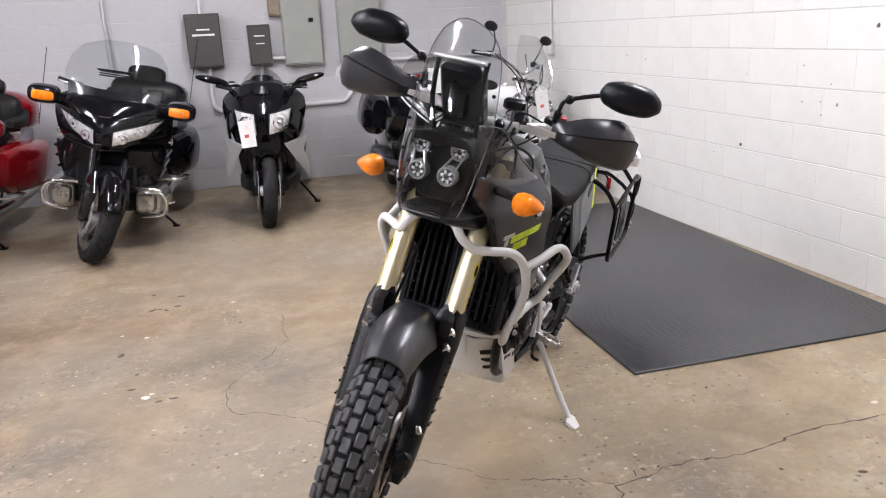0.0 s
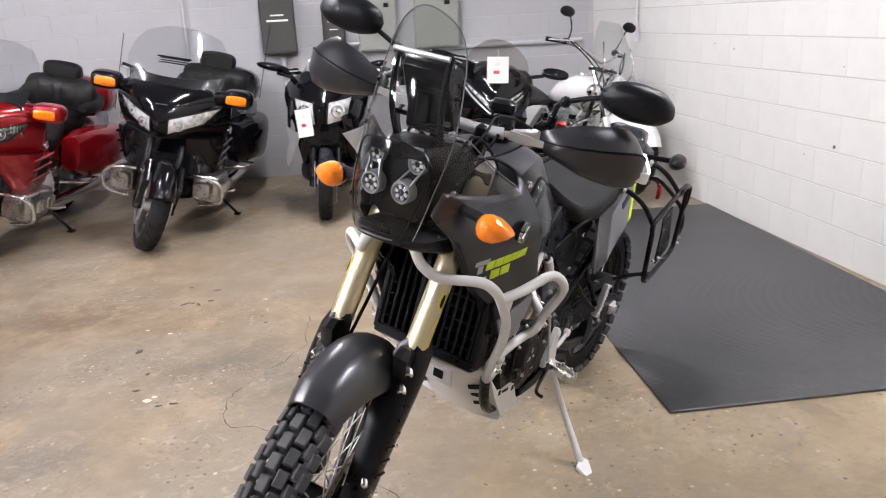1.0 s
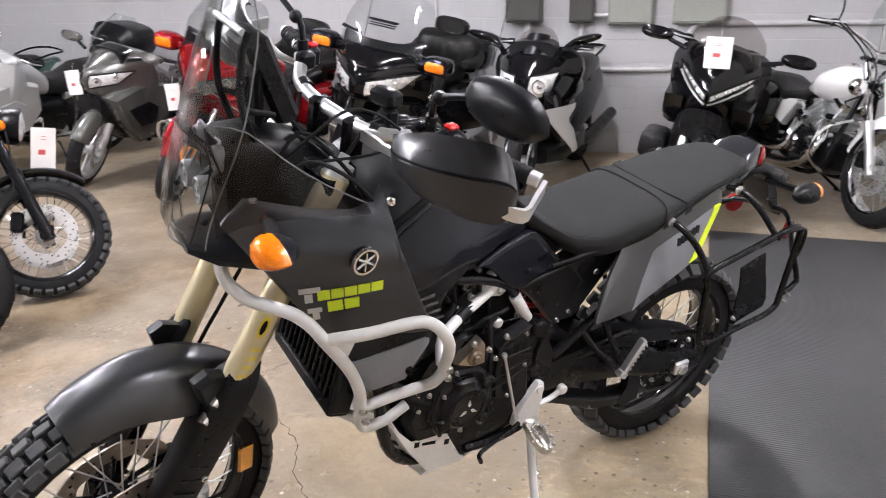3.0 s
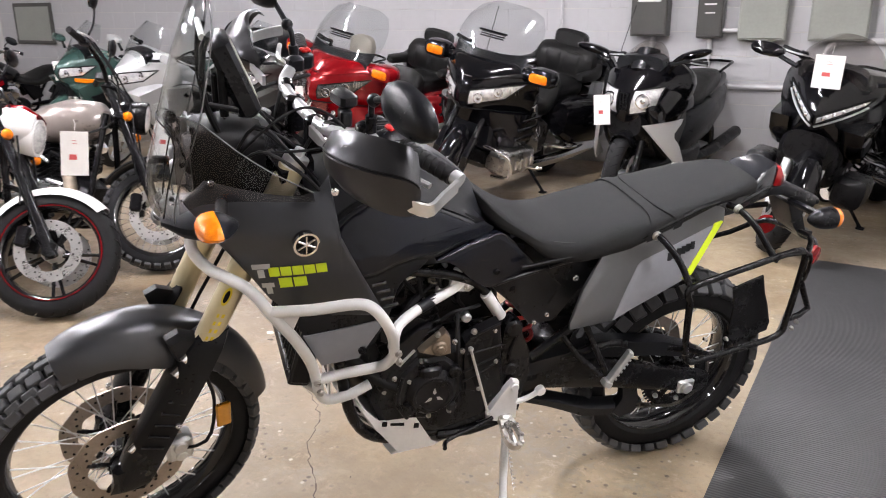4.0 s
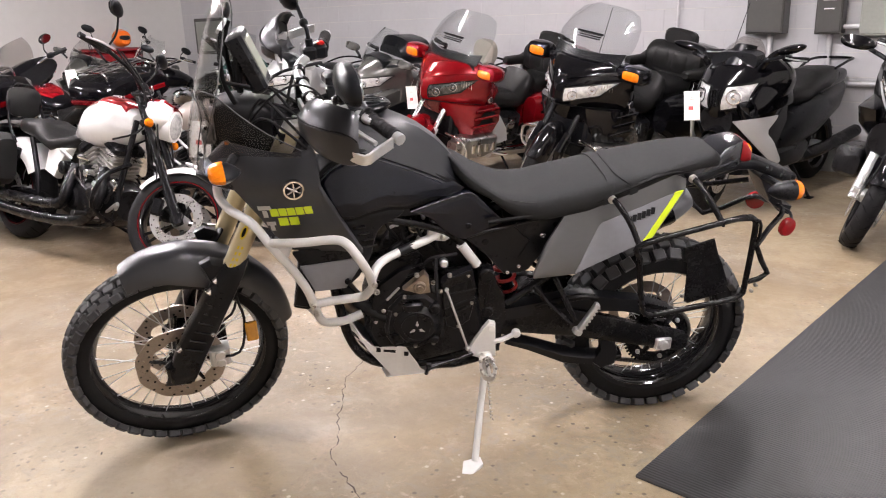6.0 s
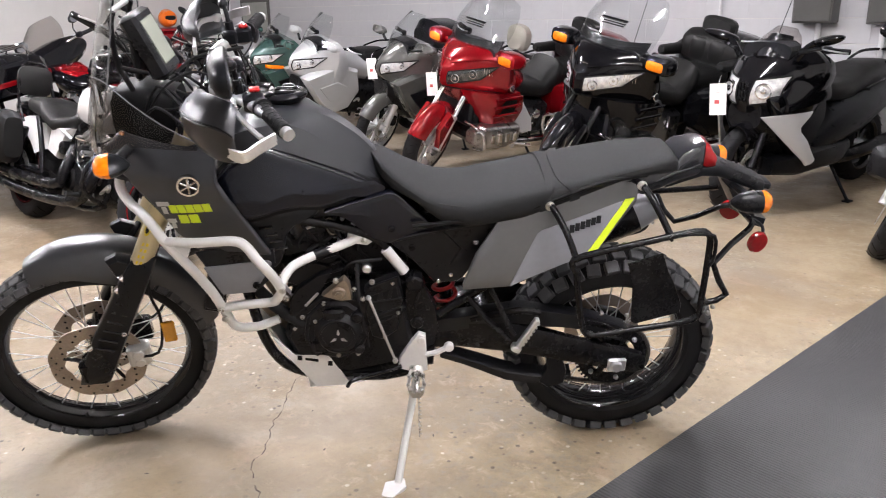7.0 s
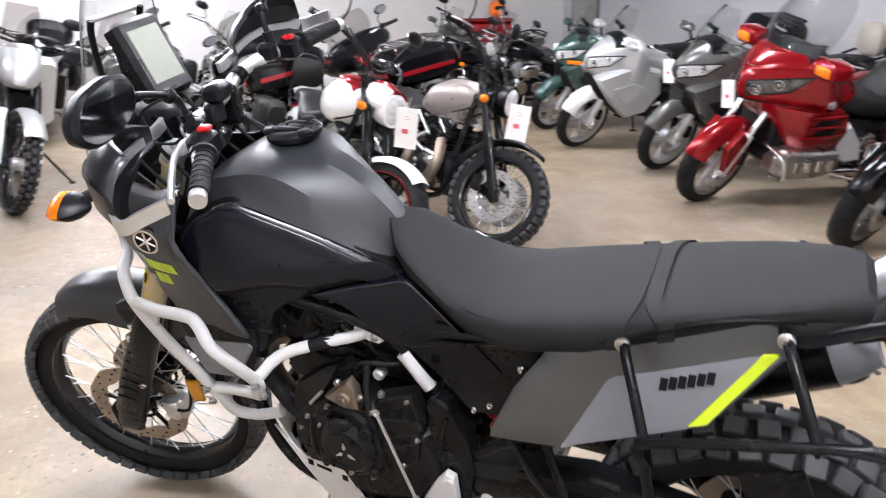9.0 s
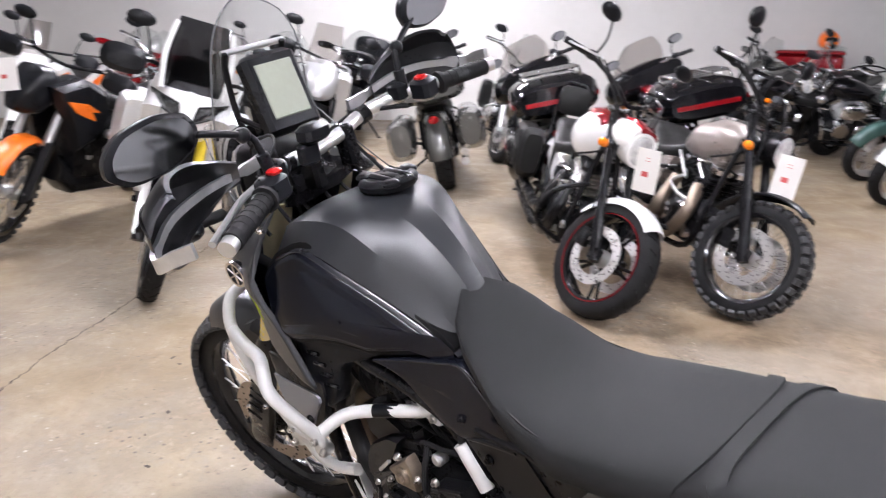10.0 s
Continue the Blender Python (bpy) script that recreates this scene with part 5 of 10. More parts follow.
def t7_seat():
    top = [(0.71, 1.0), (0.671, 0.97), (0.614, 0.925), (0.56, 0.895), (0.51, 0.882), (0.445, 0.882), (0.352, 0.9), (0.22, 0.925), (0.05, 0.957), (-0.06, 0.975), (-0.105, 0.979), (-0.125, 0.968), (-0.14, 0.95)]
    low = [(0.71, 0.97), (0.66, 0.905), (0.585, 0.872), (0.525, 0.818), (0.5, 0.808), (0.434, 0.804), (0.305, 0.826), (0.258, 0.842), (0.028, 0.925), (-0.06, 0.93), (-0.13, 0.925)]
    hw = [(0.71, 0.025), (0.7, 0.05), (0.68, 0.075), (0.655, 0.092), (0.57, 0.125), (0.43, 0.15), (0.3, 0.15), (0.15, 0.135), (0.0, 0.115), (-0.08, 0.096), (-0.12, 0.078), (-0.14, 0.06)]
    secs = []
    for i in range(30):
        x = 0.709 - i / 29 * 0.845
        secs.append((x, 0, at(low, x), at(top, x), at(hw, x), 4.2))
    s = part("seat", body(bm_new(), secs, 28), "seat_cloth", T, "black two-level seat with a grab strap")
    for ends, mid in (((0.248, 0.248), 0.228), ((0.168, 0.168), 0.2)):
        rows = []
        for off in (-0.013, -0.005, 0.005, 0.013):
            row = []
            for k in range(25):
                a = math.pi * (1.1 * k / 24 - 0.05)
                x = ends[0] + (mid - ends[0]) * max(0, math.sin(a)) ** 1.5 + off
                zc, hh = (at(low, x) + at(top, x)) / 2, (at(top, x) - at(low, x)) / 2
                lift = 0.0045 - 0.024 * abs(off)
                row.append((x, (at(hw, x) + lift) * se(a, 4.2), zc + (hh + lift) * se(a - math.pi / 2, 4.2)))
            rows.append(row)
        part("strap", sheet(bm_new(), rows, 0.005, (0, 0, 1)), "seat_cloth", s, "black passenger grab strap")
    seam = bm_new()
    for sg in (1, -1):
        tube(seam, [(x, sg * (at(hw, x) - 0.012) * 0.995, at(top, x) - 0.012) for x in (0.66, 0.57, 0.45, 0.32)], 0.002, 5, 3)
    part("piping", seam, "leather", s)
    # grey tail panels
    for sg in (1, -1):
        top = [(0.467, 0.66), (0.43, 0.74), (0.365, 0.828), (0.345, 0.85), (0.2, 0.895), (0.01, 0.945), (-0.015, 0.93)]
        low = [(0.467, 0.645), (0.333, 0.643), (0.094, 0.735), (-0.009, 0.86), (-0.015, 0.92)]
        yf = lambda x, z: 0.14 - 0.05 * max(0, 0.15 - x) + 0.02 * max(0, min(1, (x - 0.3) / 0.17)) - 0.26 * (z - 0.77)
        tp = part("tail_panel", skin(bm_new(), top, low, yf, 14, 7, 0.008, 0.006, sg), "matte_grey", T, "matte grey tail side panel with a lime stripe")
        top = [(0.335, 0.65), (0.262, 0.786), (0.25, 0.795), (0.05, 0.86), (-0.002, 0.873)]
        low = [(0.335, 0.647), (0.094, 0.738), (-0.002, 0.865)]
        part("panel_inlay", skin(bm_new(), top, low, lambda x, z: yf(x, z) + 0.004, 12, 6, 0.008, 0.003, sg), "mid_grey", tp, "mid grey inlay panel")
        sp = bm_new()
        loft(sp, [[(x, sg * (yf(x, z) + d), z) for x, z in ((0.024, 0.87), (0.0, 0.874), (0.096, 0.742), (0.124, 0.734))] for d in (0.0, 0.0065)])
        part("stripe", sp, "lime", tp, "lime green stripe")
        lb = bm_new()
        for k in range(6):
            x, z = 0.176 - 0.0145 * k, 0.789 + 0.0044 * k
            dx, w, h, dz = 0, 0.0125, 0.02, 0
            loft(lb, [[(a, sg * (yf(a, b) + d), b) for a, b in ((x - dx, z + dz), (x - dx - w, z + dz), (x - dx - w - h * 0.1, z + dz + h), (x - dx - h * 0.1, z + dz + h))] for d in (0.002, 0.006)])
        pieces("decal_bar", lb, "black_plastic", tp)
        bp_ = bm_new()
        plate(bp_, [(0.661, 0.764), (0.6, 0.786), (0.53, 0.8), (0.47, 0.814), (0.343, 0.832), (0.33, 0.822), (0.46, 0.642), (0.475, 0.632), (0.537, 0.63), (0.594, 0.7)], sg * 0.07, sg * 0.106, 0.006)
        loft(bp_, [[(x, sg * (0.102 + d * h), z) for x, z, d in ((0.512, 0.798, 1), (0.462, 0.744, 1), (0.494, 0.69, 1), (0.5, 0.692, 0), (0.471, 0.744, 0), (0.522, 0.796, 0))] for h in (0.002, 0.008)])
        tube(bp_, [(0.655, sg * 0.104, 0.768), (0.6, sg * 0.106, 0.784), (0.535, sg * 0.106, 0.796)], 0.005, 8)
        tube(bp_, [(0.505, sg * 0.106, 0.803), (0.47, sg * 0.106, 0.81), (0.35, sg * 0.106, 0.829)], 0.005, 8)
        moved(bp_, Matrix.Translation((0.004, 0, -0.011)))
        b2 = part("frame_cover", bp_, "black_plastic", T, "black plastic frame cover")
        bo = bm_new()
        bolt(bo, 0.423, sg * 0.108, 0.761, 0.009, sg)
        bolt(bo, 0.493, sg * 0.108, 0.659, 0.007, sg)
        bolt(bo, 0.528, sg * 0.108, 0.64, 0.007, sg)
        pieces("bolt", moved(bo, Matrix.Translation((0.004, 0, -0.011))), "chrome", b2)
        bo = bm_new()
        bolt(bo, 0.6, sg * 0.108, 0.749, 0.01, sg)
        bolt(bo, 0.385, sg * 0.108, 0.795, 0.007, sg)
        pieces("bolt", moved(bo, Matrix.Translation((0.004, 0, -0.011))), "black_metal", b2)
        rl = bm_new()
        tube(rl, [(0.6, sg * 0.13, 0.815), (0.45, sg * 0.138, 0.835), (0.3, sg * 0.142, 0.86), (0.1, sg * 0.13, 0.93), (-0.03, sg * 0.1, 0.935)], 0.006, 8)
        part("seat_rail", rl, "deep_black", T)
    tl = bm_new()
    body(tl, [(0.06, 0, 0.86, 0.92, 0.10), (-0.05, 0, 0.872, 0.945, 0.092), (-0.12, 0, 0.893, 0.966, 0.076), (-0.135, 0, 0.896, 0.985, 0.072), (-0.18, 0, 0.9, 1.0, 0.058), (-0.2, 0, 0.905, 1.0, 0.05), (-0.208, 0, 0.912, 0.992, 0.042)], 24, 5)
    tc = part("tail_cowl", tl, "knee_edge", T, "glossy black tail cowl")
    cs = bm_new()
    for sg in (1, -1):
        tube(cs, [(-0.02, sg * 0.09, 0.895), (-0.1, sg * 0.08, 0.925), (-0.19, sg * 0.052, 0.942)], 0.004, 6)
    pieces("cowl_edge", cs, "tank_grey", tc)
    tail = bm_new()
    body(tail, [(-0.198, 0, 0.93, 0.997, 0.053), (-0.214, 0, 0.926, 0.993, 0.054), (-0.234, 0, 0.926, 0.965, 0.047), (-0.242, 0, 0.931, 0.95, 0.035)], 18, 5)
    part("tail_light", tail, "red_lens", T, "red tail light")
    # rear fender, plate bracket, turn signals
    rf = bm_new()
    body(rf, [(-0.1, 0, 0.875, 0.9, 0.06), (-0.2, 0, 0.902, 0.932, 0.05), (-0.245, 0, 0.9, 0.94, 0.05), (-0.38, 0, 0.845, 0.884, 0.044), (-0.386, 0, 0.849, 0.88, 0.04)], 20, 6)
    body(rf, [(-0.375, 0, 0.852, 0.882, 0.036), (-0.405, 0, 0.848, 0.874, 0.035), (-0.412, 0, 0.853, 0.868, 0.028)], 16, 3)
    part("rear_fender", rf, "black_plastic", T)
    hg = bm_new()
    plate(hg, [(-0.28, 0.87), (-0.335, 0.85), (-0.375, 0.775), (-0.41, 0.765), (-0.405, 0.735), (-0.365, 0.75), (-0.325, 0.79)], -0.045, 0.045, 0.004)
    part("plate_hanger", hg, "black_plastic", T)
    for sg in (1, -1):
        cm = Matrix.Translation((-0.368, sg * 0.105, 0.724)) @ Matrix.Rotation(radians(18 if sg > 0 else 162), 4, "Z")
        b = bm_new()
        lathe(b, [(0.001, -0.008), (0.03, -0.008), (0.032, 0.0), (0.028, 0.008), (0.001, 0.01)], 22, cm)
        part("rear_reflector", b, "red_lens", T, "round red reflector")
        rs = bm_new()
        ar = bm_new()
        tube(rs, [(-0.37, sg * 0.04, 0.765), (-0.385, sg * 0.08, 0.76), (-0.38, sg * 0.1, 0.735)], 0.005, 8)
        tube(rs, [(-0.3, sg * 0.03, 0.87), (-0.3, sg * 0.14, 0.88)], 0.011, 8, 1)
        m = Matrix.Translation((-0.3, sg * 0.165, 0.88))
        rings = []
        for x, r in ((0.06, 0.005), (0.05, 0.014), (0.03, 0.025), (0.005, 0.031), (-0.02, 0.032)):
            rings.append([m @ Vector((x, r * math.cos(a), r * math.sin(a))) for a in [2 * math.pi * k / 14 for k in range(14)]])
        loft(ar, rings)
        pieces("signal_stem", rs, "black_plastic", T)
        ts = part("turn_signal", ar, "black_plastic", T, "amber turn signal on a black stalk")
        rings = []
        for x, r in ((-0.02, 0.032), (-0.036, 0.029), (-0.046, 0.02), (-0.05, 0.008)):
            rings.append([m @ Vector((x, r * math.cos(a), r * math.sin(a))) for a in [2 * math.pi * k / 14 for k in range(14)]])
        part("lens", loft(bm_new(), rings), "amber", ts)


def t7_rear():
    mm = Matrix.Translation((0, 0, WR[1]))
    wheel = part("rear_wheel", moved(lathe(bm_new(), [(0.228, -0.055), (0.228, -0.045), (0.215, -0.03), (0.208, 0), (0.215, 0.03), (0.228, 0.045), (0.228, 0.055), (0.24, 0.056), (0.24, -0.056)], 52), mm), "rim_black", T, "gloss black spoked rear rim")
    part("tyre", moved(tyre_mesh(0.315, 0.15, 0.23), mm), "rubber", wheel, "black knobbly rear tyre")
    rows = [(-0.063, 0.0), (-0.022, 0.5), (0.022, 0.0), (0.063, 0.5)]
    part("tread", moved(knobs(0.317, 0.15, 36, rows, 0.04, 0.037, 0.011, 6), mm), "tread", wheel)
    part("spoke_set", moved(spokes(0.215, 0.04, 36, 0.04), mm), "alu", wheel)
    hub = bm_new()
    lathe(hub, [(0.012, -0.09), (0.04, -0.09), (0.05, -0.05), (0.035, -0.03), (0.035, 0.03), (0.055, 0.05), (0.055, 0.08), (0.012, 0.08)], 26)
    part("hub", moved(hub, mm), "engine_black", wheel)
    part("brake_disc", moved(brake_disc(0.122, -0.075), mm), "disc_steel", wheel)
    sp = bm_new()
    n = 46
    lathe(sp, [(0.07, 0.078), (0.108, 0.078), (0.108, 0.084), (0.07, 0.084)], 46)
    for k in range(n):
        a = 2 * math.pi * k / n
        tube(sp, [(0.105 * math.cos(a), 0.081, 0.105 * math.sin(a)), (0.116 * math.cos(a), 0.081, 0.116 * math.sin(a))], 0.0035, 5, 1)
    for k in range(6):
        a = 2 * math.pi * k / 6
        tube(sp, [(0.04 * math.cos(a), 0.081, 0.04 * math.sin(a)), (0.09 * math.cos(a), 0.081, 0.09 * math.sin(a))], 0.009, 6, 1)
    part("sprocket", moved(sp, mm), "black_metal", wheel)
    bo = bm_new()
    for k in range(6):
        a = 2 * math.pi * k / 6 + 0.3
        bolt(bo, 0.085 * math.cos(a), 0.088, 0.085 * math.sin(a), 0.008)
    pieces("bolt", moved(bo, mm), "alu", wheel)
    # chain as links along both runs
    ch = bm_new()
    zr, rr, xf, rf = WR[1], 0.112, 0.62, 0.035
    path = []
    for k in range(60):
        t = k / 59
        path.append((0.0 * (1 - t) + xf * t, zr + rr + (0.43 + rf - zr - rr) * t))
        path.append((0.0 * (1 - t) + xf * t, zr - rr + (0.43 - rf - zr + rr) * t - 0.02 * math.sin(math.pi * t)))
    for k in range(40):
        a = math.pi / 2 + math.pi * k / 39
        path.append((rr * math.cos(a), zr + rr * math.sin(a)))
    for x, z in path:
        box(ch, (x - 0.0055, 0.073, z - 0.006), (x + 0.0055, 0.089, z + 0.006), 0.002)
    tagged(part("chain", ch, "chain_dark", T, "steel drive chain"), kind="")
    sw = bm_new()
    for s in (1, -1):
        rings = []
        for x, z, h, w in ((0.60, 0.45, 0.05, 0.02), (0.48, 0.455, 0.052, 0.02), (0.3, 0.43, 0.05, 0.018), (0.12, 0.375, 0.042, 0.016), (-0.06, 0.325, 0.036, 0.016), (-0.09, 0.325, 0.025, 0.014)):
            y = s * (0.112 if x < 0.4 else 0.10)
            rings.append([(x, y + a * w, z + b * h) for a, b in ((-1, -0.7), (-0.7, -1), (0.7, -1), (1, -0.7), (1, 0.7), (0.7, 1), (-0.7, 1), (-1, 0.7))])
        loft(sw, rings)
    box(sw, (0.38, -0.1, 0.42), (0.5, 0.1, 0.5), 0.02)
    part("swingarm", sw, "black_metal", T, "black swingarm")
    ab = bm_new()
    box(ab, (-0.03, 0.118, 0.305), (0.025, 0.138, 0.35), 0.004)
    disc(ab, (0, WR[1]), 0.018, 0.13, 0.15, 8, 0.003)
    part("axle_block", ab, "alu", T, "silver axle block")
    cg = bm_new()
    plate(cg, [(0.56, 0.50), (0.3, 0.535), (0.1, 0.50), (-0.02, 0.455), (0.0, 0.43), (0.14, 0.46), (0.32, 0.485), (0.54, 0.46)], 0.075, 0.122, 0.006)
    part("chain_guard", cg, "black_plastic", T)
    rings = []
    for x, z, h in ((0.53, 0.372, 0.016), (0.46, 0.345, 0.018), (0.4, 0.318, 0.022), (0.33, 0.285, 0.026), (0.25, 0.268, 0.024), (0.18, 0.266, 0.02), (0.13, 0.276, 0.014)):
        rings.append([(x, y, z + b) for y, b in ((0.07, -h * 0.8), (0.1, -h), (0.114, -h * 0.6), (0.116, h * 0.5), (0.106, h * 0.9), (0.07, h))])
    part("chain_slider", loft(bm_new(), rings), "black_plastic", T, "black plastic guard under the chain")
    gd = bm_new()
    plate(gd, [(0.215, 0.4), (0.18, 0.41), (0.145, 0.3), (0.15, 0.25), (0.2, 0.235), (0.23, 0.26), (0.205, 0.31)], 0.09, 0.118, 0.006)
    part("chain_guide", gd, "black_plastic", T)
    hl = bm_new()
    tube(hl, [(0.44, 0.115, 0.50), (0.3, 0.125, 0.53), (0.24, 0.125, 0.52)], 0.011, 8)
    part("chain_guide", hl, "black_metal", T)
    # shock with a red spring
    sk = bm_new()
    pts = []
    for k in range(70):
        a = k * 2 * math.pi / 10
        t = k / 69
        pts.append((0.5 + 0.045 * t + 0.032 * math.cos(a), 0.032 * math.sin(a), 0.46 + 0.28 * t))
    tube(sk, pts, 0.0065, 7, 2)
    part("shock_spring", sk, "red_spring", T, "red shock absorber spring")
    dm = bm_new()
    tube(dm, [(0.49, 0, 0.40), (0.55, 0, 0.8)], 0.02, 12, 1)
    part("shock_body", dm, "black_metal", T)
    # sub-frame, passenger peg bracket
    for s in (1, -1):
        fr = bm_new()
        tube(fr, [(0.53, s * 0.115, 0.52), (0.38, s * 0.12, 0.63), (0.2, s * 0.118, 0.74), (0.02, s * 0.1, 0.85)], 0.013, 10)
        tube(fr, [(0.385, s * 0.13, 0.61), (0.35, s * 0.15, 0.535), (0.318, s * 0.165, 0.47)], 0.009, 8, 1)
        tube(fr, [(0.45, s * 0.125, 0.585), (0.4, s * 0.145, 0.52), (0.33, s * 0.165, 0.455)], 0.009, 8, 1)
        part("subframe", fr, "black_metal", T)
        pg = bm_new()
        m = Matrix.Translation((0.282, s * 0.172, 0.48)) @ Matrix.Rotation(radians(-30), 4, "Y")
        box(pg, (-0.008, -0.012, -0.058), (0.008, 0.012, 0.06), 0.004, m)
        box(pg, (-0.012, -0.014, -0.066), (0.016, 0.014, -0.045), 0.004, m)
        for k in range(7):
            box(pg, (-0.011, -0.013, -0.035 + 0.0135 * k), (-0.006, 0.013, -0.029 + 0.0135 * k), 0.001, m)
        pieces("passenger_peg", pg, "alu", T, "folded silver passenger footpeg")
    # muffler on the right side
    mf = bm_new()
    tube(mf, [(0.35, -0.17, 0.47), (0.1, -0.19, 0.585), (-0.1, -0.2, 0.672)], 0.058, 18, 1, 0.062)
    part("muffler", mf, "black_metal", T, "black muffler with a silver end cap")
    mc = bm_new()
    tube(mc, [(-0.1, -0.2, 0.672), (-0.135, -0.2, 0.688), (-0.16, -0.2, 0.699), (-0.175, -0.2, 0.705)], 0.06, 18, 1, 0.034)
    part("muffler_cap", mc, "mid_grey", T)
    # luggage racks
    br = bm_new()
    tube(br, [(-0.178, 0.262, 0.63), (-0.234, 0.26, 0.655), (-0.187, 0.25, 0.745), (-0.329, 0.12, 0.776), (-0.355, 0.06, 0.775), (-0.355, -0.06, 0.755), (-0.337, -0.12, 0.725), (-0.237, -0.2, 0.637), (-0.188, -0.25, 0.706), (-0.17, -0.26, 0.72)], 0.0085, 10, 2)
    part("rack_brace", br, "black_metal", T, "bent black tube joining the two racks")
    for s in (1, -1):
        rk = bm_new()
        loop = [(0.175, 0.735), (0.19, 0.765), (0.16, 0.785), (0.0, 0.822), (-0.12, 0.848), (-0.155, 0.84), (-0.165, 0.8), (-0.168, 0.62), (-0.162, 0.585), (-0.12, 0.567), (0.0, 0.55), (0.1, 0.535), (0.135, 0.54), (0.15, 0.575), (0.165, 0.66), (0.175, 0.735)]
        tube(rk, [(x, s * 0.262, z) for x, z in loop], 0.009, 10, 2)
        tube(rk, [(0.235, s * 0.125, 0.875), (0.225, s * 0.17, 0.87), (0.2, s * 0.22, 0.83), (0.175, s * 0.258, 0.765)], 0.009, 10)
        tube(rk, [(0.0, s * 0.115, 0.925), (-0.01, s * 0.16, 0.925), (-0.03, s * 0.21, 0.895), (-0.06, s * 0.258, 0.835)], 0.009, 10)
        tube(rk, [(0.05, s * 0.262, 0.542), (0.07, s * 0.2, 0.52), (0.1, s * 0.14, 0.49)], 0.008, 8)
        rp = part("luggage_rack", rk, "black_metal", T, "black tubular pannier rack")
        pl = bm_new()
        plate(pl, [(0.04, 0.752), (-0.02, 0.772), (-0.05, 0.78), (-0.07, 0.727), (-0.09, 0.69), (-0.119, 0.622), (-0.117, 0.595), (0.0, 0.562), (0.012, 0.57), (0.02, 0.69)], s * 0.25, s * 0.255, 0.002)
        tube(rk2 := bm_new(), [(-0.06, s * 0.27, 0.828), (-0.066, s * 0.272, 0.843), (-0.15, s * 0.272, 0.845), (-0.174, s * 0.272, 0.825), (-0.176, s * 0.27, 0.765), (-0.166, s * 0.265, 0.745)], 0.005, 8, 2)
        part("tie_loop", rk2, "black_metal", rp)
        part("mount_plate", pl, "black_metal", rp, "black steel mounting plate")
        bo = bm_new()
        bolt(bo, 0.235, s * 0.15, 0.875, 0.013, s)
        bolt(bo, -0.005, s * 0.15, 0.928, 0.013, s)
        for x, z in ((-0.2, 0.62), (-0.19, 0.6), (0.1, 0.61), (0.03, 0.6)):
            bolt(bo, x, s * 0.268, z, 0.006, s)
        pieces("bolt", bo, "steel", rp)
    cr = bm_new()
    tube(cr, [(-0.06, -0.12, 0.86), (-0.1, -0.16, 0.775), (-0.13, -0.16, 0.765), (-0.29, -0.04, 0.83)], 0.0085, 8)
    pieces("rack_crossbar", cr, "black_metal", T)


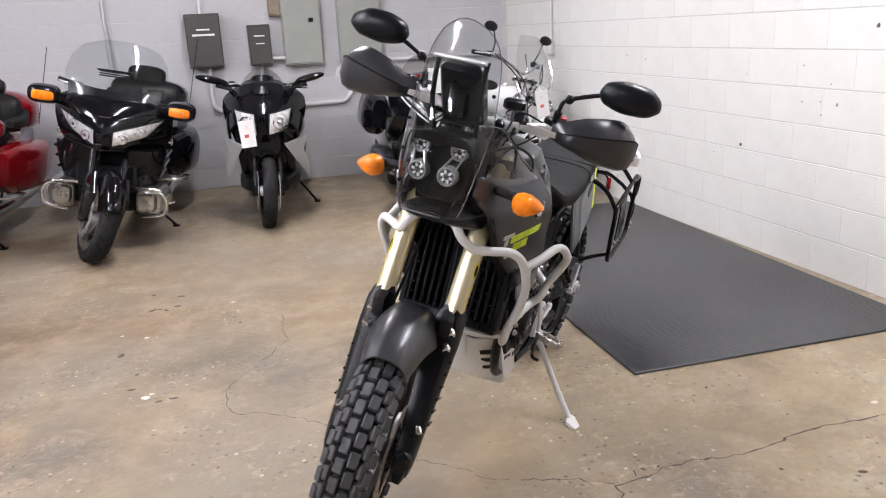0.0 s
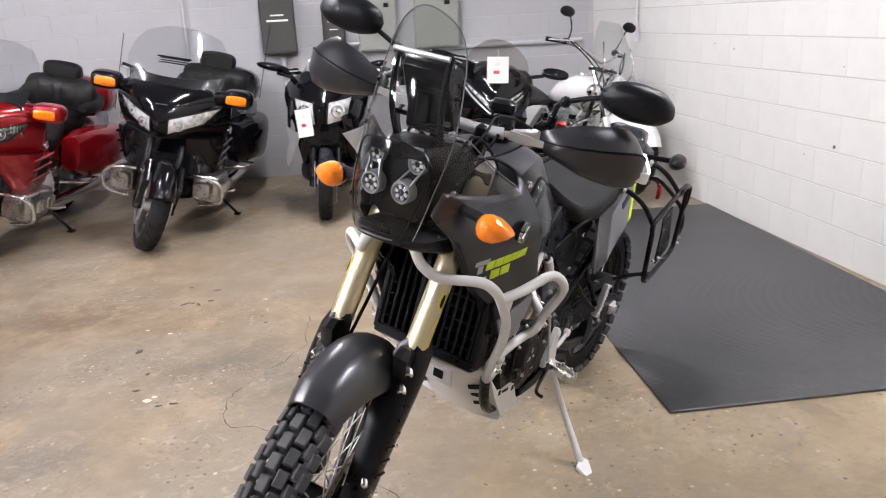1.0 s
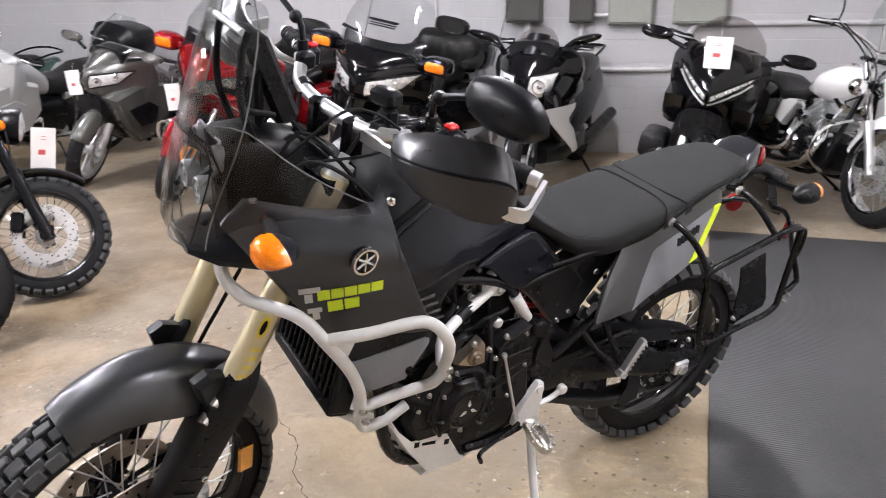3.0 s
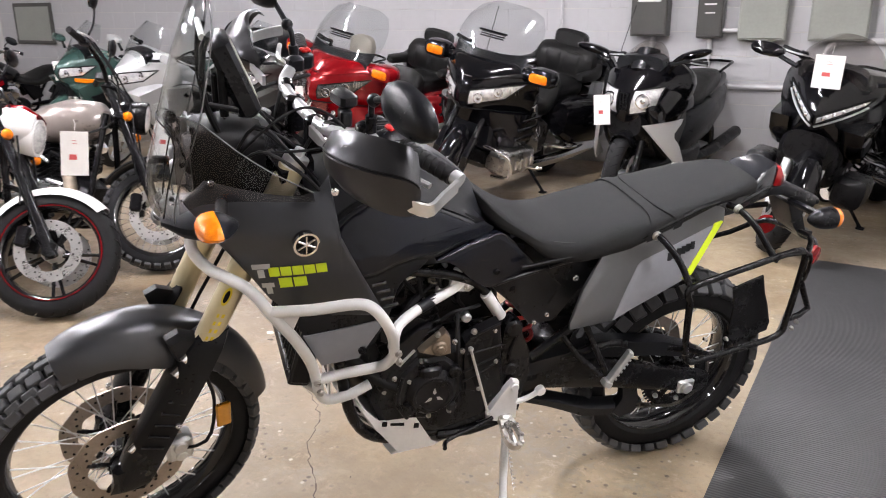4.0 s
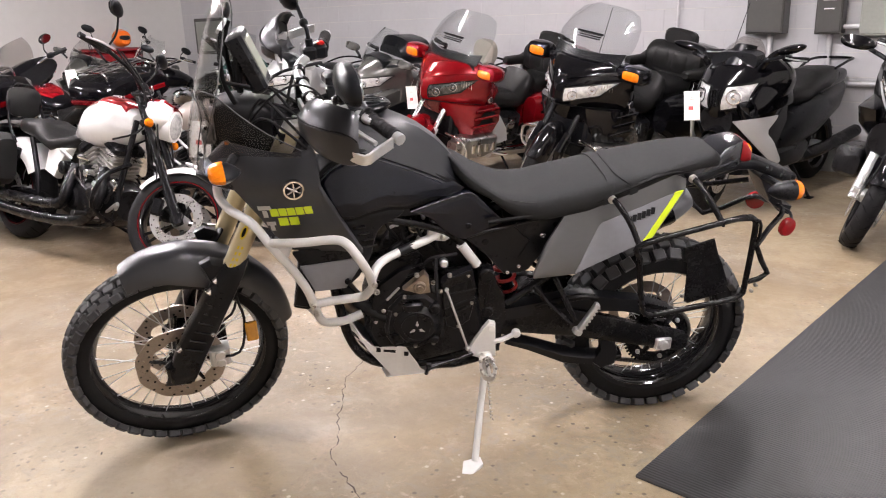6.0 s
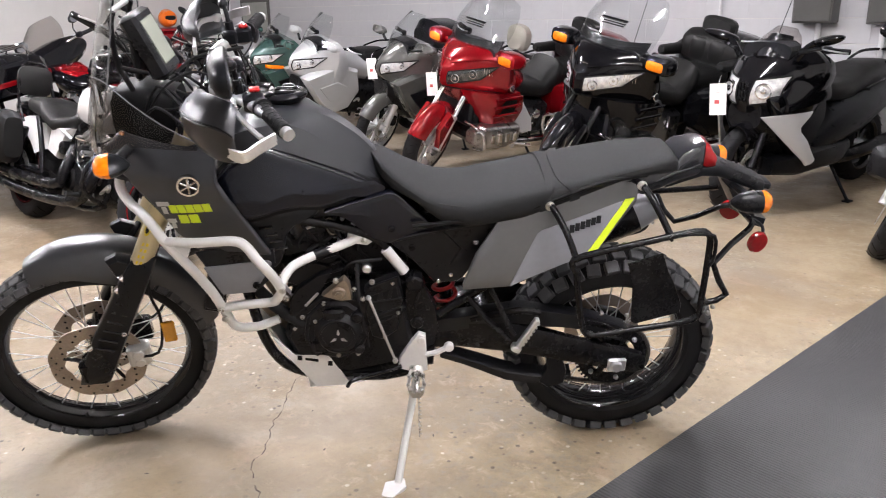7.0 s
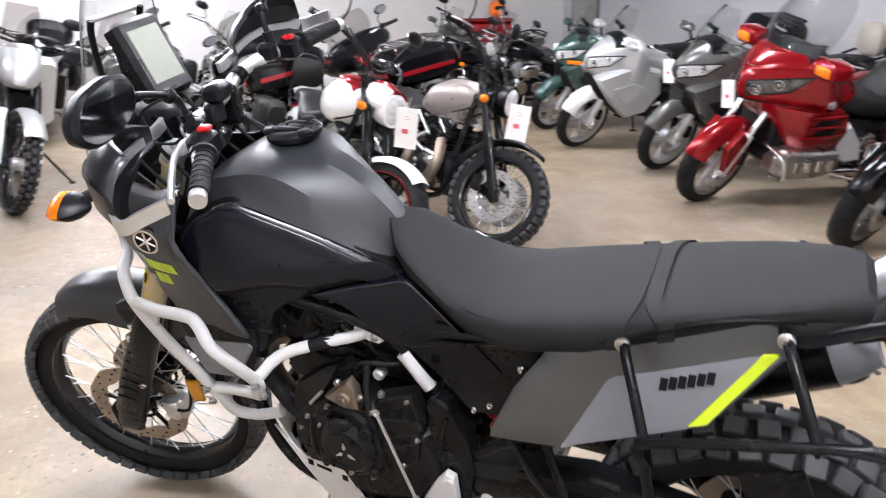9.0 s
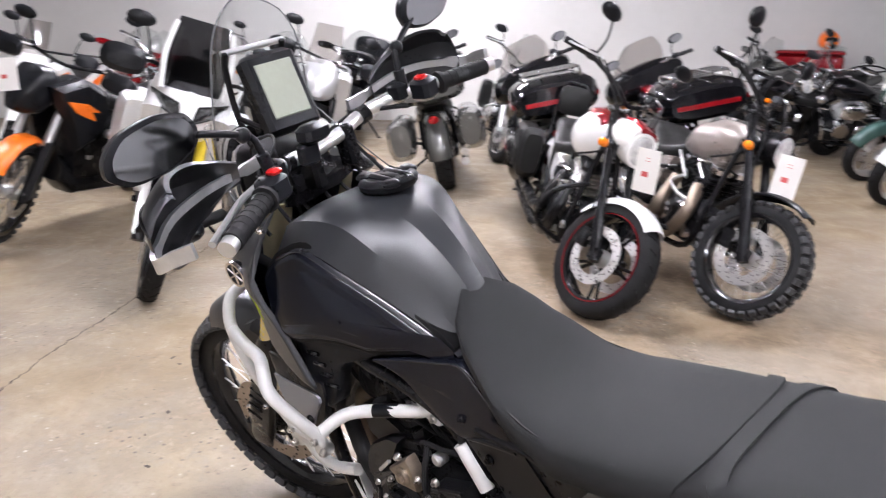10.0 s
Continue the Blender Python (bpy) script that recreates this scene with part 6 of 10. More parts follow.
def t7_engine():
    cc = bm_new()
    plate(cc, [(0.98, 0.47), (0.95, 0.56), (0.86, 0.62), (0.74, 0.6), (0.62, 0.56), (0.6, 0.44), (0.66, 0.36), (0.8, 0.33), (0.94, 0.36)], -0.14, 0.14, 0.02)
    e = part("engine", cc, "engine_black", T, "black parallel-twin engine")
    cy = bm_new()
    m = about((0.86, 0, 0.6), (0, 1, 0), 18)
    box(cy, (0.78, -0.12, 0.58), (0.94, 0.105, 0.72), 0.015, m)
    for k in range(5):
        box(cy, (0.775, -0.125, 0.6 + 0.025 * k), (0.945, 0.11, 0.608 + 0.025 * k), 0.002, m)
    box(cy, (0.77, -0.12, 0.72), (0.93, 0.1, 0.82), 0.02, m)
    pieces("cylinder_head", cy, "engine_black", e)
    cv = bm_new()
    plate(cv, [(0.905, 0.55), (0.865, 0.592), (0.79, 0.588), (0.748, 0.55), (0.735, 0.47), (0.76, 0.42), (0.82, 0.395), (0.89, 0.408), (0.922, 0.47)], 0.12, 0.15, 0.008)
    disc(cv, (0.822, 0.487), 0.07, 0.14, 0.168, 34, 0.016)
    box(cv, (0.8, 0.14, 0.535), (0.86, 0.166, 0.575), 0.01, Matrix.Identity(4))
    box(cv, (0.855, 0.14, 0.42), (0.9, 0.163, 0.47), 0.01, Matrix.Identity(4))
    disc(cv, (0.765, 0.545), 0.018, 0.14, 0.165, 14, 0.004)
    disc(cv, (0.765, 0.43), 0.014, 0.14, 0.16, 14, 0.004)
    tube(cv, [(0.9, 0.15, 0.545), (0.912, 0.152, 0.47), (0.885, 0.152, 0.415)], 0.006, 8)
    lathe(cv, [(0.042, 0.16), (0.048, 0.16), (0.048, 0.17), (0.042, 0.17)], 34, Matrix.Translation((0.822, 0, 0.487)))
    c = part("clutch_cover", cv, "engine_black", e)
    em = bm_new()
    for k in range(3):
        a = math.pi / 2 + k * 2 * math.pi / 3
        p = Vector((0.82 + 0.014 * math.cos(a), 0.17, 0.485 + 0.014 * math.sin(a)))
        loft(em, [[(p.x + r * math.cos(a + b), 0.166 + d, p.z + r * math.sin(a + b)) for r, b in ((0.014, 0), (0.005, 1.9), (0.007, 3.14), (0.005, -1.9))] for d in (0, 0.004)])
    part("badge", em, "alu", c)
    wp = bm_new()
    plate(wp, [(0.86, 0.613), (0.794, 0.669), (0.78, 0.649), (0.775, 0.597), (0.808, 0.593)], 0.125, 0.15, 0.006)
    disc(wp, (0.809, 0.622), 0.02, 0.145, 0.158, 20, 0.004)
    part("water_pump", wp, "bronze", e, "bare metal water pump housing")
    ws = bm_new()
    disc(ws, (0.809, 0.622), 0.011, 0.156, 0.1635, 6, 0.002)
    part("bolt", ws, "bronze", e)
    sc = bm_new()
    plate(sc, [(0.74, 0.625), (0.726, 0.636), (0.646, 0.668), (0.632, 0.589), (0.653, 0.485), (0.697, 0.455), (0.726, 0.468), (0.739, 0.551)], 0.11, 0.146, 0.006)
    spc = part("sprocket_cover", sc, "engine_black", e, "black pierced sprocket cover")
    so = bm_new()
    for tri in (((0.722, 0.608), (0.7, 0.618), (0.708, 0.582)), ((0.693, 0.62), (0.668, 0.63), (0.68, 0.588)), ((0.66, 0.634), (0.651, 0.637), (0.645, 0.6), (0.668, 0.588)), ((0.722, 0.57), (0.69, 0.556), (0.72, 0.545)), ((0.71, 0.528), (0.664, 0.545), (0.667, 0.525)), ((0.715, 0.51), (0.672, 0.505), (0.674, 0.49), (0.7, 0.478))):
        plate(so, list(tri), 0.14, 0.1475, 0.001)
    pieces("opening", so, "deep_black", spc)
    ed = bm_new()
    for a, b in (((0.737, 0.53), (0.64, 0.57)), ((0.736, 0.5), (0.652, 0.54)), ((0.726, 0.636), (0.646, 0.667)), ((0.73, 0.585), (0.635, 0.6))):
        tube(ed, [(a[0], 0.146, a[1]), (b[0], 0.146, b[1])], 0.0035, 6, 1)
    pieces("cover_rib", ed, "engine_black", spc)
    # cast frame plate in front of the clutch cover
    fp = bm_new()
    plate(fp, [(0.95, 0.591), (0.963, 0.515), (0.929, 0.429), (0.891, 0.423), (0.923, 0.509), (0.903, 0.585), (0.853, 0.638), (0.826, 0.685), (0.862, 0.677), (0.926, 0.631)], 0.115, 0.137, 0.007)
    plate(fp, [(0.955, 0.64), (0.962, 0.7), (0.93, 0.715), (0.86, 0.7), (0.83, 0.69), (0.862, 0.674), (0.926, 0.629)], 0.09, 0.118, 0.006)
    fpl = part("frame_plate", fp, "engine_black", T, "black cast engine mount plate")
    al = bm_new()
    tube(al, [(0.908, 0.1375, 0.576), (0.87, 0.1375, 0.617)], 0.0042, 8, 1)
    part("strip", al, "alu", fpl)
    bo = bm_new()
    for x, y, z, r in ((0.745, 0.148, 0.6, 0.007), (0.92, 0.14, 0.54, 0.007), (0.884, 0.15, 0.531, 0.006), (0.826, 0.15, 0.41, 0.007), (0.769, 0.15, 0.414, 0.007), (0.717, 0.146, 0.653, 0.008), (0.768, 0.148, 0.632, 0.007), (0.816, 0.15, 0.663, 0.008), (0.759, 0.12, 0.682, 0.007), (0.66, 0.146, 0.648, 0.006), (0.648, 0.146, 0.55, 0.006), (0.69, 0.146, 0.468, 0.006), (0.945, 0.137, 0.5, 0.007), (0.855, 0.15, 0.59, 0.006)):
        bolt(bo, x, y, z, r)
    pieces("bolt", bo, "steel", e)
    # throttle bodies, plumbing and wiring behind the crash bar
    tb = bm_new()
    disc(tb, (0.816, 0.798), 0.034, 0.02, 0.085, 22, 0.008)
    disc(tb, (0.816, 0.798), 0.024, 0.08, 0.1, 20, 0.005)
    disc(tb, (0.775, 0.815), 0.026, 0.03, 0.085, 18, 0.006)
    disc(tb, (0.86, 0.785), 0.022, 0.03, 0.09, 16, 0.006)
    box(tb, (0.785, 0.04, 0.748), (0.84, 0.092, 0.768), 0.006)
    box(tb, (0.88, 0.03, 0.74), (0.945, 0.1, 0.83), 0.012)
    box(tb, (0.845, 0.05, 0.825), (0.865, 0.1, 0.85), 0.004)
    pieces("throttle_body", tb, "rim_black", e)
    rg = bm_new()
    lathe(rg, [(0.026, 0.086), (0.033, 0.086), (0.033, 0.092), (0.026, 0.092)], 26, Matrix.Translation((0.816, 0, 0.798)))
    lathe(rg, [(0.012, 0.1), (0.017, 0.1), (0.017, 0.104), (0.012, 0.104)], 20, Matrix.Translation((0.816, 0, 0.798)))
    pieces("clamp_ring", rg, "lamp_dark", e)
    sm = bm_new()
    for x, z, r in ((0.8, 0.757, 0.011), (0.868, 0.812, 0.008), (0.84, 0.743, 0.006), (0.79, 0.828, 0.006)):
        disc(sm, (x, z), r, 0.085, 0.104, 10, 0.003)
    disc(sm, (0.731, 0.681), 0.013, 0.105, 0.128, 14, 0.004)
    tube(sm, [(0.9, 0.095, 0.795), (0.872, 0.1, 0.81)], 0.005, 8, 1)
    pieces("fitting", sm, "alu", e)
    hz = bm_new()
    random.seed(5)
    for k in range(11):
        x0, z0 = 0.72 + 0.024 * k, 0.68 + 0.02 * (k % 3)
        tube(hz, [(x0, 0.07, z0), (x0 + 0.03, 0.1, z0 + 0.05), (x0 + random.uniform(-0.05, 0.07), 0.095, z0 + 0.1), (x0 + 0.02, 0.07, z0 + 0.14)], 0.005, 7)
    tube(hz, [(0.8, 0.1, 0.66), (0.77, 0.118, 0.7), (0.72, 0.115, 0.705), (0.69, 0.1, 0.7)], 0.005, 8)
    tube(hz, [(0.757, 0.12, 0.7), (0.757, 0.142, 0.62), (0.748, 0.14, 0.52), (0.74, 0.14, 0.43)], 0.006, 8)
    tube(hz, [(0.905, 0.12, 0.7), (0.885, 0.128, 0.745), (0.86, 0.115, 0.76)], 0.008, 8)
    pieces("hose", hz, "rubber", e)
    bx = bm_new()
    box(bx, (0.62, -0.075, 0.62), (1.0, 0.07, 0.88), 0.02)
    part("airbox", bx, "engine_black", T)
    # frame tubes and plates
    for s in (1, -1):
        fr = bm_new()
        tube(fr, [(1.14, s * 0.05, 0.93), (1.08, s * 0.12, 0.78), (1.06, s * 0.14, 0.62), (1.02, s * 0.13, 0.42), (0.93, s * 0.12, 0.33), (0.75, s * 0.115, 0.325), (0.62, s * 0.115, 0.36)], 0.015, 10)
        tube(fr, [(1.15, s * 0.05, 0.96), (0.95, s * 0.14, 0.87), (0.78, s * 0.115, 0.81), (0.69, s * 0.098, 0.755), (0.625, s * 0.095, 0.655), (0.6, s * 0.11, 0.55)], 0.0135, 10)
        pieces("frame_tube", fr, "black_metal", T)
        wb = bm_new()
        tube(wb, [(0.677, s * 0.103, 0.734), (0.627, s * 0.101, 0.658)], 0.0155, 12, 1)
        part("frame_sleeve", wb, "white_coat", T, "white plastic frame protector")
        pv = bm_new()
        plate(pv, [(0.627, 0.63), (0.618, 0.652), (0.599, 0.662), (0.578, 0.648), (0.566, 0.603), (0.541, 0.555), (0.532, 0.472), (0.544, 0.426), (0.55, 0.34), (0.62, 0.33), (0.608, 0.417), (0.624, 0.503), (0.628, 0.584)], s * 0.09, s * 0.128, 0.012)
        disc(pv, (0.6, 0.633), 0.026, s * 0.1, s * 0.138, 20, 0.006)
        disc(pv, (0.595, 0.501), 0.02, s * 0.1, s * 0.135, 16, 0.005)
        disc(pv, (0.588, 0.455), 0.017, s * 0.1, s * 0.135, 16, 0.005)
        tube(pv, [(0.585, s * 0.128, 0.61), (0.6, s * 0.13, 0.56), (0.6, s * 0.13, 0.53)], 0.006, 8)
        part("pivot_plate", pv, "black_metal", T, "black swingarm pivot plate")
        ft = bm_new()
        plate(ft, [(0.592, 0.478), (0.572, 0.47), (0.568, 0.345), (0.6, 0.335), (0.655, 0.355), (0.65, 0.39), (0.618, 0.445)], s * 0.135, s * 0.152, 0.004)
        disc(ft, (0.585, 0.455), 0.012, s * 0.15, s * 0.157, 12, 0.002)
        tube(ft, [(0.575, s * 0.148, 0.4), (0.54, s * 0.15, 0.41), (0.51, s * 0.152, 0.427)], 0.008, 8)
        disc(ft, (0.505, 0.428), 0.014, s * 0.143, s * 0.16, 14, 0.003)
        part("footpeg_bracket", ft, "alu_plate", T, "cast silver footpeg bracket")
        pg = bm_new()
        fm = Matrix.Translation((0.603, s * 0.155, 0.352)) @ Matrix.Rotation(radians(-s * 14), 4, "X")
        loop = [(0.018, 0.0), (0.024, 0.03), (0.026, 0.065), (0.017, 0.09), (0.0, 0.096), (-0.017, 0.09), (-0.026, 0.065), (-0.024, 0.03), (-0.018, 0.0)]
        loft(pg, [[fm @ Vector((x * q, s * (0.05 + (y - 0.05) * q), z)) for x, y in rounded(loop, 0.3, 1)] for q, z in ((0.72, -0.012), (1.0, -0.012), (1.04, 0.0), (1.0, 0.01), (0.72, 0.01), (0.7, 0.0))], False, True)
        for x, y in loop[1:-1]:
            p = fm @ Vector((x * 0.9, s * (0.05 + (y - 0.05) * 0.9), 0.008))
            box(pg, p - Vector((0.0045, 0.0045, 0.002)), p + Vector((0.0045, 0.0045, 0.009)), 0.002)
        box(pg, (-0.006, min(0, s * 0.09), -0.008), (0.006, max(0, s * 0.09), 0.004), 0.002, fm)
        box(pg, (-0.02, min(-s * 0.018, s * 0.012), -0.018), (0.02, max(-s * 0.018, s * 0.012), 0.014), 0.006, fm)
        pieces("footpeg", pg, "steel", T, "toothed silver footpeg")
    sh = bm_new()
    tube(sh, [(0.728, 0.16, 0.611), (0.662, 0.165, 0.395)], 0.0038, 8, 1)
    ball(sh, (0.728, 0.16, 0.611), 0.008, 0.008, 0.008, 8)
    ball(sh, (0.662, 0.165, 0.395), 0.009, 0.009, 0.009, 8)
    part("shift_rod", sh, "alu", T, "silver gear shift rod")
    sl = bm_new()
    tube(sl, [(0.645, 0.16, 0.37), (0.68, 0.17, 0.365), (0.78, 0.19, 0.35), (0.8, 0.22, 0.35)], 0.006, 8)
    part("shift_lever", sl, "black_metal", T)
    # skid plate
    sk = bm_new()
    rings = []
    for x, z, w in ((1.06, 0.487, 0.128), (1.0, 0.375, 0.141), (0.94, 0.288, 0.141), (0.92, 0.278, 0.141), (0.8, 0.284, 0.138), (0.62, 0.298, 0.11)):
        f = 0.038 if x > 0.93 else 0.0
        up = 0.012 if x > 0.93 else 0.01
        rings.append([(x - f, w, z + up), (x, w * 0.5, z), (x, -w * 0.5, z), (x - f, -w, z + up), (x - f - 0.003, -w, z + up + 0.004), (x - 0.003, -w * 0.5, z + 0.004), (x - 0.003, w * 0.5, z + 0.004), (x - f - 0.003, w, z + up + 0.004)])
    loft(sk, rings)
    for s in (1, -1):
        plate(sk, [(1.022, 0.487), (0.955, 0.408), (0.858, 0.404), (0.808, 0.31), (0.79, 0.3), (0.8, 0.292), (0.9, 0.289), (0.965, 0.385)], s * 0.136, s * 0.141, 0.001)
    loft(sk, [[(x, y, z) for y, z in ((-0.055, 0.43), (0.045, 0.43), (0.035, 0.53), (-0.045, 0.53))] for x in (1.062, 1.066)])
    k = part("skid_plate", sk, "alu_plate", T, "pale silver slotted skid plate")
    ho = bm_new()
    for s in (1, -1):
        for q in range(3):
            x, z, w = 1.008 - 0.022 * q, 0.418 - 0.036 * q, 0.132 + 0.003 * q
            a, b = Vector((x + 0.02 - 0.012, s * w * 0.58, z + 0.002)), Vector((x + 0.02 - 0.03, s * w * 0.86, z + 0.008))
            d = Vector((0.01, 0, 0.017))
            n = (b - a).cross(d).normalized() * 0.0035
            n = n if n.x > 0 else -n
            loft(ho, [[a + n * h, b + n * h, b + d + n * h, a + d + n * h] for h in (-2.0, 1.0)])
        plate(ho, [(0.888, 0.381), (0.926, 0.389), (0.926, 0.397), (0.888, 0.391)], s * 0.139, s * 0.1425, 0.0005)
        for x, z in ((0.935, 0.388), (0.848, 0.365)):
            plate(ho, [(x, z), (x + 0.014, z + 0.002), (x + 0.013, z + 0.018), (x - 0.001, z + 0.016)], s * 0.139, s * 0.1425, 0.0005)
    for z in (0.445, 0.49):
        box(ho, (1.058, -0.018, z), (1.0675, 0.014, z + 0.026), 0.0)
    pieces("slot", ho, "deep_black", k)
    lr = bm_new()
    for s in (1, -1):
        tube(lr, [(0.79, s * 0.13, 0.318), (0.7, s * 0.135, 0.318), (0.62, s * 0.135, 0.335)], 0.014, 8, 2)
    pieces("cradle_tube", lr, "black_metal", T)
    # side stand
    st = bm_new()
    tube(st, [(0.60, 0.155, 0.335), (0.63, 0.24, 0.22), (0.663, 0.345, 0.09)], 0.011, 10, 1)
    ssd = part("side_stand", st, "white_coat", T, "pale alloy side stand, folded out")
    fo = bm_new()
    loft(fo, [[(0.645, 0.335, 0.085 + d), (0.70, 0.345, 0.083 + d), (0.71, 0.385, 0.073 + d), (0.68, 0.395, 0.071 + d), (0.64, 0.36, 0.08 + d)] for d in (0, 0.012)])
    part("foot", fo, "alu_plate", ssd)
    pts = [(0.615 - 0.02 + 0.004 * math.cos(k * 1.4), 0.165 + 0.0014 * k + 0.004 * math.sin(k * 1.4), 0.30 - 0.0021 * k) for k in range(60)]
    part("spring", tube(bm_new(), pts, 0.0014, 5, 2), "steel", ssd)


def t7_crash_bars():
    for s in (1, -1):
        bars = bm_new()
        r = 0.0128
        tube(bars, [(1.335, s * 0.03, 0.957), (1.366, s * 0.06, 0.957), (1.366, s * 0.085, 0.925), (1.338, s * 0.112, 0.895), (1.308, s * 0.145, 0.89), (1.275, s * 0.191, 0.89), (1.25, s * 0.215, 0.872), (1.226, s * 0.228, 0.838), (1.175, s * 0.228, 0.76), (1.14, s * 0.21, 0.68), (1.125, s * 0.19, 0.615), (1.118, s * 0.178, 0.58)], r, 12, 4)
        tube(bars, [(1.226, s * 0.228, 0.84), (1.14, s * 0.246, 0.845), (1.05, s * 0.262, 0.856), (1.015, s * 0.276, 0.848), (0.988, s * 0.287, 0.812), (0.965, s * 0.262, 0.755), (0.953, s * 0.235, 0.704), (0.952, s * 0.228, 0.68), (0.968, s * 0.222, 0.655), (0.985, s * 0.2, 0.632), (1.06, s * 0.19, 0.62), (1.125, s * 0.188, 0.61)], r, 12, 4)
        tube(bars, [(0.953, s * 0.225, 0.7), (0.926, s * 0.178, 0.727), (0.86, s * 0.142, 0.745), (0.8, s * 0.118, 0.756), (0.762, s * 0.107, 0.768), (0.742, s * 0.1, 0.785)], r, 12, 4)
        tube(bars, [(1.122, s * 0.182, 0.6), (1.115, s * 0.172, 0.56), (1.095, s * 0.165, 0.53), (1.04, s * 0.155, 0.525), (0.985, s * 0.145, 0.54)], r, 12, 4)
        cb = part("crash_bar", bars, "white_coat", T, "white powder-coated crash bar")
        gs = bm_new()
        plate(gs, [(0.766, 0.818), (0.754, 0.822), (0.712, 0.76), (0.726, 0.75), (0.784, 0.76), (0.778, 0.785)], s * 0.096, s * 0.112, 0.004)
        plate(gs, [(1.215, 0.835), (1.18, 0.79), (1.16, 0.835)], s * 0.226, s * 0.234, 0.002)
        pieces("gusset", gs, "white_coat", cb)
        bo = bm_new()
        for x, y, z in ((1.125, 0.205, 0.615), (1.118, 0.205, 0.585), (0.945, 0.245, 0.695), (0.94, 0.235, 0.665), (0.733, 0.113, 0.766), (0.762, 0.113, 0.803)):
            bolt(bo, x, s * y, z, 0.009, s)
        pieces("bolt", bo, "steel", cb)
        lb = bm_new()
        tube(lb, [(0.868, s * 0.146, 0.743), (0.818, s * 0.1225, 0.7525)], 0.0137, 12, 1)
        part("label_band", lb, "black_plastic", cb, "black maker's label band")
    br = bm_new()
    tube(br, [(1.115, 0.17, 0.565), (1.15, 0.1, 0.56), (1.16, 0, 0.56), (1.15, -0.1, 0.56), (1.115, -0.17, 0.565)], 0.0128, 12)
    part("crash_bar_bridge", br, "white_coat", T)


t7_front()
t7_nose()
t7_radiator()
t7_tank()
t7_seat()
t7_rear()
t7_engine()
t7_crash_bars()

# ---- other motorcycles ----
def start_bike(name, fx, fy, heading, lean, wb, label, category="motorcycle", group=""):
    """A vehicle frame from where its front tyre stands; x ahead from the rear axle."""
    h = radians(heading)
    return root(name, stance(fx - wb * math.cos(h), fy - wb * math.sin(h), heading, lean), label, category, group)


def steer_of(wb, rake, trail, deg):
    r = radians(rake)
    return about((wb + trail, 0, 0), (-math.sin(r), 0, math.cos(r)), deg)


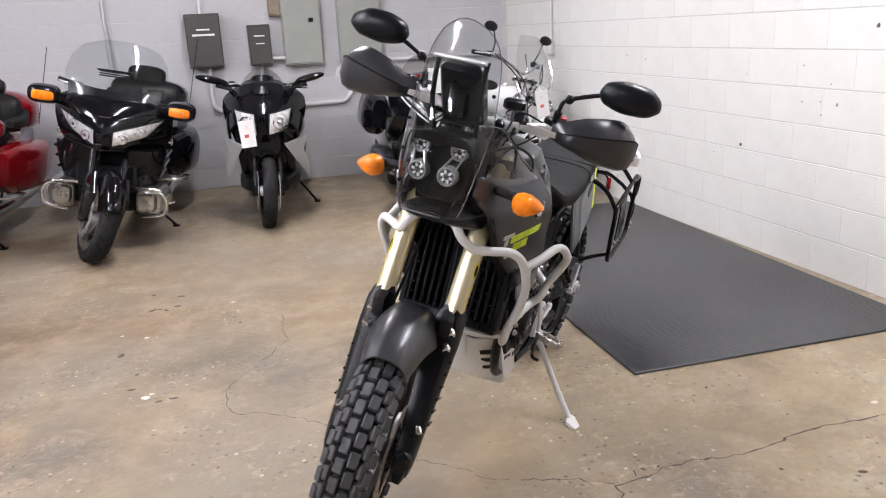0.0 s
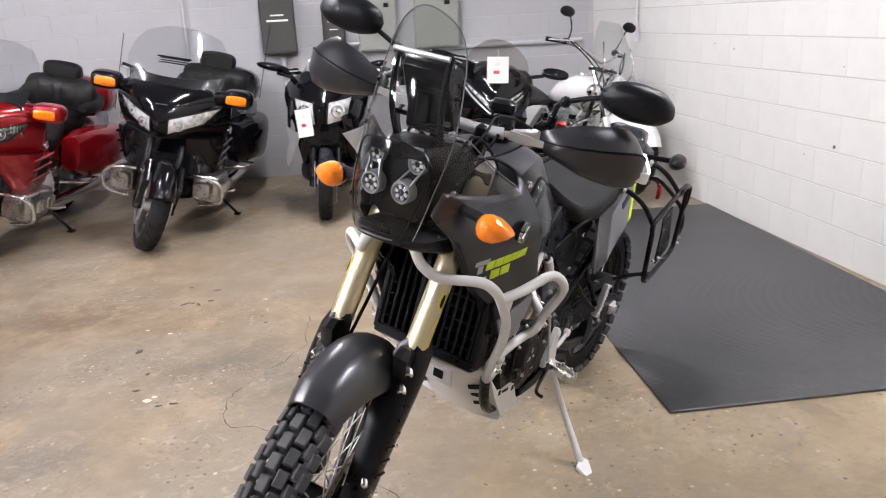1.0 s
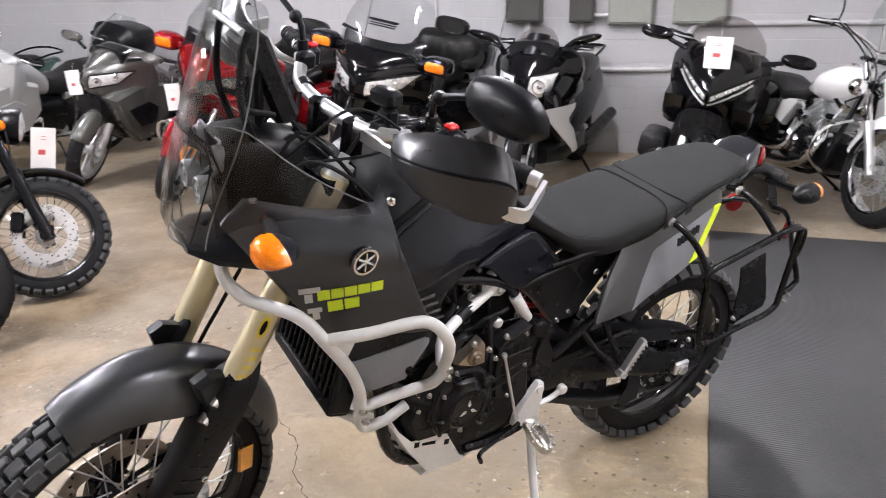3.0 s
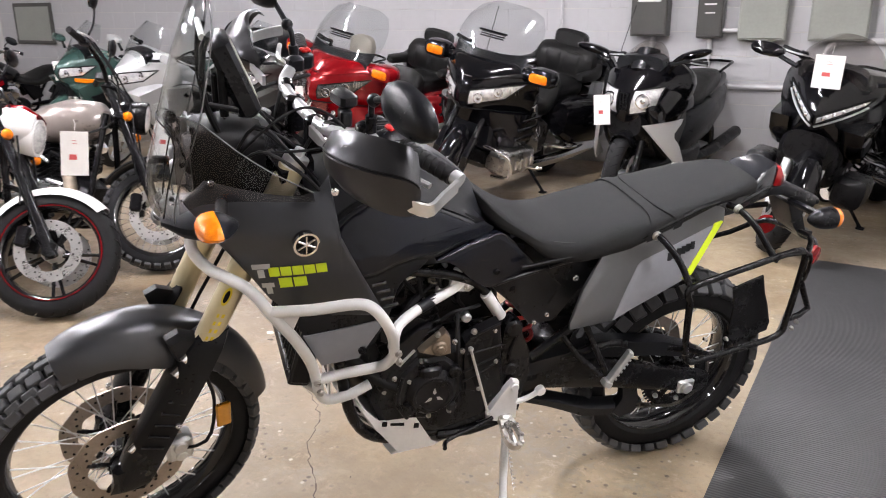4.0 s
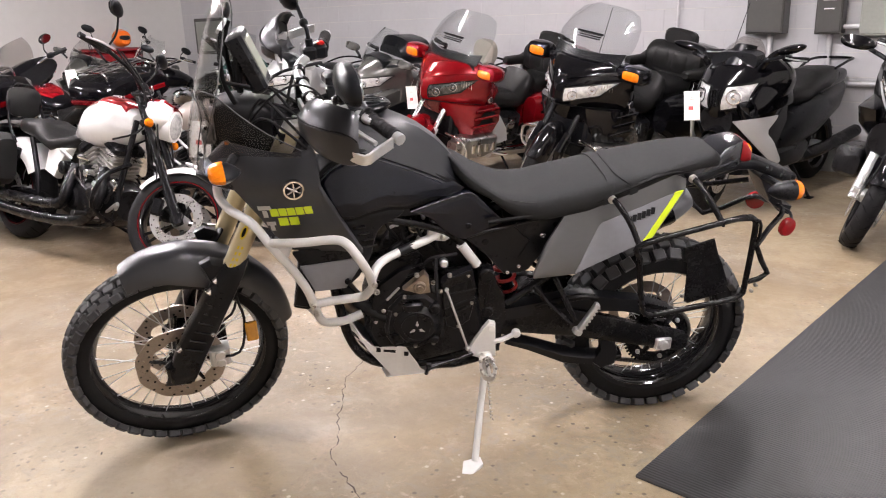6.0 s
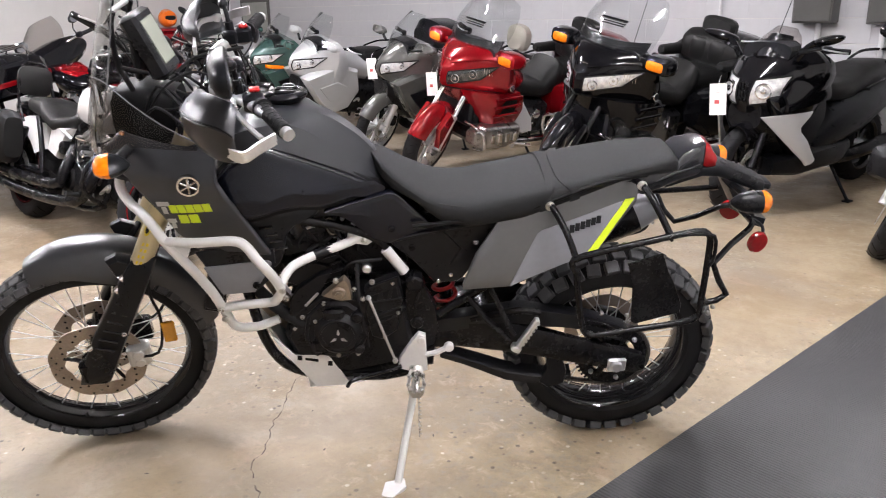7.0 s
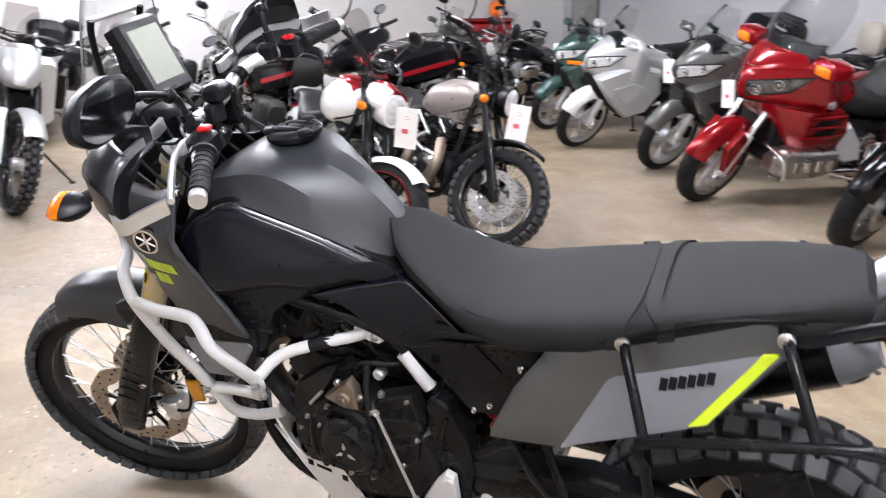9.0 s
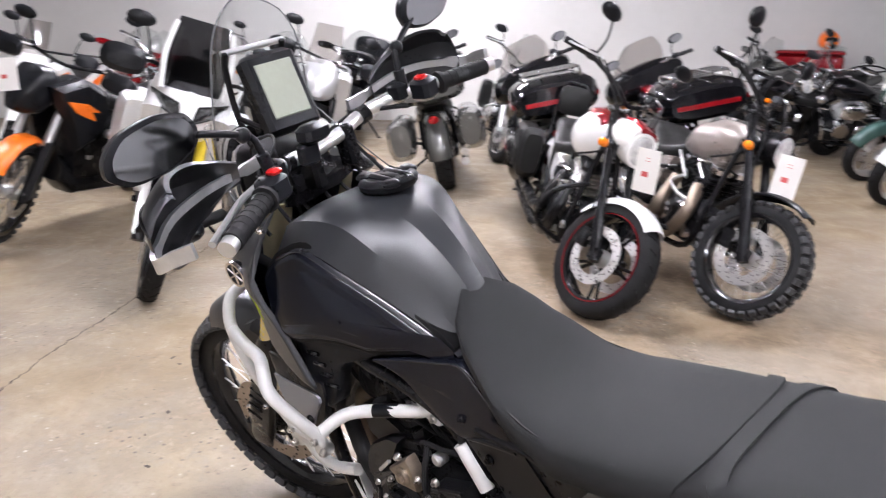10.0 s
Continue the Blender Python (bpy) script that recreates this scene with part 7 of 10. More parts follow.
def wheel_set(o, wb, steer, Rf, wf, Rr, wr, style="cast", rim="rim_black", spoke=7, discs=2, knobby=False, stripe=None):
    for nm, x, R, w, mm in (("front_wheel", wb, Rf, wf, steer), ("rear_wheel", 0, Rr, wr, Matrix.Identity(4))):
        m = mm @ Matrix.Translation((x, 0, R))
        rr = R - w * (0.62 if style == "cast" else 0.66)
        h = w * 0.42
        rm = bm_new()
        lathe(rm, [(rr + 0.002, -h), (rr - 0.014, -h * 0.8), (rr - 0.022, 0), (rr - 0.014, h * 0.8), (rr + 0.002, h), (rr + 0.01, h), (rr + 0.01, -h)], 40)
        wl = part(nm, moved(rm, m), rim, o)
        part("tyre", moved(tyre_mesh(R - (0.008 if knobby else 0), w, rr, 44), m), "rubber", wl, "black tyre")
        if knobby:
            part("tread", moved(knobs(R - 0.008, w, 34, [(-w * 0.38, 0), (0, 0.5), (w * 0.38, 0)], 0.034, w * 0.26, 0.009), m), "tread", wl)
        else:
            gv = bm_new()
            for k in range(26):
                for s in (1, -1):
                    a = 2 * math.pi * (k + (0.5 if s > 0 else 0)) / 26
                    pts = []
                    for t in (0.1, 0.5, 0.85):
                        yy = s * w * 0.48 * t
                        q = R + 0.0006 - (1 - math.sqrt(max(0, 1 - (t * 0.92) ** 2))) * w * 0.36
                        pts.append((q * math.cos(a + t * 0.16), yy, q * math.sin(a + t * 0.16)))
                    tube(gv, pts, 0.0022, 4, 1)
            tagged(part("groove", moved(gv, m), "black_metal", wl), kind="stuff")
        if style == "wire":
            part("spoke_set", moved(spokes(rr - 0.016, 0.04, 36, 0.03), m), "chrome", wl)
        else:
            sp = bm_new()
            for k in range(spoke):
                a = 2 * math.pi * k / spoke
                for d in (-0.12, 0.12):
                    tube(sp, [(0.035 * math.cos(a), 0, 0.035 * math.sin(a)), ((rr - 0.012) * math.cos(a + d), 0, (rr - 0.012) * math.sin(a + d))], 0.011, 6, 1, 0.008)
            part("spoke_set", moved(sp, m), rim, wl)
        hb = bm_new()
        lathe(hb, [(0.008, -w * 0.55), (0.035, -w * 0.55), (0.045, -w * 0.3), (0.045, w * 0.3), (0.035, w * 0.55), (0.008, w * 0.55)], 20)
        part("hub", moved(hb, m), "alu", wl)
        for s in ((1, -1)[:discs] if nm == "front_wheel" else (-1,)):
            y = s * (w * 0.5 + 0.02)
            part("brake_disc", moved(brake_disc(0.15, y, False), m), "disc_bright", wl, "drilled steel brake disc")
            tagged(part("disc_hole_ring", moved(disc_holes(0.15, y, 30), m), "black_metal", wl), kind="stuff")
            if nm == "front_wheel":
                cal = bm_new()
                box(cal, (-0.15, y - 0.028, 0.0), (-0.09, y + 0.028, 0.1), 0.01)
                part("brake_caliper", moved(cal, m), "black_metal", wl)
        if stripe:
            st = bm_new()
            for s in (1, -1):
                lathe(st, [(rr - 0.002, s * h), (rr + 0.004, s * h), (rr + 0.004, s * (h + 0.002)), (rr - 0.002, s * (h + 0.002))], 40)
            part("rim_stripe", moved(st, m), stripe, wl, "thin red rim stripe")


def fork(o, wb, rake, trail, steer, R, top, material="chrome", y=0.1, r=0.024, lower="alu", gaiter=0.45):
    t = math.tan(radians(rake))
    x0 = wb + 0.01 + R * t

    def fx(z):
        return x0 - z * t

    for s in (1, -1):
        a = bm_new()
        tube(a, [(fx(gaiter), s * y, gaiter), (fx(top), s * y, top)], r, 14, 1)
        part("fork_tube", moved(a, steer), material, o)
        b = bm_new()
        tube(b, [(fx(R - 0.03), s * y, R - 0.03), (fx(gaiter + 0.06), s * y, gaiter + 0.06)], r * 1.25, 14, 1)
        box(b, (fx(R) - 0.03, s * y - 0.025, R - 0.03), (fx(R) + 0.03, s * y + 0.025, R + 0.04), 0.008)
        part("fork_slider", moved(b, steer), lower, o)
    return fx


def front_fender(o, wb, R, w, a0, a1, steer, material, gap=0.03, side=0.06, label="painted front mudguard"):
    rows = []
    for i in range(15):
        a = radians(a0 + (a1 - a0) * i / 14)
        row = []
        for j in range(11):
            q = -1 + 2 * j / 10
            rr = R + gap - side * abs(q) ** 3
            row.append((wb + rr * math.cos(a), w * q, R + rr * math.sin(a)))
        rows.append(row)
    part("front_mudguard", moved(sheet(bm_new(), rows, 0.006, (0, 0, 1)), steer), material, o, label)


def bars(o, steer, x, z, half, back, rise, material="black_metal", mirrors=True, mz=0.2, mshape="oval"):
    b = bm_new()
    tube(b, [(x - back, half, z + rise), (x - back * 0.6, half * 0.72, z + rise), (x, half * 0.35, z + rise * 0.5), (x + 0.02, 0, z), (x, -half * 0.35, z + rise * 0.5), (x - back * 0.6, -half * 0.72, z + rise), (x - back, -half, z + rise)], 0.0125, 10)
    hb = part("handlebar", moved(b, steer), material, o)
    for s in (1, -1):
        g = bm_new()
        tube(g, [(x - back, s * half, z + rise), (x - back * 0.72, s * half * 0.72, z + rise)], 0.018, 10, 1)
        part("grip", moved(g, steer), "rubber", hb)
        c = bm_new()
        box(c, (x - back * 0.65 - 0.02, s * half * 0.66 - 0.025, z + rise - 0.022), (x - back * 0.65 + 0.035, s * half * 0.66 + 0.025, z + rise + 0.026), 0.008)
        part("switch_box", moved(c, steer), "black_plastic", hb)
        lv = bm_new()
        tube(lv, [(x - back * 0.5 + 0.04, s * half * 0.6, z + rise + 0.01), (x - back * 0.7 + 0.05, s * half * 0.85, z + rise), (x - back + 0.04, s * half, z + rise - 0.005)], 0.006, 7)
        part("lever", moved(lv, steer), "alu", hb)
        if mirrors:
            st = bm_new()
            mx, my, mzz = x - back * 0.5 + 0.02, s * (half * 0.75), z + rise + mz
            tube(st, [(x - back * 0.6, s * half * 0.62, z + rise + 0.01), (x - back * 0.5 + 0.02, s * half * 0.66, z + rise + mz * 0.5), (mx, my, mzz)], 0.006, 8)
            mr = part("mirror", moved(st, steer), "black_plastic", hb, "rear-view mirror")
            sh = bm_new()
            ball(sh, (mx, my + s * 0.03, mzz + 0.02), 0.02, 0.075 if mshape == "oval" else 0.055, 0.042 if mshape == "oval" else 0.055, 16)
            part("shell", moved(sh, steer), "black_plastic", mr)
            gl = bm_new()
            xm = Matrix.Translation((mx - 0.017, my + s * 0.03, mzz + 0.02)) @ Matrix.Rotation(radians(90), 4, "Z") @ Matrix.Scale(0.062 if mshape == "oval" else 0.046, 4, (1, 0, 0)) @ Matrix.Scale(0.034 if mshape == "oval" else 0.046, 4, (0, 0, 1))
            loft(gl, [[xm @ Vector((math.cos(a), d, math.sin(a))) for a in [2 * math.pi * k / 18 for k in range(18)]] for d in (0.0, 0.004)])
            part("glass", moved(gl, steer), "mirror", mr)
    return hb


def tag(o, x, y, z, tilt=8, turn=0, w=0.1, h=0.16, steer=None):
    """A white paper price tag, printed in red, hung on the vehicle."""
    m = Matrix.Translation((x, y, z)) @ Matrix.Rotation(radians(turn), 4, "Z") @ Matrix.Rotation(radians(tilt), 4, "X")
    if steer is not None:
        m = steer @ m
    t = part("price_tag", moved(box(bm_new(), (-0.001, -w / 2, -h), (0.001, w / 2, 0), 0), m), "paper", o, "white paper price tag with small red print")
    pr = bm_new()
    box(pr, (0.001, -w * 0.2, -h * 0.62), (0.0016, w * 0.05, -h * 0.5), 0, m)
    part("print_bar", pr, "print_red", t)


def turn_lamp(o, p, r=0.03, material="amber", sx=0.8, m=None):
    b = bm_new()
    ball(b, p, r * sx, r, r * 0.8, 12)
    if m is not None:
        moved(b, m)
    part("turn_signal", b, material, o, "amber turn signal" if material == "amber" else "red lamp")


def exhaust(o, pts, r=0.05, material="chrome", y=None):
    b = bm_new()
    tube(b, pts, r, 14)
    part("exhaust", b, material, o)


def stand_leg(o, x, z=0.3, y=0.12, reach=0.3, lean=12):
    """A side stand that reaches the floor at the given lean."""
    foot_y = reach
    foot_z = foot_y * math.tan(radians(lean))
    b = bm_new()
    tube(b, [(x, y, z), (x + 0.04, foot_y, foot_z + 0.01)], 0.011, 8, 1)
    box(b, (x + 0.01, foot_y - 0.02, foot_z), (x + 0.08, foot_y + 0.03, foot_z + 0.012), 0.003)
    part("side_stand", b, "black_metal", o)


def clutter(o, x0, x1, z0, z1, y, seed, count=14, mats=("engine_black", "alu", "black_metal")):
    """Small castings, covers and hoses on the flanks of an engine."""
    rnd = random.Random(seed)
    for s in (1, -1):
        for i, mt in enumerate(mats):
            b = bm_new()
            for k in range(count // 3 + 1):
                x, z = rnd.uniform(x0, x1), rnd.uniform(z0, z1)
                if k % 2:
                    disc(b, (x, z), rnd.uniform(0.018, 0.05), s * (y - 0.05), s * (y + rnd.uniform(0, 0.03)), 14, 0.006)
                else:
                    tube(b, [(x, s * y * 0.9, z), (x + rnd.uniform(-0.1, 0.1), s * (y + 0.02), z + rnd.uniform(-0.04, 0.09)), (x + rnd.uniform(-0.16, 0.16), s * y * 0.9, z + rnd.uniform(-0.02, 0.14))], rnd.uniform(0.006, 0.013), 7)
            pieces("engine_fitting", b, mt, o)


def slice_at(levels, z):
    """The plan of a fairing at a height: nose, half width, back, how pointed, where the sides run straight."""
    z = max(levels[0][0], min(levels[-1][0], z))
    for a, b in zip(levels, levels[1:]):
        if a[0] <= z <= b[0]:
            t = (z - a[0]) / (b[0] - a[0])
            return [u + (v - u) * t for u, v in zip(a, b)][1:]


def nose_x(levels, y, z):
    nose, w, back, p, side = slice_at(levels, z)
    return side + (nose - side) * (1 - min(1, abs(y) / w) ** p)


def fairing_mesh(bm, levels, rows=18, n=13):
    """A fairing stacked from plan slices, sides and nose in one skin."""
    z0, z1 = levels[0][0], levels[-1][0]
    rings = []
    for i in range(rows + 1):
        z = z0 + (z1 - z0) * i / rows
        nose, w, back, p, side = slice_at(levels, z)
        half = [math.sin(math.pi / 2 * k / (n - 1)) * w for k in range(n)]
        front = [(side + (nose - side) * (1 - (y / w) ** p), y) for y in half]
        ring = [(x, -y, z) for x, y in front[:0:-1]] + [(x, y, z) for x, y in front]
        ring += [(side + (back - side) * 0.5, w * 0.995, z), (back, w * 0.93, z), (back, -w * 0.93, z), (side + (back - side) * 0.5, -w * 0.995, z)]
        rings.append(ring)
    return loft(bm, rings)


def on_nose(levels, corners, s, nu=7, nv=5, out=0.004, bulge=0.01):
    """A patch that lies on a fairing between four corners (y, z): inner low, outer low, outer high, inner high."""
    a, b, c, d = [Vector(q) for q in corners]
    rows = []
    for i in range(nu):
        u = i / (nu - 1)
        row = []
        for j in range(nv):
            v = j / (nv - 1)
            q = (a * (1 - u) + b * u) * (1 - v) + (d * (1 - u) + c * u) * v
            row.append((nose_x(levels, q.x, q.y) + out + bulge * math.sin(math.pi * v) * math.sin(math.pi * (0.1 + 0.8 * u)), s * q.x, q.y))
        rows.append(row)
    return rows


def half_body(bm, secs, n=24, p=2.4):
    return body(bm, secs, n, p)


def luxury_tourer(fx, fy, heading, paint, label, steer_deg=25, tag_at=None, lean=12):
    wb = 1.69
    o = start_bike("touring_motorcycle", fx, fy, heading, lean, wb, label)
    st = steer_of(wb, 29, 0.11, steer_deg)
    wheel_set(o, wb, st, 0.315, 0.14, 0.32, 0.18, "cast", "steel", 5)
    fork(o, wb, 29, 0.11, st, 0.315, 0.8, "chrome" if paint == "paint_red" else "black_metal", 0.105, 0.025, "alu" if paint == "paint_red" else "black_metal", 0.5)
    front_fender(o, wb, 0.315, 0.085, 25, 165, st, paint, 0.035, 0.11)
    fs = bm_new()
    for s in (1, -1):
        plate(fs, [(wb + 0.1, 0.5), (wb - 0.02, 0.62), (wb - 0.1, 0.55), (wb - 0.1, 0.36), (wb - 0.03, 0.26), (wb + 0.04, 0.3)], s * 0.088, s * 0.13, 0.015)
    part("fork_cover", moved(fs, st), paint, o)
    # main fairing: a beaked upper nose over wide lower sides
    lv = [(0.765, 1.585, 0.34, 1.08, 1.35, 1.2), (0.8, 1.615, 0.365, 1.08, 1.35, 1.2), (0.86, 1.62, 0.385, 1.1, 1.4, 1.21), (0.93, 1.6, 0.395, 1.14, 1.5, 1.23), (1.0, 1.555, 0.395, 1.18, 1.7, 1.24), (1.05, 1.5, 0.38, 1.2, 1.9, 1.25), (1.085, 1.445, 0.35, 1.22, 2.1, 1.25), (1.1, 1.41, 0.31, 1.23, 2.2, 1.25)]
    f = part("fairing", fairing_mesh(bm_new(), lv), paint, o, "glossy wide front fairing", 30)
    br = bm_new()
    for s in (1, -1):
        tube(br, [(nose_x(lv, y, z) + 0.002, s * y, z) for y, z in ((0.05, 0.965), (0.12, 0.985), (0.22, 1.015), (0.31, 1.03), (0.36, 1.02))], 0.006, 8, 2)
    pieces("brow_line", br, paint, f)
    lo_lv = [(0.44, 1.3, 0.28, 1.04, 5.0, 1.22), (0.5, 1.34, 0.315, 0.98, 5.0, 1.26), (0.6, 1.4, 0.345, 0.95, 4.5, 1.28), (0.7, 1.46, 0.365, 0.98, 4.0, 1.28), (0.765, 1.5, 0.37, 1.04, 3.5, 1.27)]
    lf = part("lower_fairing", fairing_mesh(bm_new(), lo_lv, 10, 11), paint, o, "glossy lower fairing with side vents", 30)
    part("fairing_seam", tube(bm_new(), [(nose_x(lv, y, 0.765) + 0.001, y, 0.764) for y in [-0.33 + 0.66 * k / 16 for k in range(17)]], 0.006, 6, 1), "deep_black", f)
    mk = bm_new()
    for k in range(5):
        y = -0.032 + 0.016 * k
        box(mk, (nose_x(lv, y, 0.985) - 0.001, y - 0.006, 0.982), (nose_x(lv, y, 0.985) + 0.003, y + 0.006, 0.99), 0.001)
    pieces("name_bar", mk, "chrome", f)
    for s in (1, -1):
        rows = on_nose(lv, ((0.055, 0.79), (0.25, 0.865), (0.345, 0.985), (0.06, 0.895)), s, 9, 6, 0.003, 0.014)
        h = part("headlight", sheet(bm_new(), rows, 0.02), "headlight" if paint != "paint_red" else "lamp_dark", f, "clear swept-back headlight")
        gr_ = bm_new()
        tube(gr_, rows[0] + [r[-1] for r in rows[1:]] + rows[-1][::-1][1:] + [r[0] for r in rows[::-1][1:]], 0.005, 6, 1)
        part("lamp_edge", gr_, "deep_black", h)
        bulbs = bm_new()
        for yy, zz, rr in ((0.115, 0.85, 0.036), (0.215, 0.905, 0.034)):
            xm = Matrix.Translation((nose_x(lv, yy, zz) + 0.012, s * yy, zz)) @ Matrix.Rotation(radians(-90 + s * 30), 4, "Z")
            lathe(bulbs, [(rr * 0.82, -0.01), (rr, -0.01), (rr, 0.009), (rr * 0.86, 0.01)], 20, xm)
            lathe(bulbs, [(rr * 0.1, -0.01), (rr * 0.34, -0.01), (rr * 0.3, 0.012), (rr * 0.1, 0.014)], 14, xm)
        for k in range(5):
            zz = 0.95 - 0.004 * k
            yy = 0.26 + 0.013 * k
            tube(bulbs, [(nose_x(lv, yy, zz - 0.03) + 0.01, s * yy, zz - 0.035), (nose_x(lv, yy, zz + 0.02) + 0.008, s * yy, zz + 0.02)], 0.0025, 5, 1)
        pieces("reflector", bulbs, "chrome", h)
        # mirror pods with amber signals
        pod = bm_new()
        half_body(pod, [(1.362, s * 0.45, 1.025, 1.1, 0.07), (1.35, s * 0.455, 1.005, 1.12, 0.092), (1.31, s * 0.455, 0.995, 1.13, 0.1), (1.25, s * 0.455, 0.998, 1.128, 0.1), (1.21, s * 0.45, 1.01, 1.11, 0.085)], 20, 3.2)
        pd = part("mirror_pod", pod, paint, f, "mirror pod with an amber turn signal")
        am = bm_new()
        half_body(am, [(1.35, s * 0.45, 1.018, 1.092, 0.078), (1.364, s * 0.448, 1.024, 1.088, 0.07), (1.37, s * 0.446, 1.034, 1.078, 0.05)], 18, 4)
        part("turn_signal", am, "amber", pd, "amber turn signal lens")
        ar = bm_new()
        tube(ar, [(1.3, s * 0.3, 1.05), (1.29, s * 0.4, 1.055)], 0.028, 10, 1)
        part("pod_arm", ar, paint, pd)
        # vents, badge and side frame cover
        vt = bm_new()
        for k in range(2):
            z = 0.585 + 0.07 * k
            q = [(1.24, z), (1.06, z + 0.008), (1.07, z + 0.05), (1.2, z + 0.05)]
            loft(vt, [[(x, s * (slice_at(lo_lv, zz)[1] * 0.992 + d), zz) for x, zz in q] for d in (-0.02, 0.003)])
        pieces("vent", vt, "deep_black", lf)
        fl = bm_new()
        for z in (0.65, 0.72, 0.575):
            tube(fl, [(x, s * (slice_at(lo_lv, z)[1] * 0.99 + 0.005), z + (1.25 - x) * 0.05) for x in (1.3, 1.2, 1.1, 1.02)], 0.011, 8, 2)
        pieces("vent_blade", fl, paint, lf)
        bd = bm_new()
        disc(bd, (1.17, 0.815), 0.028, s * 0.35, s * 0.392, 20, 0.004)
        part("badge", bd, "chrome", f, "round winged badge")
        sf = bm_new()
        plate(sf, [(0.98, 0.6), (0.88, 0.64), (0.76, 0.5), (0.72, 0.36), (0.86, 0.34), (0.97, 0.42)], s * 0.2, s * 0.27, 0.03)
        part("frame_cover", sf, "silver_gloss" if paint == "paint_red" else "paint_grey", o, "silver side frame cover")
        # chrome flat-six covers and guard bar
        en = bm_new()
        half_body(en, [(1.42, s * 0.26, 0.33, 0.47, 0.05), (1.38, s * 0.29, 0.30, 0.5, 0.09), (1.15, s * 0.3, 0.30, 0.5, 0.1), (0.98, s * 0.28, 0.32, 0.48, 0.08)], 16, 4)
        e = part("engine_cover", en, "steel", o, "silver flat-six cylinder cover")
        fins = bm_new()
        for k in range(4):
            box(fins, (1.05 + 0.08 * k, s * 0.395 - 0.012, 0.36), (1.09 + 0.08 * k, s * 0.395 + 0.012, 0.44), 0.006)
        part("cover_fin", fins, "chrome", e)
        fogs = bm_new()
        half_body(fogs, [(1.46, s * 0.28, 0.345, 0.455, 0.055), (1.4, s * 0.28, 0.33, 0.47, 0.07)], 14, 4)
        pieces("fog_lamp", fogs, "steel", o, "chrome fog lamp")
        gb = bm_new()
        tube(gb, [(1.44, s * 0.18, 0.5), (1.46, s * 0.3, 0.5), (1.43, s * 0.4, 0.45), (1.4, s * 0.4, 0.32), (1.38, s * 0.25, 0.28)], 0.013, 10)
        tube(gb, [(0.62, s * 0.25, 0.42), (0.58, s * 0.43, 0.44), (0.4, s * 0.44, 0.44), (0.36, s * 0.3, 0.42)], 0.012, 10)
        tube(gb, [(1.0, s * 0.24, 0.3), (0.9, s * 0.34, 0.29), (0.86, s * 0.4, 0.3)], 0.014, 8)
        pieces("guard_bar", gb, "chrome", o, "chrome engine guard")
        pn = bm_new()
        half_body(pn, [(0.52, s * 0.29, 0.5, 0.76, 0.07), (0.4, s * 0.31, 0.43, 0.8, 0.12), (0.0, s * 0.33, 0.40, 0.8, 0.15), (-0.3, s * 0.31, 0.44, 0.78, 0.13), (-0.36, s * 0.29, 0.5, 0.72, 0.09)], 20, 3)
        part("pannier", pn, paint, o, "glossy hard pannier")
        exhaust(o, [(0.9, s * 0.2, 0.26), (0.3, s * 0.26, 0.27), (-0.42, s * 0.27, 0.3)], 0.05)
    gr = bm_new()
    box(gr, (1.36, -0.2, 0.45), (1.42, 0.2, 0.74), 0.02)
    part("radiator_cowl", gr, "black_plastic", o)
    rows = []
    for z, x, w in ((1.07, 1.41, 0.31), (1.16, 1.37, 0.335), (1.27, 1.31, 0.345), (1.37, 1.245, 0.32), (1.45, 1.195, 0.26), (1.485, 1.175, 0.16)):
        rows.append([(x - 0.1 * abs(-1 + j / 6) ** 2, w * (-1 + j / 6), z - 0.02 * abs(-1 + j / 6) ** 3) for j in range(13)])
    ws = part("windscreen", sheet(bm_new(), rows, 0.004), "clear", o, "tall clear windscreen with a small vent")
    gn = [[(x - 0.1 * abs(-1 + j / 6) ** 2 - 0.008, w * 0.97 * (-1 + j / 6), z + 0.028 * abs(-1 + j / 6) ** 2) for j in range(13)] for z, x, w in ((1.05, 1.425, 0.3), (1.09, 1.4, 0.315), (1.13, 1.38, 0.32), (1.15, 1.37, 0.32))]
    part("screen_garnish", sheet(bm_new(), gn, 0.006), "black_plastic", ws, "black strip along the foot of the screen")
    vn = bm_new()
    for k in range(3):
        box(vn, (1.315 - 0.012 * k, -0.1, 1.24 + 0.014 * k), (1.335 - 0.012 * k, 0.1, 1.248 + 0.014 * k), 0.003)
    box(vn, (1.3, -0.115, 1.275), (1.325, 0.115, 1.288), 0.004)
    pieces("vent", vn, "black_plastic", ws)
    ds = bm_new()
    half_body(ds, [(1.34, 0, 1.0, 1.12, 0.3), (1.2, 0, 0.98, 1.13, 0.28), (1.1, 0, 0.95, 1.06, 0.2)], 18, 3)
    part("dashboard", ds, "black_plastic", o)
    bars(o, st, 1.15, 1.05, 0.36, 0.16, 0.03, "black_metal", False)
    tk = bm_new()
    half_body(tk, [(1.25, 0, 0.7, 1.0, 0.2), (1.1, 0, 0.68, 1.04, 0.21), (0.95, 0, 0.68, 1.0, 0.19), (0.82, 0, 0.66, 0.88, 0.15)], 20, 2.6)
    part("tank_shelter", tk, paint, o)
    s1 = bm_new()
    half_body(s1, [(0.92, 0, 0.66, 0.86, 0.13), (0.8, 0, 0.64, 0.8, 0.19), (0.6, 0, 0.62, 0.78, 0.22), (0.48, 0, 0.64, 0.88, 0.21), (0.42, 0, 0.66, 0.96, 0.19), (0.36, 0, 0.66, 0.94, 0.18)], 22, 3)
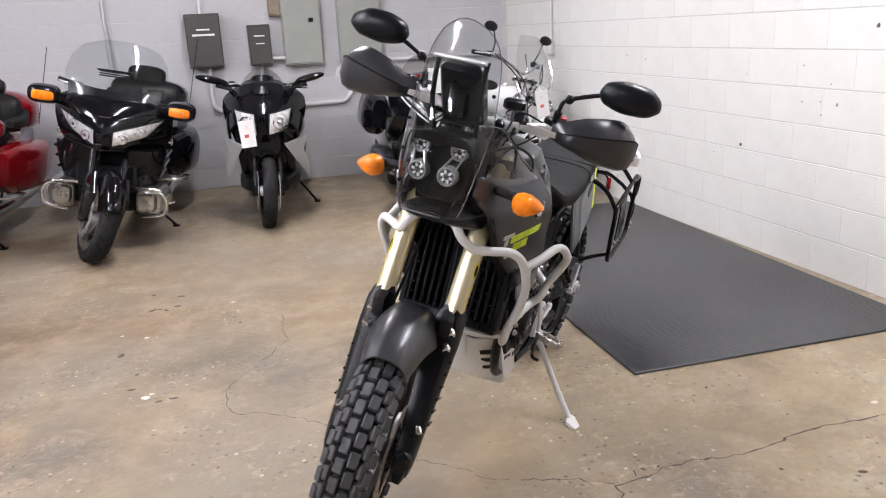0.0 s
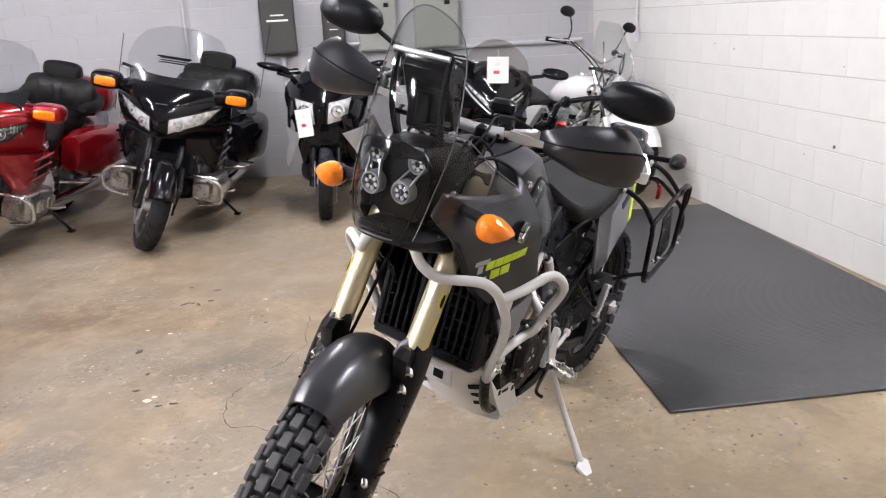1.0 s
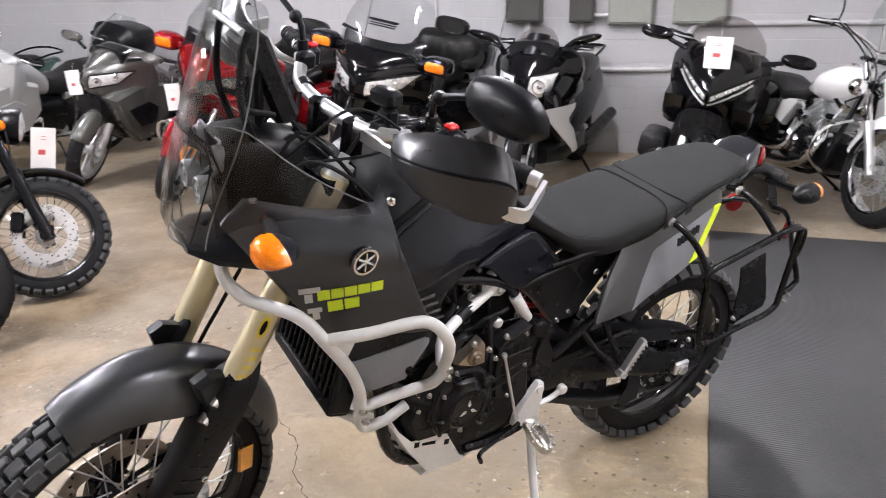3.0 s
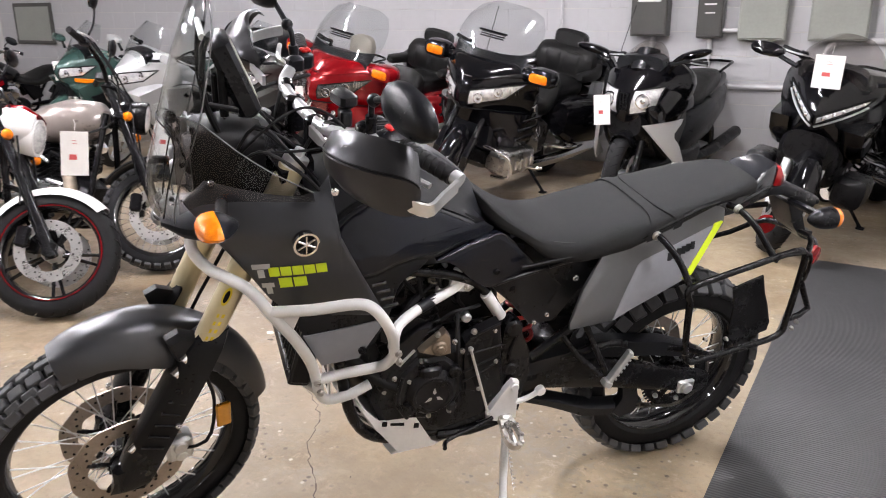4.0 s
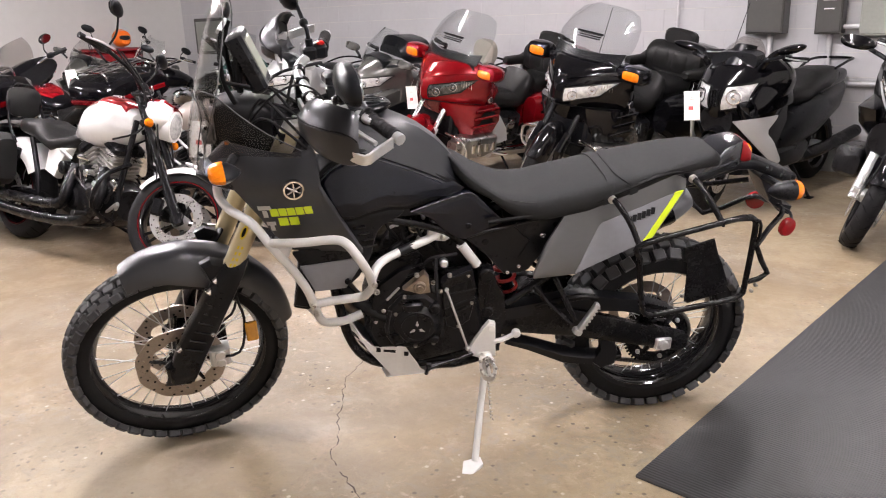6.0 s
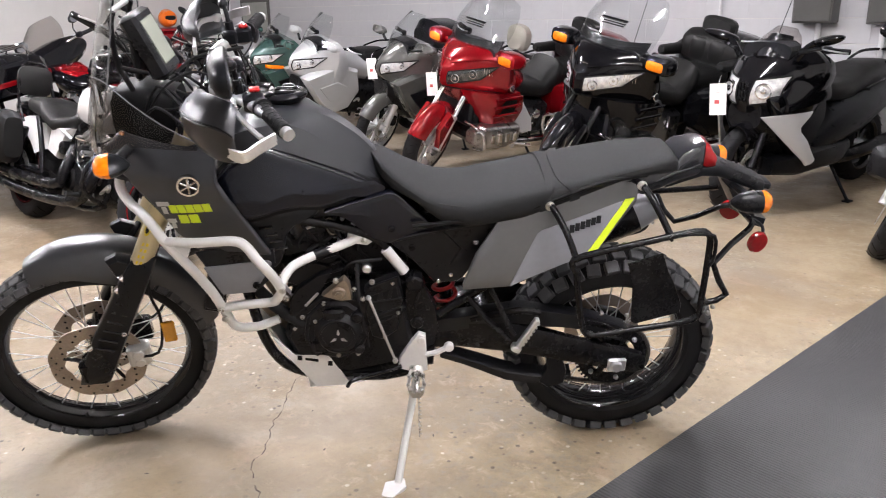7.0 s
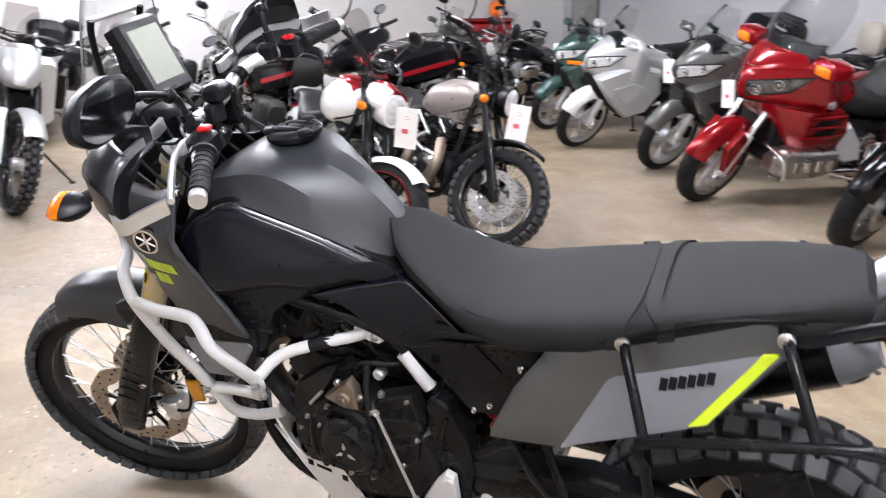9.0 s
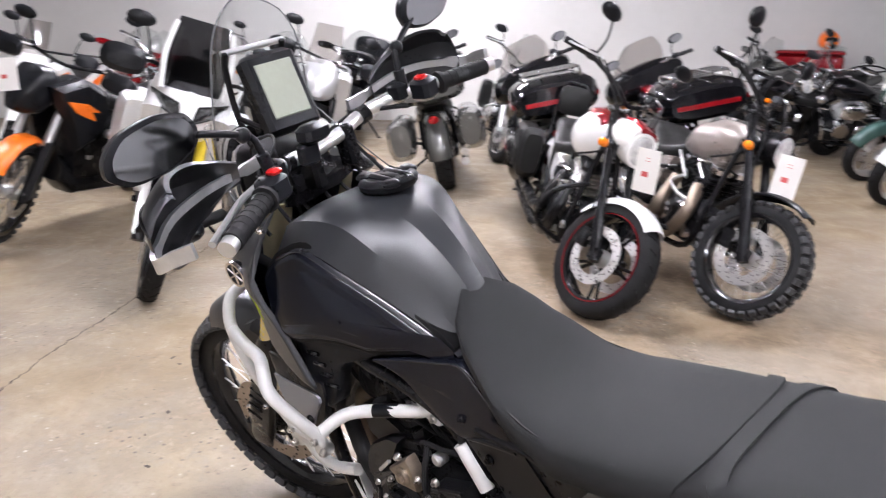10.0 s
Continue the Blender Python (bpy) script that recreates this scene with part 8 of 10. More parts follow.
    part("seat", s1, "leather", o, "black padded rider's seat")
    s2 = bm_new()
    half_body(s2, [(0.4, 0, 0.7, 0.9, 0.18), (0.3, 0, 0.7, 0.91, 0.2), (0.1, 0, 0.7, 0.9, 0.21), (0.0, 0, 0.74, 0.92, 0.2)], 20, 3)
    part("pillion_seat", s2, "leather", o)
    bk = bm_new()
    half_body(bk, [(0.09, 0, 0.9, 1.08, 0.22), (0.06, 0, 0.88, 1.13, 0.27), (0.0, 0, 0.88, 1.16, 0.285), (-0.05, 0, 0.9, 1.14, 0.26)], 24, 4)
    b1 = part("backrest", bk, "leather", o, "tall padded pillion backrest with arm rests")
    for y in (-0.09, 0.09):
        half_body(bm := bm_new(), [(0.1, y, 0.94, 1.08, 0.06), (0.085, y, 0.92, 1.1, 0.08), (0.05, y, 0.92, 1.1, 0.08)], 14, 4)
        part("cushion", bm, "leather", b1)
    hr = bm_new()
    half_body(hr, [(0.03, 0, 1.14, 1.25, 0.13), (0.0, 0, 1.12, 1.275, 0.155), (-0.05, 0, 1.12, 1.27, 0.15), (-0.07, 0, 1.14, 1.24, 0.12)], 20, 3)
    part("head_rest", hr, "leather", b1)
    for s in (1, -1):
        ar = bm_new()
        half_body(ar, [(0.3, s * 0.285, 0.93, 0.975, 0.03), (0.27, s * 0.29, 0.91, 0.99, 0.045), (0.05, s * 0.29, 0.91, 1.0, 0.05), (-0.04, s * 0.28, 0.92, 1.05, 0.05)], 14, 3)
        part("arm_rest", ar, "leather", b1)
        sp = bm_new()
        half_body(sp, [(0.02, s * 0.3, 0.72, 0.9, 0.02), (0.0, s * 0.31, 0.7, 0.91, 0.035), (-0.1, s * 0.315, 0.7, 0.9, 0.035)], 12, 4)
        part("speaker_pod", sp, "mid_grey", o)
    tr = bm_new()
    half_body(tr, [(-0.04, 0, 0.86, 1.12, 0.26), (-0.12, 0, 0.82, 1.16, 0.32), (-0.35, 0, 0.82, 1.15, 0.32), (-0.46, 0, 0.86, 1.1, 0.26)], 20, 3)
    part("top_box", tr, paint, o, "glossy rear trunk")
    an = bm_new()
    tube(an, [(-0.3, 0.33, 0.9), (-0.38, 0.35, 1.55)], 0.003, 6, 1)
    part("aerial", an, "black_metal", o)
    eb = bm_new()
    box(eb, (0.5, -0.22, 0.3), (1.4, 0.22, 0.62), 0.05)
    part("engine", eb, "engine_black", o)
    fr = bm_new()
    half_body(fr, [(0.5, 0, 0.4, 0.72, 0.2), (0.0, 0, 0.62, 0.82, 0.2), (-0.4, 0, 0.58, 0.8, 0.2)], 14, 3)
    part("rear_fender", fr, paint, o)
    clutter(o, 0.6, 1.3, 0.3, 0.55, 0.24, int(fx * 10) + 7, 15, ("chrome", "engine_black", "alu"))
    stand_leg(o, 0.75, 0.26, 0.2, 0.42, lean)
    if tag_at:
        tag(o, *tag_at)
    return o


def sport_tourer(fx, fy, heading, paint, label, steer_deg=25, lamp="wide", side="black_plastic", bags=True, box_top=False, tag_at=None, screen="clear", lean=12, name="sport_touring_motorcycle", amber_side=False, fender=None, scoot=False, sharp=False, rest=None):
    wb = 1.58
    o = start_bike(name, fx, fy, heading, lean, wb, label, "scooter" if scoot else "motorcycle")
    st = steer_of(wb, 25, 0.1, steer_deg)
    Rf = 0.29 if scoot else 0.31
    wheel_set(o, wb, st, Rf, 0.12, 0.31 if not scoot else 0.29, 0.17, "cast", "rim_black" if sharp or scoot else "alu", 5)
    fork(o, wb, 25, 0.1, st, Rf, 0.75, "black_metal", 0.09, 0.025, "black_metal" if scoot else "alu", 0.48)
    front_fender(o, wb, Rf, 0.08, 70 if scoot else 30, 150 if scoot else 160, st, fender or paint, 0.03, 0.09)
    if scoot:
        lv = [(0.56, 1.5, 0.21, 1.16, 2.8, 1.3), (0.66, 1.56, 0.25, 1.12, 2.4, 1.28), (0.74, 1.61, 0.28, 1.1, 2.2, 1.27), (0.82, 1.61, 0.31, 1.08, 2.1, 1.26), (0.9, 1.56, 0.325, 1.06, 2.1, 1.24), (0.98, 1.48, 0.315, 1.08, 2.2, 1.22), (1.03, 1.41, 0.255, 1.12, 2.4, 1.22), (1.06, 1.35, 0.21, 1.16, 2.4, 1.22)]
    elif sharp:
        lv = [(0.7, 1.5, 0.22, 1.12, 2.2, 1.28), (0.78, 1.6, 0.26, 1.1, 1.6, 1.25), (0.84, 1.635, 0.285, 1.1, 1.35, 1.24), (0.92, 1.6, 0.3, 1.1, 1.5, 1.22), (1.0, 1.53, 0.3, 1.12, 1.8, 1.22), (1.06, 1.45, 0.27, 1.16, 2.0, 1.22), (1.09, 1.4, 0.22, 1.2, 2.0, 1.24)]
    else:
        lv = [(0.62, 1.4, 0.25, 1.06, 2.6, 1.26), (0.7, 1.5, 0.265, 1.05, 2.0, 1.25), (0.78, 1.6, 0.275, 1.06, 1.5, 1.23), (0.85, 1.635, 0.28, 1.08, 1.4, 1.22), (0.93, 1.61, 0.28, 1.1, 1.5, 1.2), (1.0, 1.54, 0.27, 1.12, 1.7, 1.2), (1.06, 1.46, 0.25, 1.14, 2.0, 1.2), (1.1, 1.38, 0.2, 1.18, 2.2, 1.22)]
    f = part("fairing", fairing_mesh(bm_new(), lv, 16, 11), paint, o, "glossy front fairing", 30)
    for s in (1, -1):
        if sharp:
            corners = ((0.012, 0.79), (0.2, 0.925), (0.235, 0.975), (0.012, 0.835))
        elif scoot:
            corners = ((0.04, 0.715), (0.18, 0.745), (0.215, 0.905), (0.055, 0.875))
        else:
            corners = ((0.035, 0.8), (0.17, 0.855), (0.225, 0.96), (0.04, 0.905))
        rows = on_nose(lv, corners, s, 7, 5, 0.003, 0.012)
        h = part("headlight", sheet(bm_new(), rows, 0.03), "headlight", f, "clear headlight")
        eg = bm_new()
        tube(eg, rows[0] + [r[-1] for r in rows[1:]] + rows[-1][::-1][1:] + [r[0] for r in rows[::-1][1:]], 0.006, 6, 1)
        part("lamp_edge", eg, "deep_black", h)
        if not sharp:
            bb = bm_new()
            for yy, hz, rr in (((0.12, 0.81, 0.052),) if scoot else ((0.085, 0.862, 0.034), (0.155, 0.905, 0.028))):
                xm = Matrix.Translation((nose_x(lv, yy, hz) + 0.01, s * yy, hz)) @ Matrix.Rotation(radians(-90 + s * 25), 4, "Z")
                lathe(bb, [(rr * 0.8, -0.01), (rr, -0.01), (rr, 0.01), (rr * 0.84, 0.012)], 18, xm)
                lathe(bb, [(rr * 0.1, -0.01), (rr * 0.4, -0.01), (rr * 0.34, 0.012), (rr * 0.1, 0.014)], 12, xm)
            pieces("reflector", bb, "chrome", h)
        else:
            bb = bm_new()
            for k in range(5):
                u = (k + 0.5) / 5
                yy, hz = 0.03 + 0.18 * u, 0.822 + 0.125 * u
                ball(bb, (nose_x(lv, yy, hz) + 0.012, s * yy, hz), 0.008, 0.012, 0.014, 10)
            pieces("reflector", bb, "chrome", h)
            sk_ = bm_new()
            tube(sk_, [(nose_x(lv, y, z) + 0.004, s * y, z) for y, z in ((0.01, 0.775), (0.08, 0.815), (0.16, 0.87), (0.215, 0.92))], 0.007, 6, 2)
            part("lamp_blade", sk_, "alu", f)
        sd = bm_new()
        plate(sd, [(1.5, 0.78), (1.2, 0.87), (0.95, 0.82), (0.92, 0.62), (1.2, 0.56), (1.4, 0.66)] if sharp else [(1.58, 0.76), (1.2, 0.88), (0.95, 0.82), (0.92, 0.6), (1.05, 0.42), (1.25, 0.36), (1.4, 0.5)], s * 0.15, s * (0.215 if scoot else 0.265), 0.04)
        w = part("side_fairing", sd, paint if not scoot else "paint_black", o)
        iv = bm_new()
        if sharp:
            half_body(iv, [(1.34, s * 0.24, 0.34, 0.46, 0.05), (1.3, s * 0.27, 0.31, 0.5, 0.09), (1.08, s * 0.28, 0.31, 0.5, 0.09), (0.98, s * 0.26, 0.34, 0.46, 0.06)], 14, 4)
            part("engine_cover", iv, "engine_black", o, "black flat-six cylinder cover")
            iv = bm_new()
        plate(iv, [(1.38, 0.7), (1.2, 0.74), (1.08, 0.7), (1.1, 0.64), (1.28, 0.62)] if sharp else [(1.42, 0.66), (1.2, 0.72), (1.08, 0.66), (1.12, 0.52), (1.28, 0.5)], s * 0.24, s * 0.272, 0.02)
        if not scoot:
            part("side_vent", iv, side, w)
        if scoot:
            sv = bm_new()
            rows = []
            for k in range(11):
                v = k / 10
                xl = 1.62 - 0.33 * v
                xr = 1.3 + 0.08 * v / 0.35 if v < 0.35 else 1.38 - 0.19 * (v - 0.35) / 0.65
                rows.append([(x, s * (0.15 + 0.155 * min(1, (1.62 - x) / 0.3) + 0.012 * math.sin(math.pi * u)), 0.655 + 0.03 * u - 0.325 * v) for u, x in [(n / 6, xl + (xr - xl) * n / 6) for n in range(7)]])
            sheet(sv, rows, 0.012, (0, -s, 0))
            fl = bm_new()
            half_rows = []
            for k in range(9):
                u = k / 8
                x = 1.5 - 0.42 * u
                zl, zt = 0.69 + 0.06 * u, 0.8 + 0.24 * min(1, u / 0.7) - 0.16 * max(0, u - 0.7) / 0.3
                half_rows.append([(x, s * (0.225 + 0.06 * math.sin(math.pi * min(1, 0.1 + 0.5 * u)) + 0.02 * math.sin(math.pi * v) - 0.05 * v), zl + (zt - zl) * v) for v in (0, 0.2, 0.4, 0.6, 0.8, 1)])
            sheet(fl, half_rows, 0.02, (0, -s, 0))
            pf = part("flank_panel", fl, "paint_black", w, "glossy black upper flank panel")
            em = bm_new()
            disc(em, (1.17, 0.88), 0.024, s * 0.265, s * 0.292, 18, 0.003)
            part("badge", em, "chrome", pf, "round badge")
            part("silver_panel", sv, "silver_gloss", w, "silver lower side panel")
        if amber_side:
            am = bm_new()
            half_body(am, [(1.52, s * 0.19, 0.8, 0.835, 0.03), (1.44, s * 0.235, 0.795, 0.84, 0.025), (1.34, s * 0.27, 0.805, 0.835, 0.02)], 12, 4)
            part("turn_signal", am, "amber", f, "amber turn signal")
        md = bm_new()
        tube(md, [(1.4, s * 0.22, 1.05), (1.36, s * 0.34, 1.08)], 0.014, 8, 1)
        mm2 = part("mirror", md, "black_plastic", o, "rear-view mirror")
        pod = bm_new()
        if scoot:
            ball(pod, (0, 0, 0), 0.06, 0.125, 0.03, 16, Matrix.Translation((1.36, s * 0.37, 1.125)) @ Matrix.Rotation(radians(s * 14), 4, "X") @ Matrix.Rotation(radians(s * -18), 4, "Z"))
            tube(pod, [(1.38, s * 0.2, 1.0), (1.38, s * 0.25, 1.07), (1.37, s * 0.3, 1.11)], 0.02, 8)
        else:
            half_body(pod, [(1.40, s * 0.42, 1.08, 1.11, 0.05), (1.37, s * 0.42, 1.065, 1.145, 0.1), (1.33, s * 0.42, 1.07, 1.14, 0.1)], 14, 2.4)
        part("shell", pod, "paint_black" if scoot or sharp else paint, mm2)
        if not scoot:
            gl = bm_new()
            half_body(gl, [(1.328, s * 0.42, 1.08, 1.13, 0.085), (1.325, s * 0.42, 1.08, 1.13, 0.085)], 14, 2.6)
            part("glass", gl, "mirror", mm2)
        if bags:
            pn = bm_new()
            half_body(pn, [(0.35, s * 0.27, 0.55, 0.8, 0.06), (0.25, s * 0.29, 0.48, 0.84, 0.11), (-0.2, s * 0.3, 0.48, 0.84, 0.13), (-0.36, s * 0.28, 0.56, 0.78, 0.08)], 18, 3)
            part("pannier", pn, paint, o, "hard pannier")
        exhaust(o, [(0.9, s * 0.12, 0.28), (0.4, s * 0.2, 0.3), (-0.3, s * 0.23, 0.4)], 0.05, "chrome" if not scoot else "black_metal")
    ck = bm_new()
    half_body(ck, [(1.56, 0, 0.56, 0.74, 0.12), (1.46, 0, 0.5, 0.72, 0.16), (1.3, 0, 0.36, 0.7, 0.18), (0.9, 0, 0.3, 0.66, 0.18), (0.5, 0, 0.32, 0.66, 0.16)], 18, 3)
    part("engine", ck, "engine_black", o)
    rows = []
    hi = 1.2 if scoot else 1.36 if not sharp else 1.28
    ws = 0.75 if scoot else 1.0
    wz = 0.97 if scoot else 1.02
    for k in range(6):
        t = k / 5
        w = ws * (0.2 + 0.04 * math.sin(math.pi * t) - 0.1 * t ** 3)
        rows.append([(1.48 - 0.2 * t - 0.08 * abs(-1 + j / 5) ** 2, w * (-1 + j / 5), wz + (hi - wz) * t - 0.02 * abs(-1 + j / 5) ** 2) for j in range(11)])
    part("windscreen", sheet(bm_new(), rows, 0.004), screen, o, "clear windscreen" if screen == "clear" else "smoked windscreen")
    if scoot:
        dk = bm_new()
        sheet(dk, [[(x + 0.008, y * 0.62, z) for x, y, z in r] for r in rows[1:5]], 0.004)
        part("visor", dk, "black_plastic", o, "dark centre of the windscreen")
        gr = bm_new()
        for k in range(3):
            box(gr, (1.5, -0.03 + 0.022 * k, 0.74), (1.62, -0.018 + 0.022 * k, 0.86), 0.003)
        pieces("grille_bar", gr, "black_metal", o)
        rb = bm_new()
        half_body(rb, [(1.0, 0, 0.3, 0.5, 0.2), (0.8, 0, 0.34, 0.66, 0.24), (0.4, 0, 0.42, 0.74, 0.24), (0.0, 0, 0.56, 0.8, 0.2), (-0.2, 0, 0.66, 0.82, 0.14)], 20, 3.2)
        part("rear_body", rb, "black_plastic", o, "matte black rear bodywork")
        fb = bm_new()
        half_body(fb, [(1.4, 0, 0.24, 0.36, 0.16), (1.2, 0, 0.22, 0.4, 0.24), (0.7, 0, 0.24, 0.44, 0.25), (0.5, 0, 0.28, 0.42, 0.2)], 18, 4)
        part("footboard", fb, "black_plastic", o, "black footboard")
    ds = bm_new()
    half_body(ds, [(1.4, 0, 0.98, 1.1, 0.17), (1.28, 0, 0.96, 1.12, 0.17), (1.2, 0, 0.92, 1.02, 0.12)], 14, 3)
    part("dashboard", ds, "black_plastic", o)
    bars(o, st, 1.18, 1.03, 0.36, 0.14, 0.03, "black_metal", False)
    tk = bm_new()
    half_body(tk, [(1.2, 0, 0.7, 0.95, 0.16), (1.05, 0, 0.7, 1.0, 0.18), (0.9, 0, 0.68, 0.96, 0.17), (0.76, 0, 0.66, 0.86, 0.13)], 20, 2.5)
    part("fuel_tank", tk, paint, o)
    s1 = bm_new()
    half_body(s1, [(0.84, 0, 0.68, 0.86, 0.1), (0.7, 0, 0.66, 0.82, 0.15), (0.5, 0, 0.66, 0.83, 0.17), (0.34, 0, 0.7, 0.92, 0.16), (0.1, 0, 0.74, 0.94, 0.15), (-0.1, 0, 0.78, 0.93, 0.11)], 20, 3)
    part("seat", s1, "leather", o, "black two-level seat")
    tl = bm_new()
    half_body(tl, [(0.6, 0, 0.6, 0.72, 0.16), (0.2, 0, 0.66, 0.8, 0.15), (-0.2, 0, 0.74, 0.88, 0.12), (-0.34, 0, 0.8, 0.9, 0.08)], 16, 2.6)
    part("tail_cowl", tl, paint, o)
    rk = bm_new()
    tube(rk, [(0.05, 0.14, 0.92), (-0.15, 0.15, 0.97), (-0.34, 0.1, 0.98), (-0.34, -0.1, 0.98), (-0.15, -0.15, 0.97), (0.05, -0.14, 0.92)], 0.011, 8)
    part("grab_rail", rk, "black_metal", o)
    if rest:
        rb_ = bm_new()
        half_body(rb_, [(-0.02, 0, 0.96, 1.16, 0.11), (-0.05, 0, 0.94, 1.2, 0.15), (-0.11, 0, 0.94, 1.21, 0.15), (-0.15, 0, 0.97, 1.17, 0.12)], 18, 3)
        part("backrest", rb_, rest, o, "padded tan pillion backrest")
    if box_top:
        tb = bm_new()
        half_body(tb, [(-0.02, 0, 0.98, 1.16, 0.2), (-0.1, 0, 0.96, 1.26, 0.26), (-0.4, 0, 0.96, 1.26, 0.26), (-0.48, 0, 1.0, 1.2, 0.2)], 18, 3)
        part("top_box", tb, "black_plastic", o, "black rounded top box")
    clutter(o, 0.5, 1.2, 0.32, 0.6, 0.17, int(fx * 13) + 3, 12)
    stand_leg(o, 0.7, 0.3, 0.14, 0.36, lean)
    if tag_at:
        tag(o, *tag_at)
    return o


def v_twin(o, x, chrome="alu"):
    """A finned V-twin between the frame tubes."""
    cs = bm_new()
    half_body(cs, [(x + 0.3, 0, 0.26, 0.44, 0.1), (x + 0.2, 0, 0.22, 0.5, 0.14), (x - 0.1, 0, 0.22, 0.5, 0.15), (x - 0.3, 0, 0.24, 0.46, 0.12)], 18, 3)
    e = part("engine", cs, "engine_black", o, "finned V-twin engine")
    for a, nm in ((26, "cylinder"), (-26, "cylinder")):
        m = about((x + 0.05, 0, 0.42), (0, 1, 0), a)
        b = bm_new()
        for k in range(8):
            z = 0.48 + 0.026 * k
            box(b, (x - 0.03, -0.1, z), (x + 0.13, 0.1, z + 0.012), 0.004, m)
        box(b, (x - 0.01, -0.08, 0.45), (x + 0.11, 0.08, 0.7), 0.01, m)
        pieces(nm, b, chrome, e)
        h = bm_new()
        box(h, (x - 0.035, -0.1, 0.69), (x + 0.135, 0.1, 0.76), 0.02, m)
        part("rocker_cover", h, "black_metal" if chrome == "steel" else "chrome", e)
    for s in (1, -1):
        c = bm_new()
        disc(c, (x + 0.1, 0.36), 0.09, s * 0.12, s * 0.165, 26, 0.014)
        disc(c, (x - 0.12, 0.36), 0.075, s * 0.12, s * 0.16, 26, 0.014)
        part("case_cover", c, "engine_black" if chrome == "steel" else "chrome", e)
    return e


def cruiser(fx, fy, heading, paint, label, steer_deg=30, wire=False, trim=None, bar=(0.42, 0.2, 0.12), screen=False, bags=None, tourpak=False, batwing=False, tag_at=None, knobby=False, naked=False, lean=12, sissy=False, round_mirror=False, stripe=None, name="cruiser_motorcycle", front_lamp="chrome", fender_mat=None, exh="chrome", wb=1.66):
    o = start_bike(name, fx, fy, heading, lean, wb, label)
    rake = 27 if naked else 31
    st = steer_of(wb, rake, 0.12, steer_deg)
    Rf = 0.335 if screen or batwing else 0.305
    wheel_set(o, wb, st, Rf, 0.12 if naked else 0.125, 0.325, 0.17, "wire" if wire else "cast", "rim_black" if not (wire and not naked) else "chrome", 5, 2, knobby, stripe)
    ftop = 1.0
    fxx = fork(o, wb, rake, 0.12, st, Rf, ftop, "black_metal" if naked or paint == "paint_white" and not screen else "chrome", 0.1, 0.024, "black_metal" if naked or sissy else "alu", 0.4 if sissy else 0.55)
    if naked:
        front_fender(o, wb, Rf, 0.065, 60, 150, st, "black_plastic", 0.045, 0.02, "short black mudguard")
    else:
        front_fender(o, wb, Rf, 0.07 if sissy else 0.085, 52 if sissy else 45 if not screen else 20, 150 if sissy else 165, st, fender_mat or paint, 0.022 if sissy else 0.03, 0.1 if screen or batwing else 0.045)
    yk = bm_new()
    box(yk, (fxx(0.82) - 0.04, -0.13, 0.8), (fxx(0.82) + 0.04, 0.13, 0.84), 0.01)
    box(yk, (fxx(0.98) - 0.04, -0.13, 0.965), (fxx(0.98) + 0.04, 0.13, 0.995), 0.01)
    part("triple_clamp", moved(yk, st), "black_metal", o)
    # headlamp
    hx = fxx(0.86) + 0.1
    hl = bm_new()
    rings = []
    for dx, r in ((-0.12, 0.03), (-0.1, 0.06), (-0.03, 0.088), (0.03, 0.094), (0.045, 0.092)):
        rings.append([(hx + dx, r * math.cos(a), 0.86 + r * math.sin(a)) for a in [2 * math.pi * k / 24 for k in range(24)]])
    loft(hl, rings)
    h = part("headlamp", moved(hl, st), front_lamp if isinstance(front_lamp, str) else "chrome", o, "round headlamp")
    ln = bm_new()
    ball(ln, (hx + 0.035, 0, 0.86), 0.03, 0.082, 0.082, 20)
    part("lens", moved(ln, st), "headlight", h)
    for s in (1, -1):
        turn_lamp(o, (fxx(0.78) + 0.03, s * 0.2, 0.8), 0.032, "amber", 0.8, st)
        stem = bm_new()
        tube(stem, [(fxx(0.78), s * 0.1, 0.8), (fxx(0.78) + 0.02, s * 0.19, 0.8)], 0.009, 7, 1)
        pieces("signal_stem", moved(stem, st), "black_metal", o)
    if trim and not batwing:
        cw = bm_new()
        half_body(cw, [(hx + 0.035, 0, 0.82, 0.965, 0.1), (hx - 0.02, 0, 0.8, 0.99, 0.125), (hx - 0.1, 0, 0.82, 0.985, 0.12), (hx - 0.14, 0, 0.86, 0.96, 0.09)], 20, 2.6)
        hc = part("headlamp_cowl", moved(cw, st), paint, o, "white headlamp cowl with a red top")
        cs = bm_new()
        half_body(cs, [(hx + 0.037, 0, 0.93, 0.968, 0.07), (hx - 0.02, 0, 0.945, 0.995, 0.095), (hx - 0.1, 0, 0.945, 0.991, 0.09), (hx - 0.142, 0, 0.93, 0.965, 0.06)], 16, 3)
        part("cowl_stripe", moved(cs, st), trim, hc)
    half, back, rise = bar
    bars(o, st, fxx(1.04) - 0.02, 1.04, half, back, rise, "chrome" if not (naked or sissy) else "black_metal", True, 0.2 if fx > -3 else 0.12, "round" if round_mirror else "oval")
    cb = bm_new()
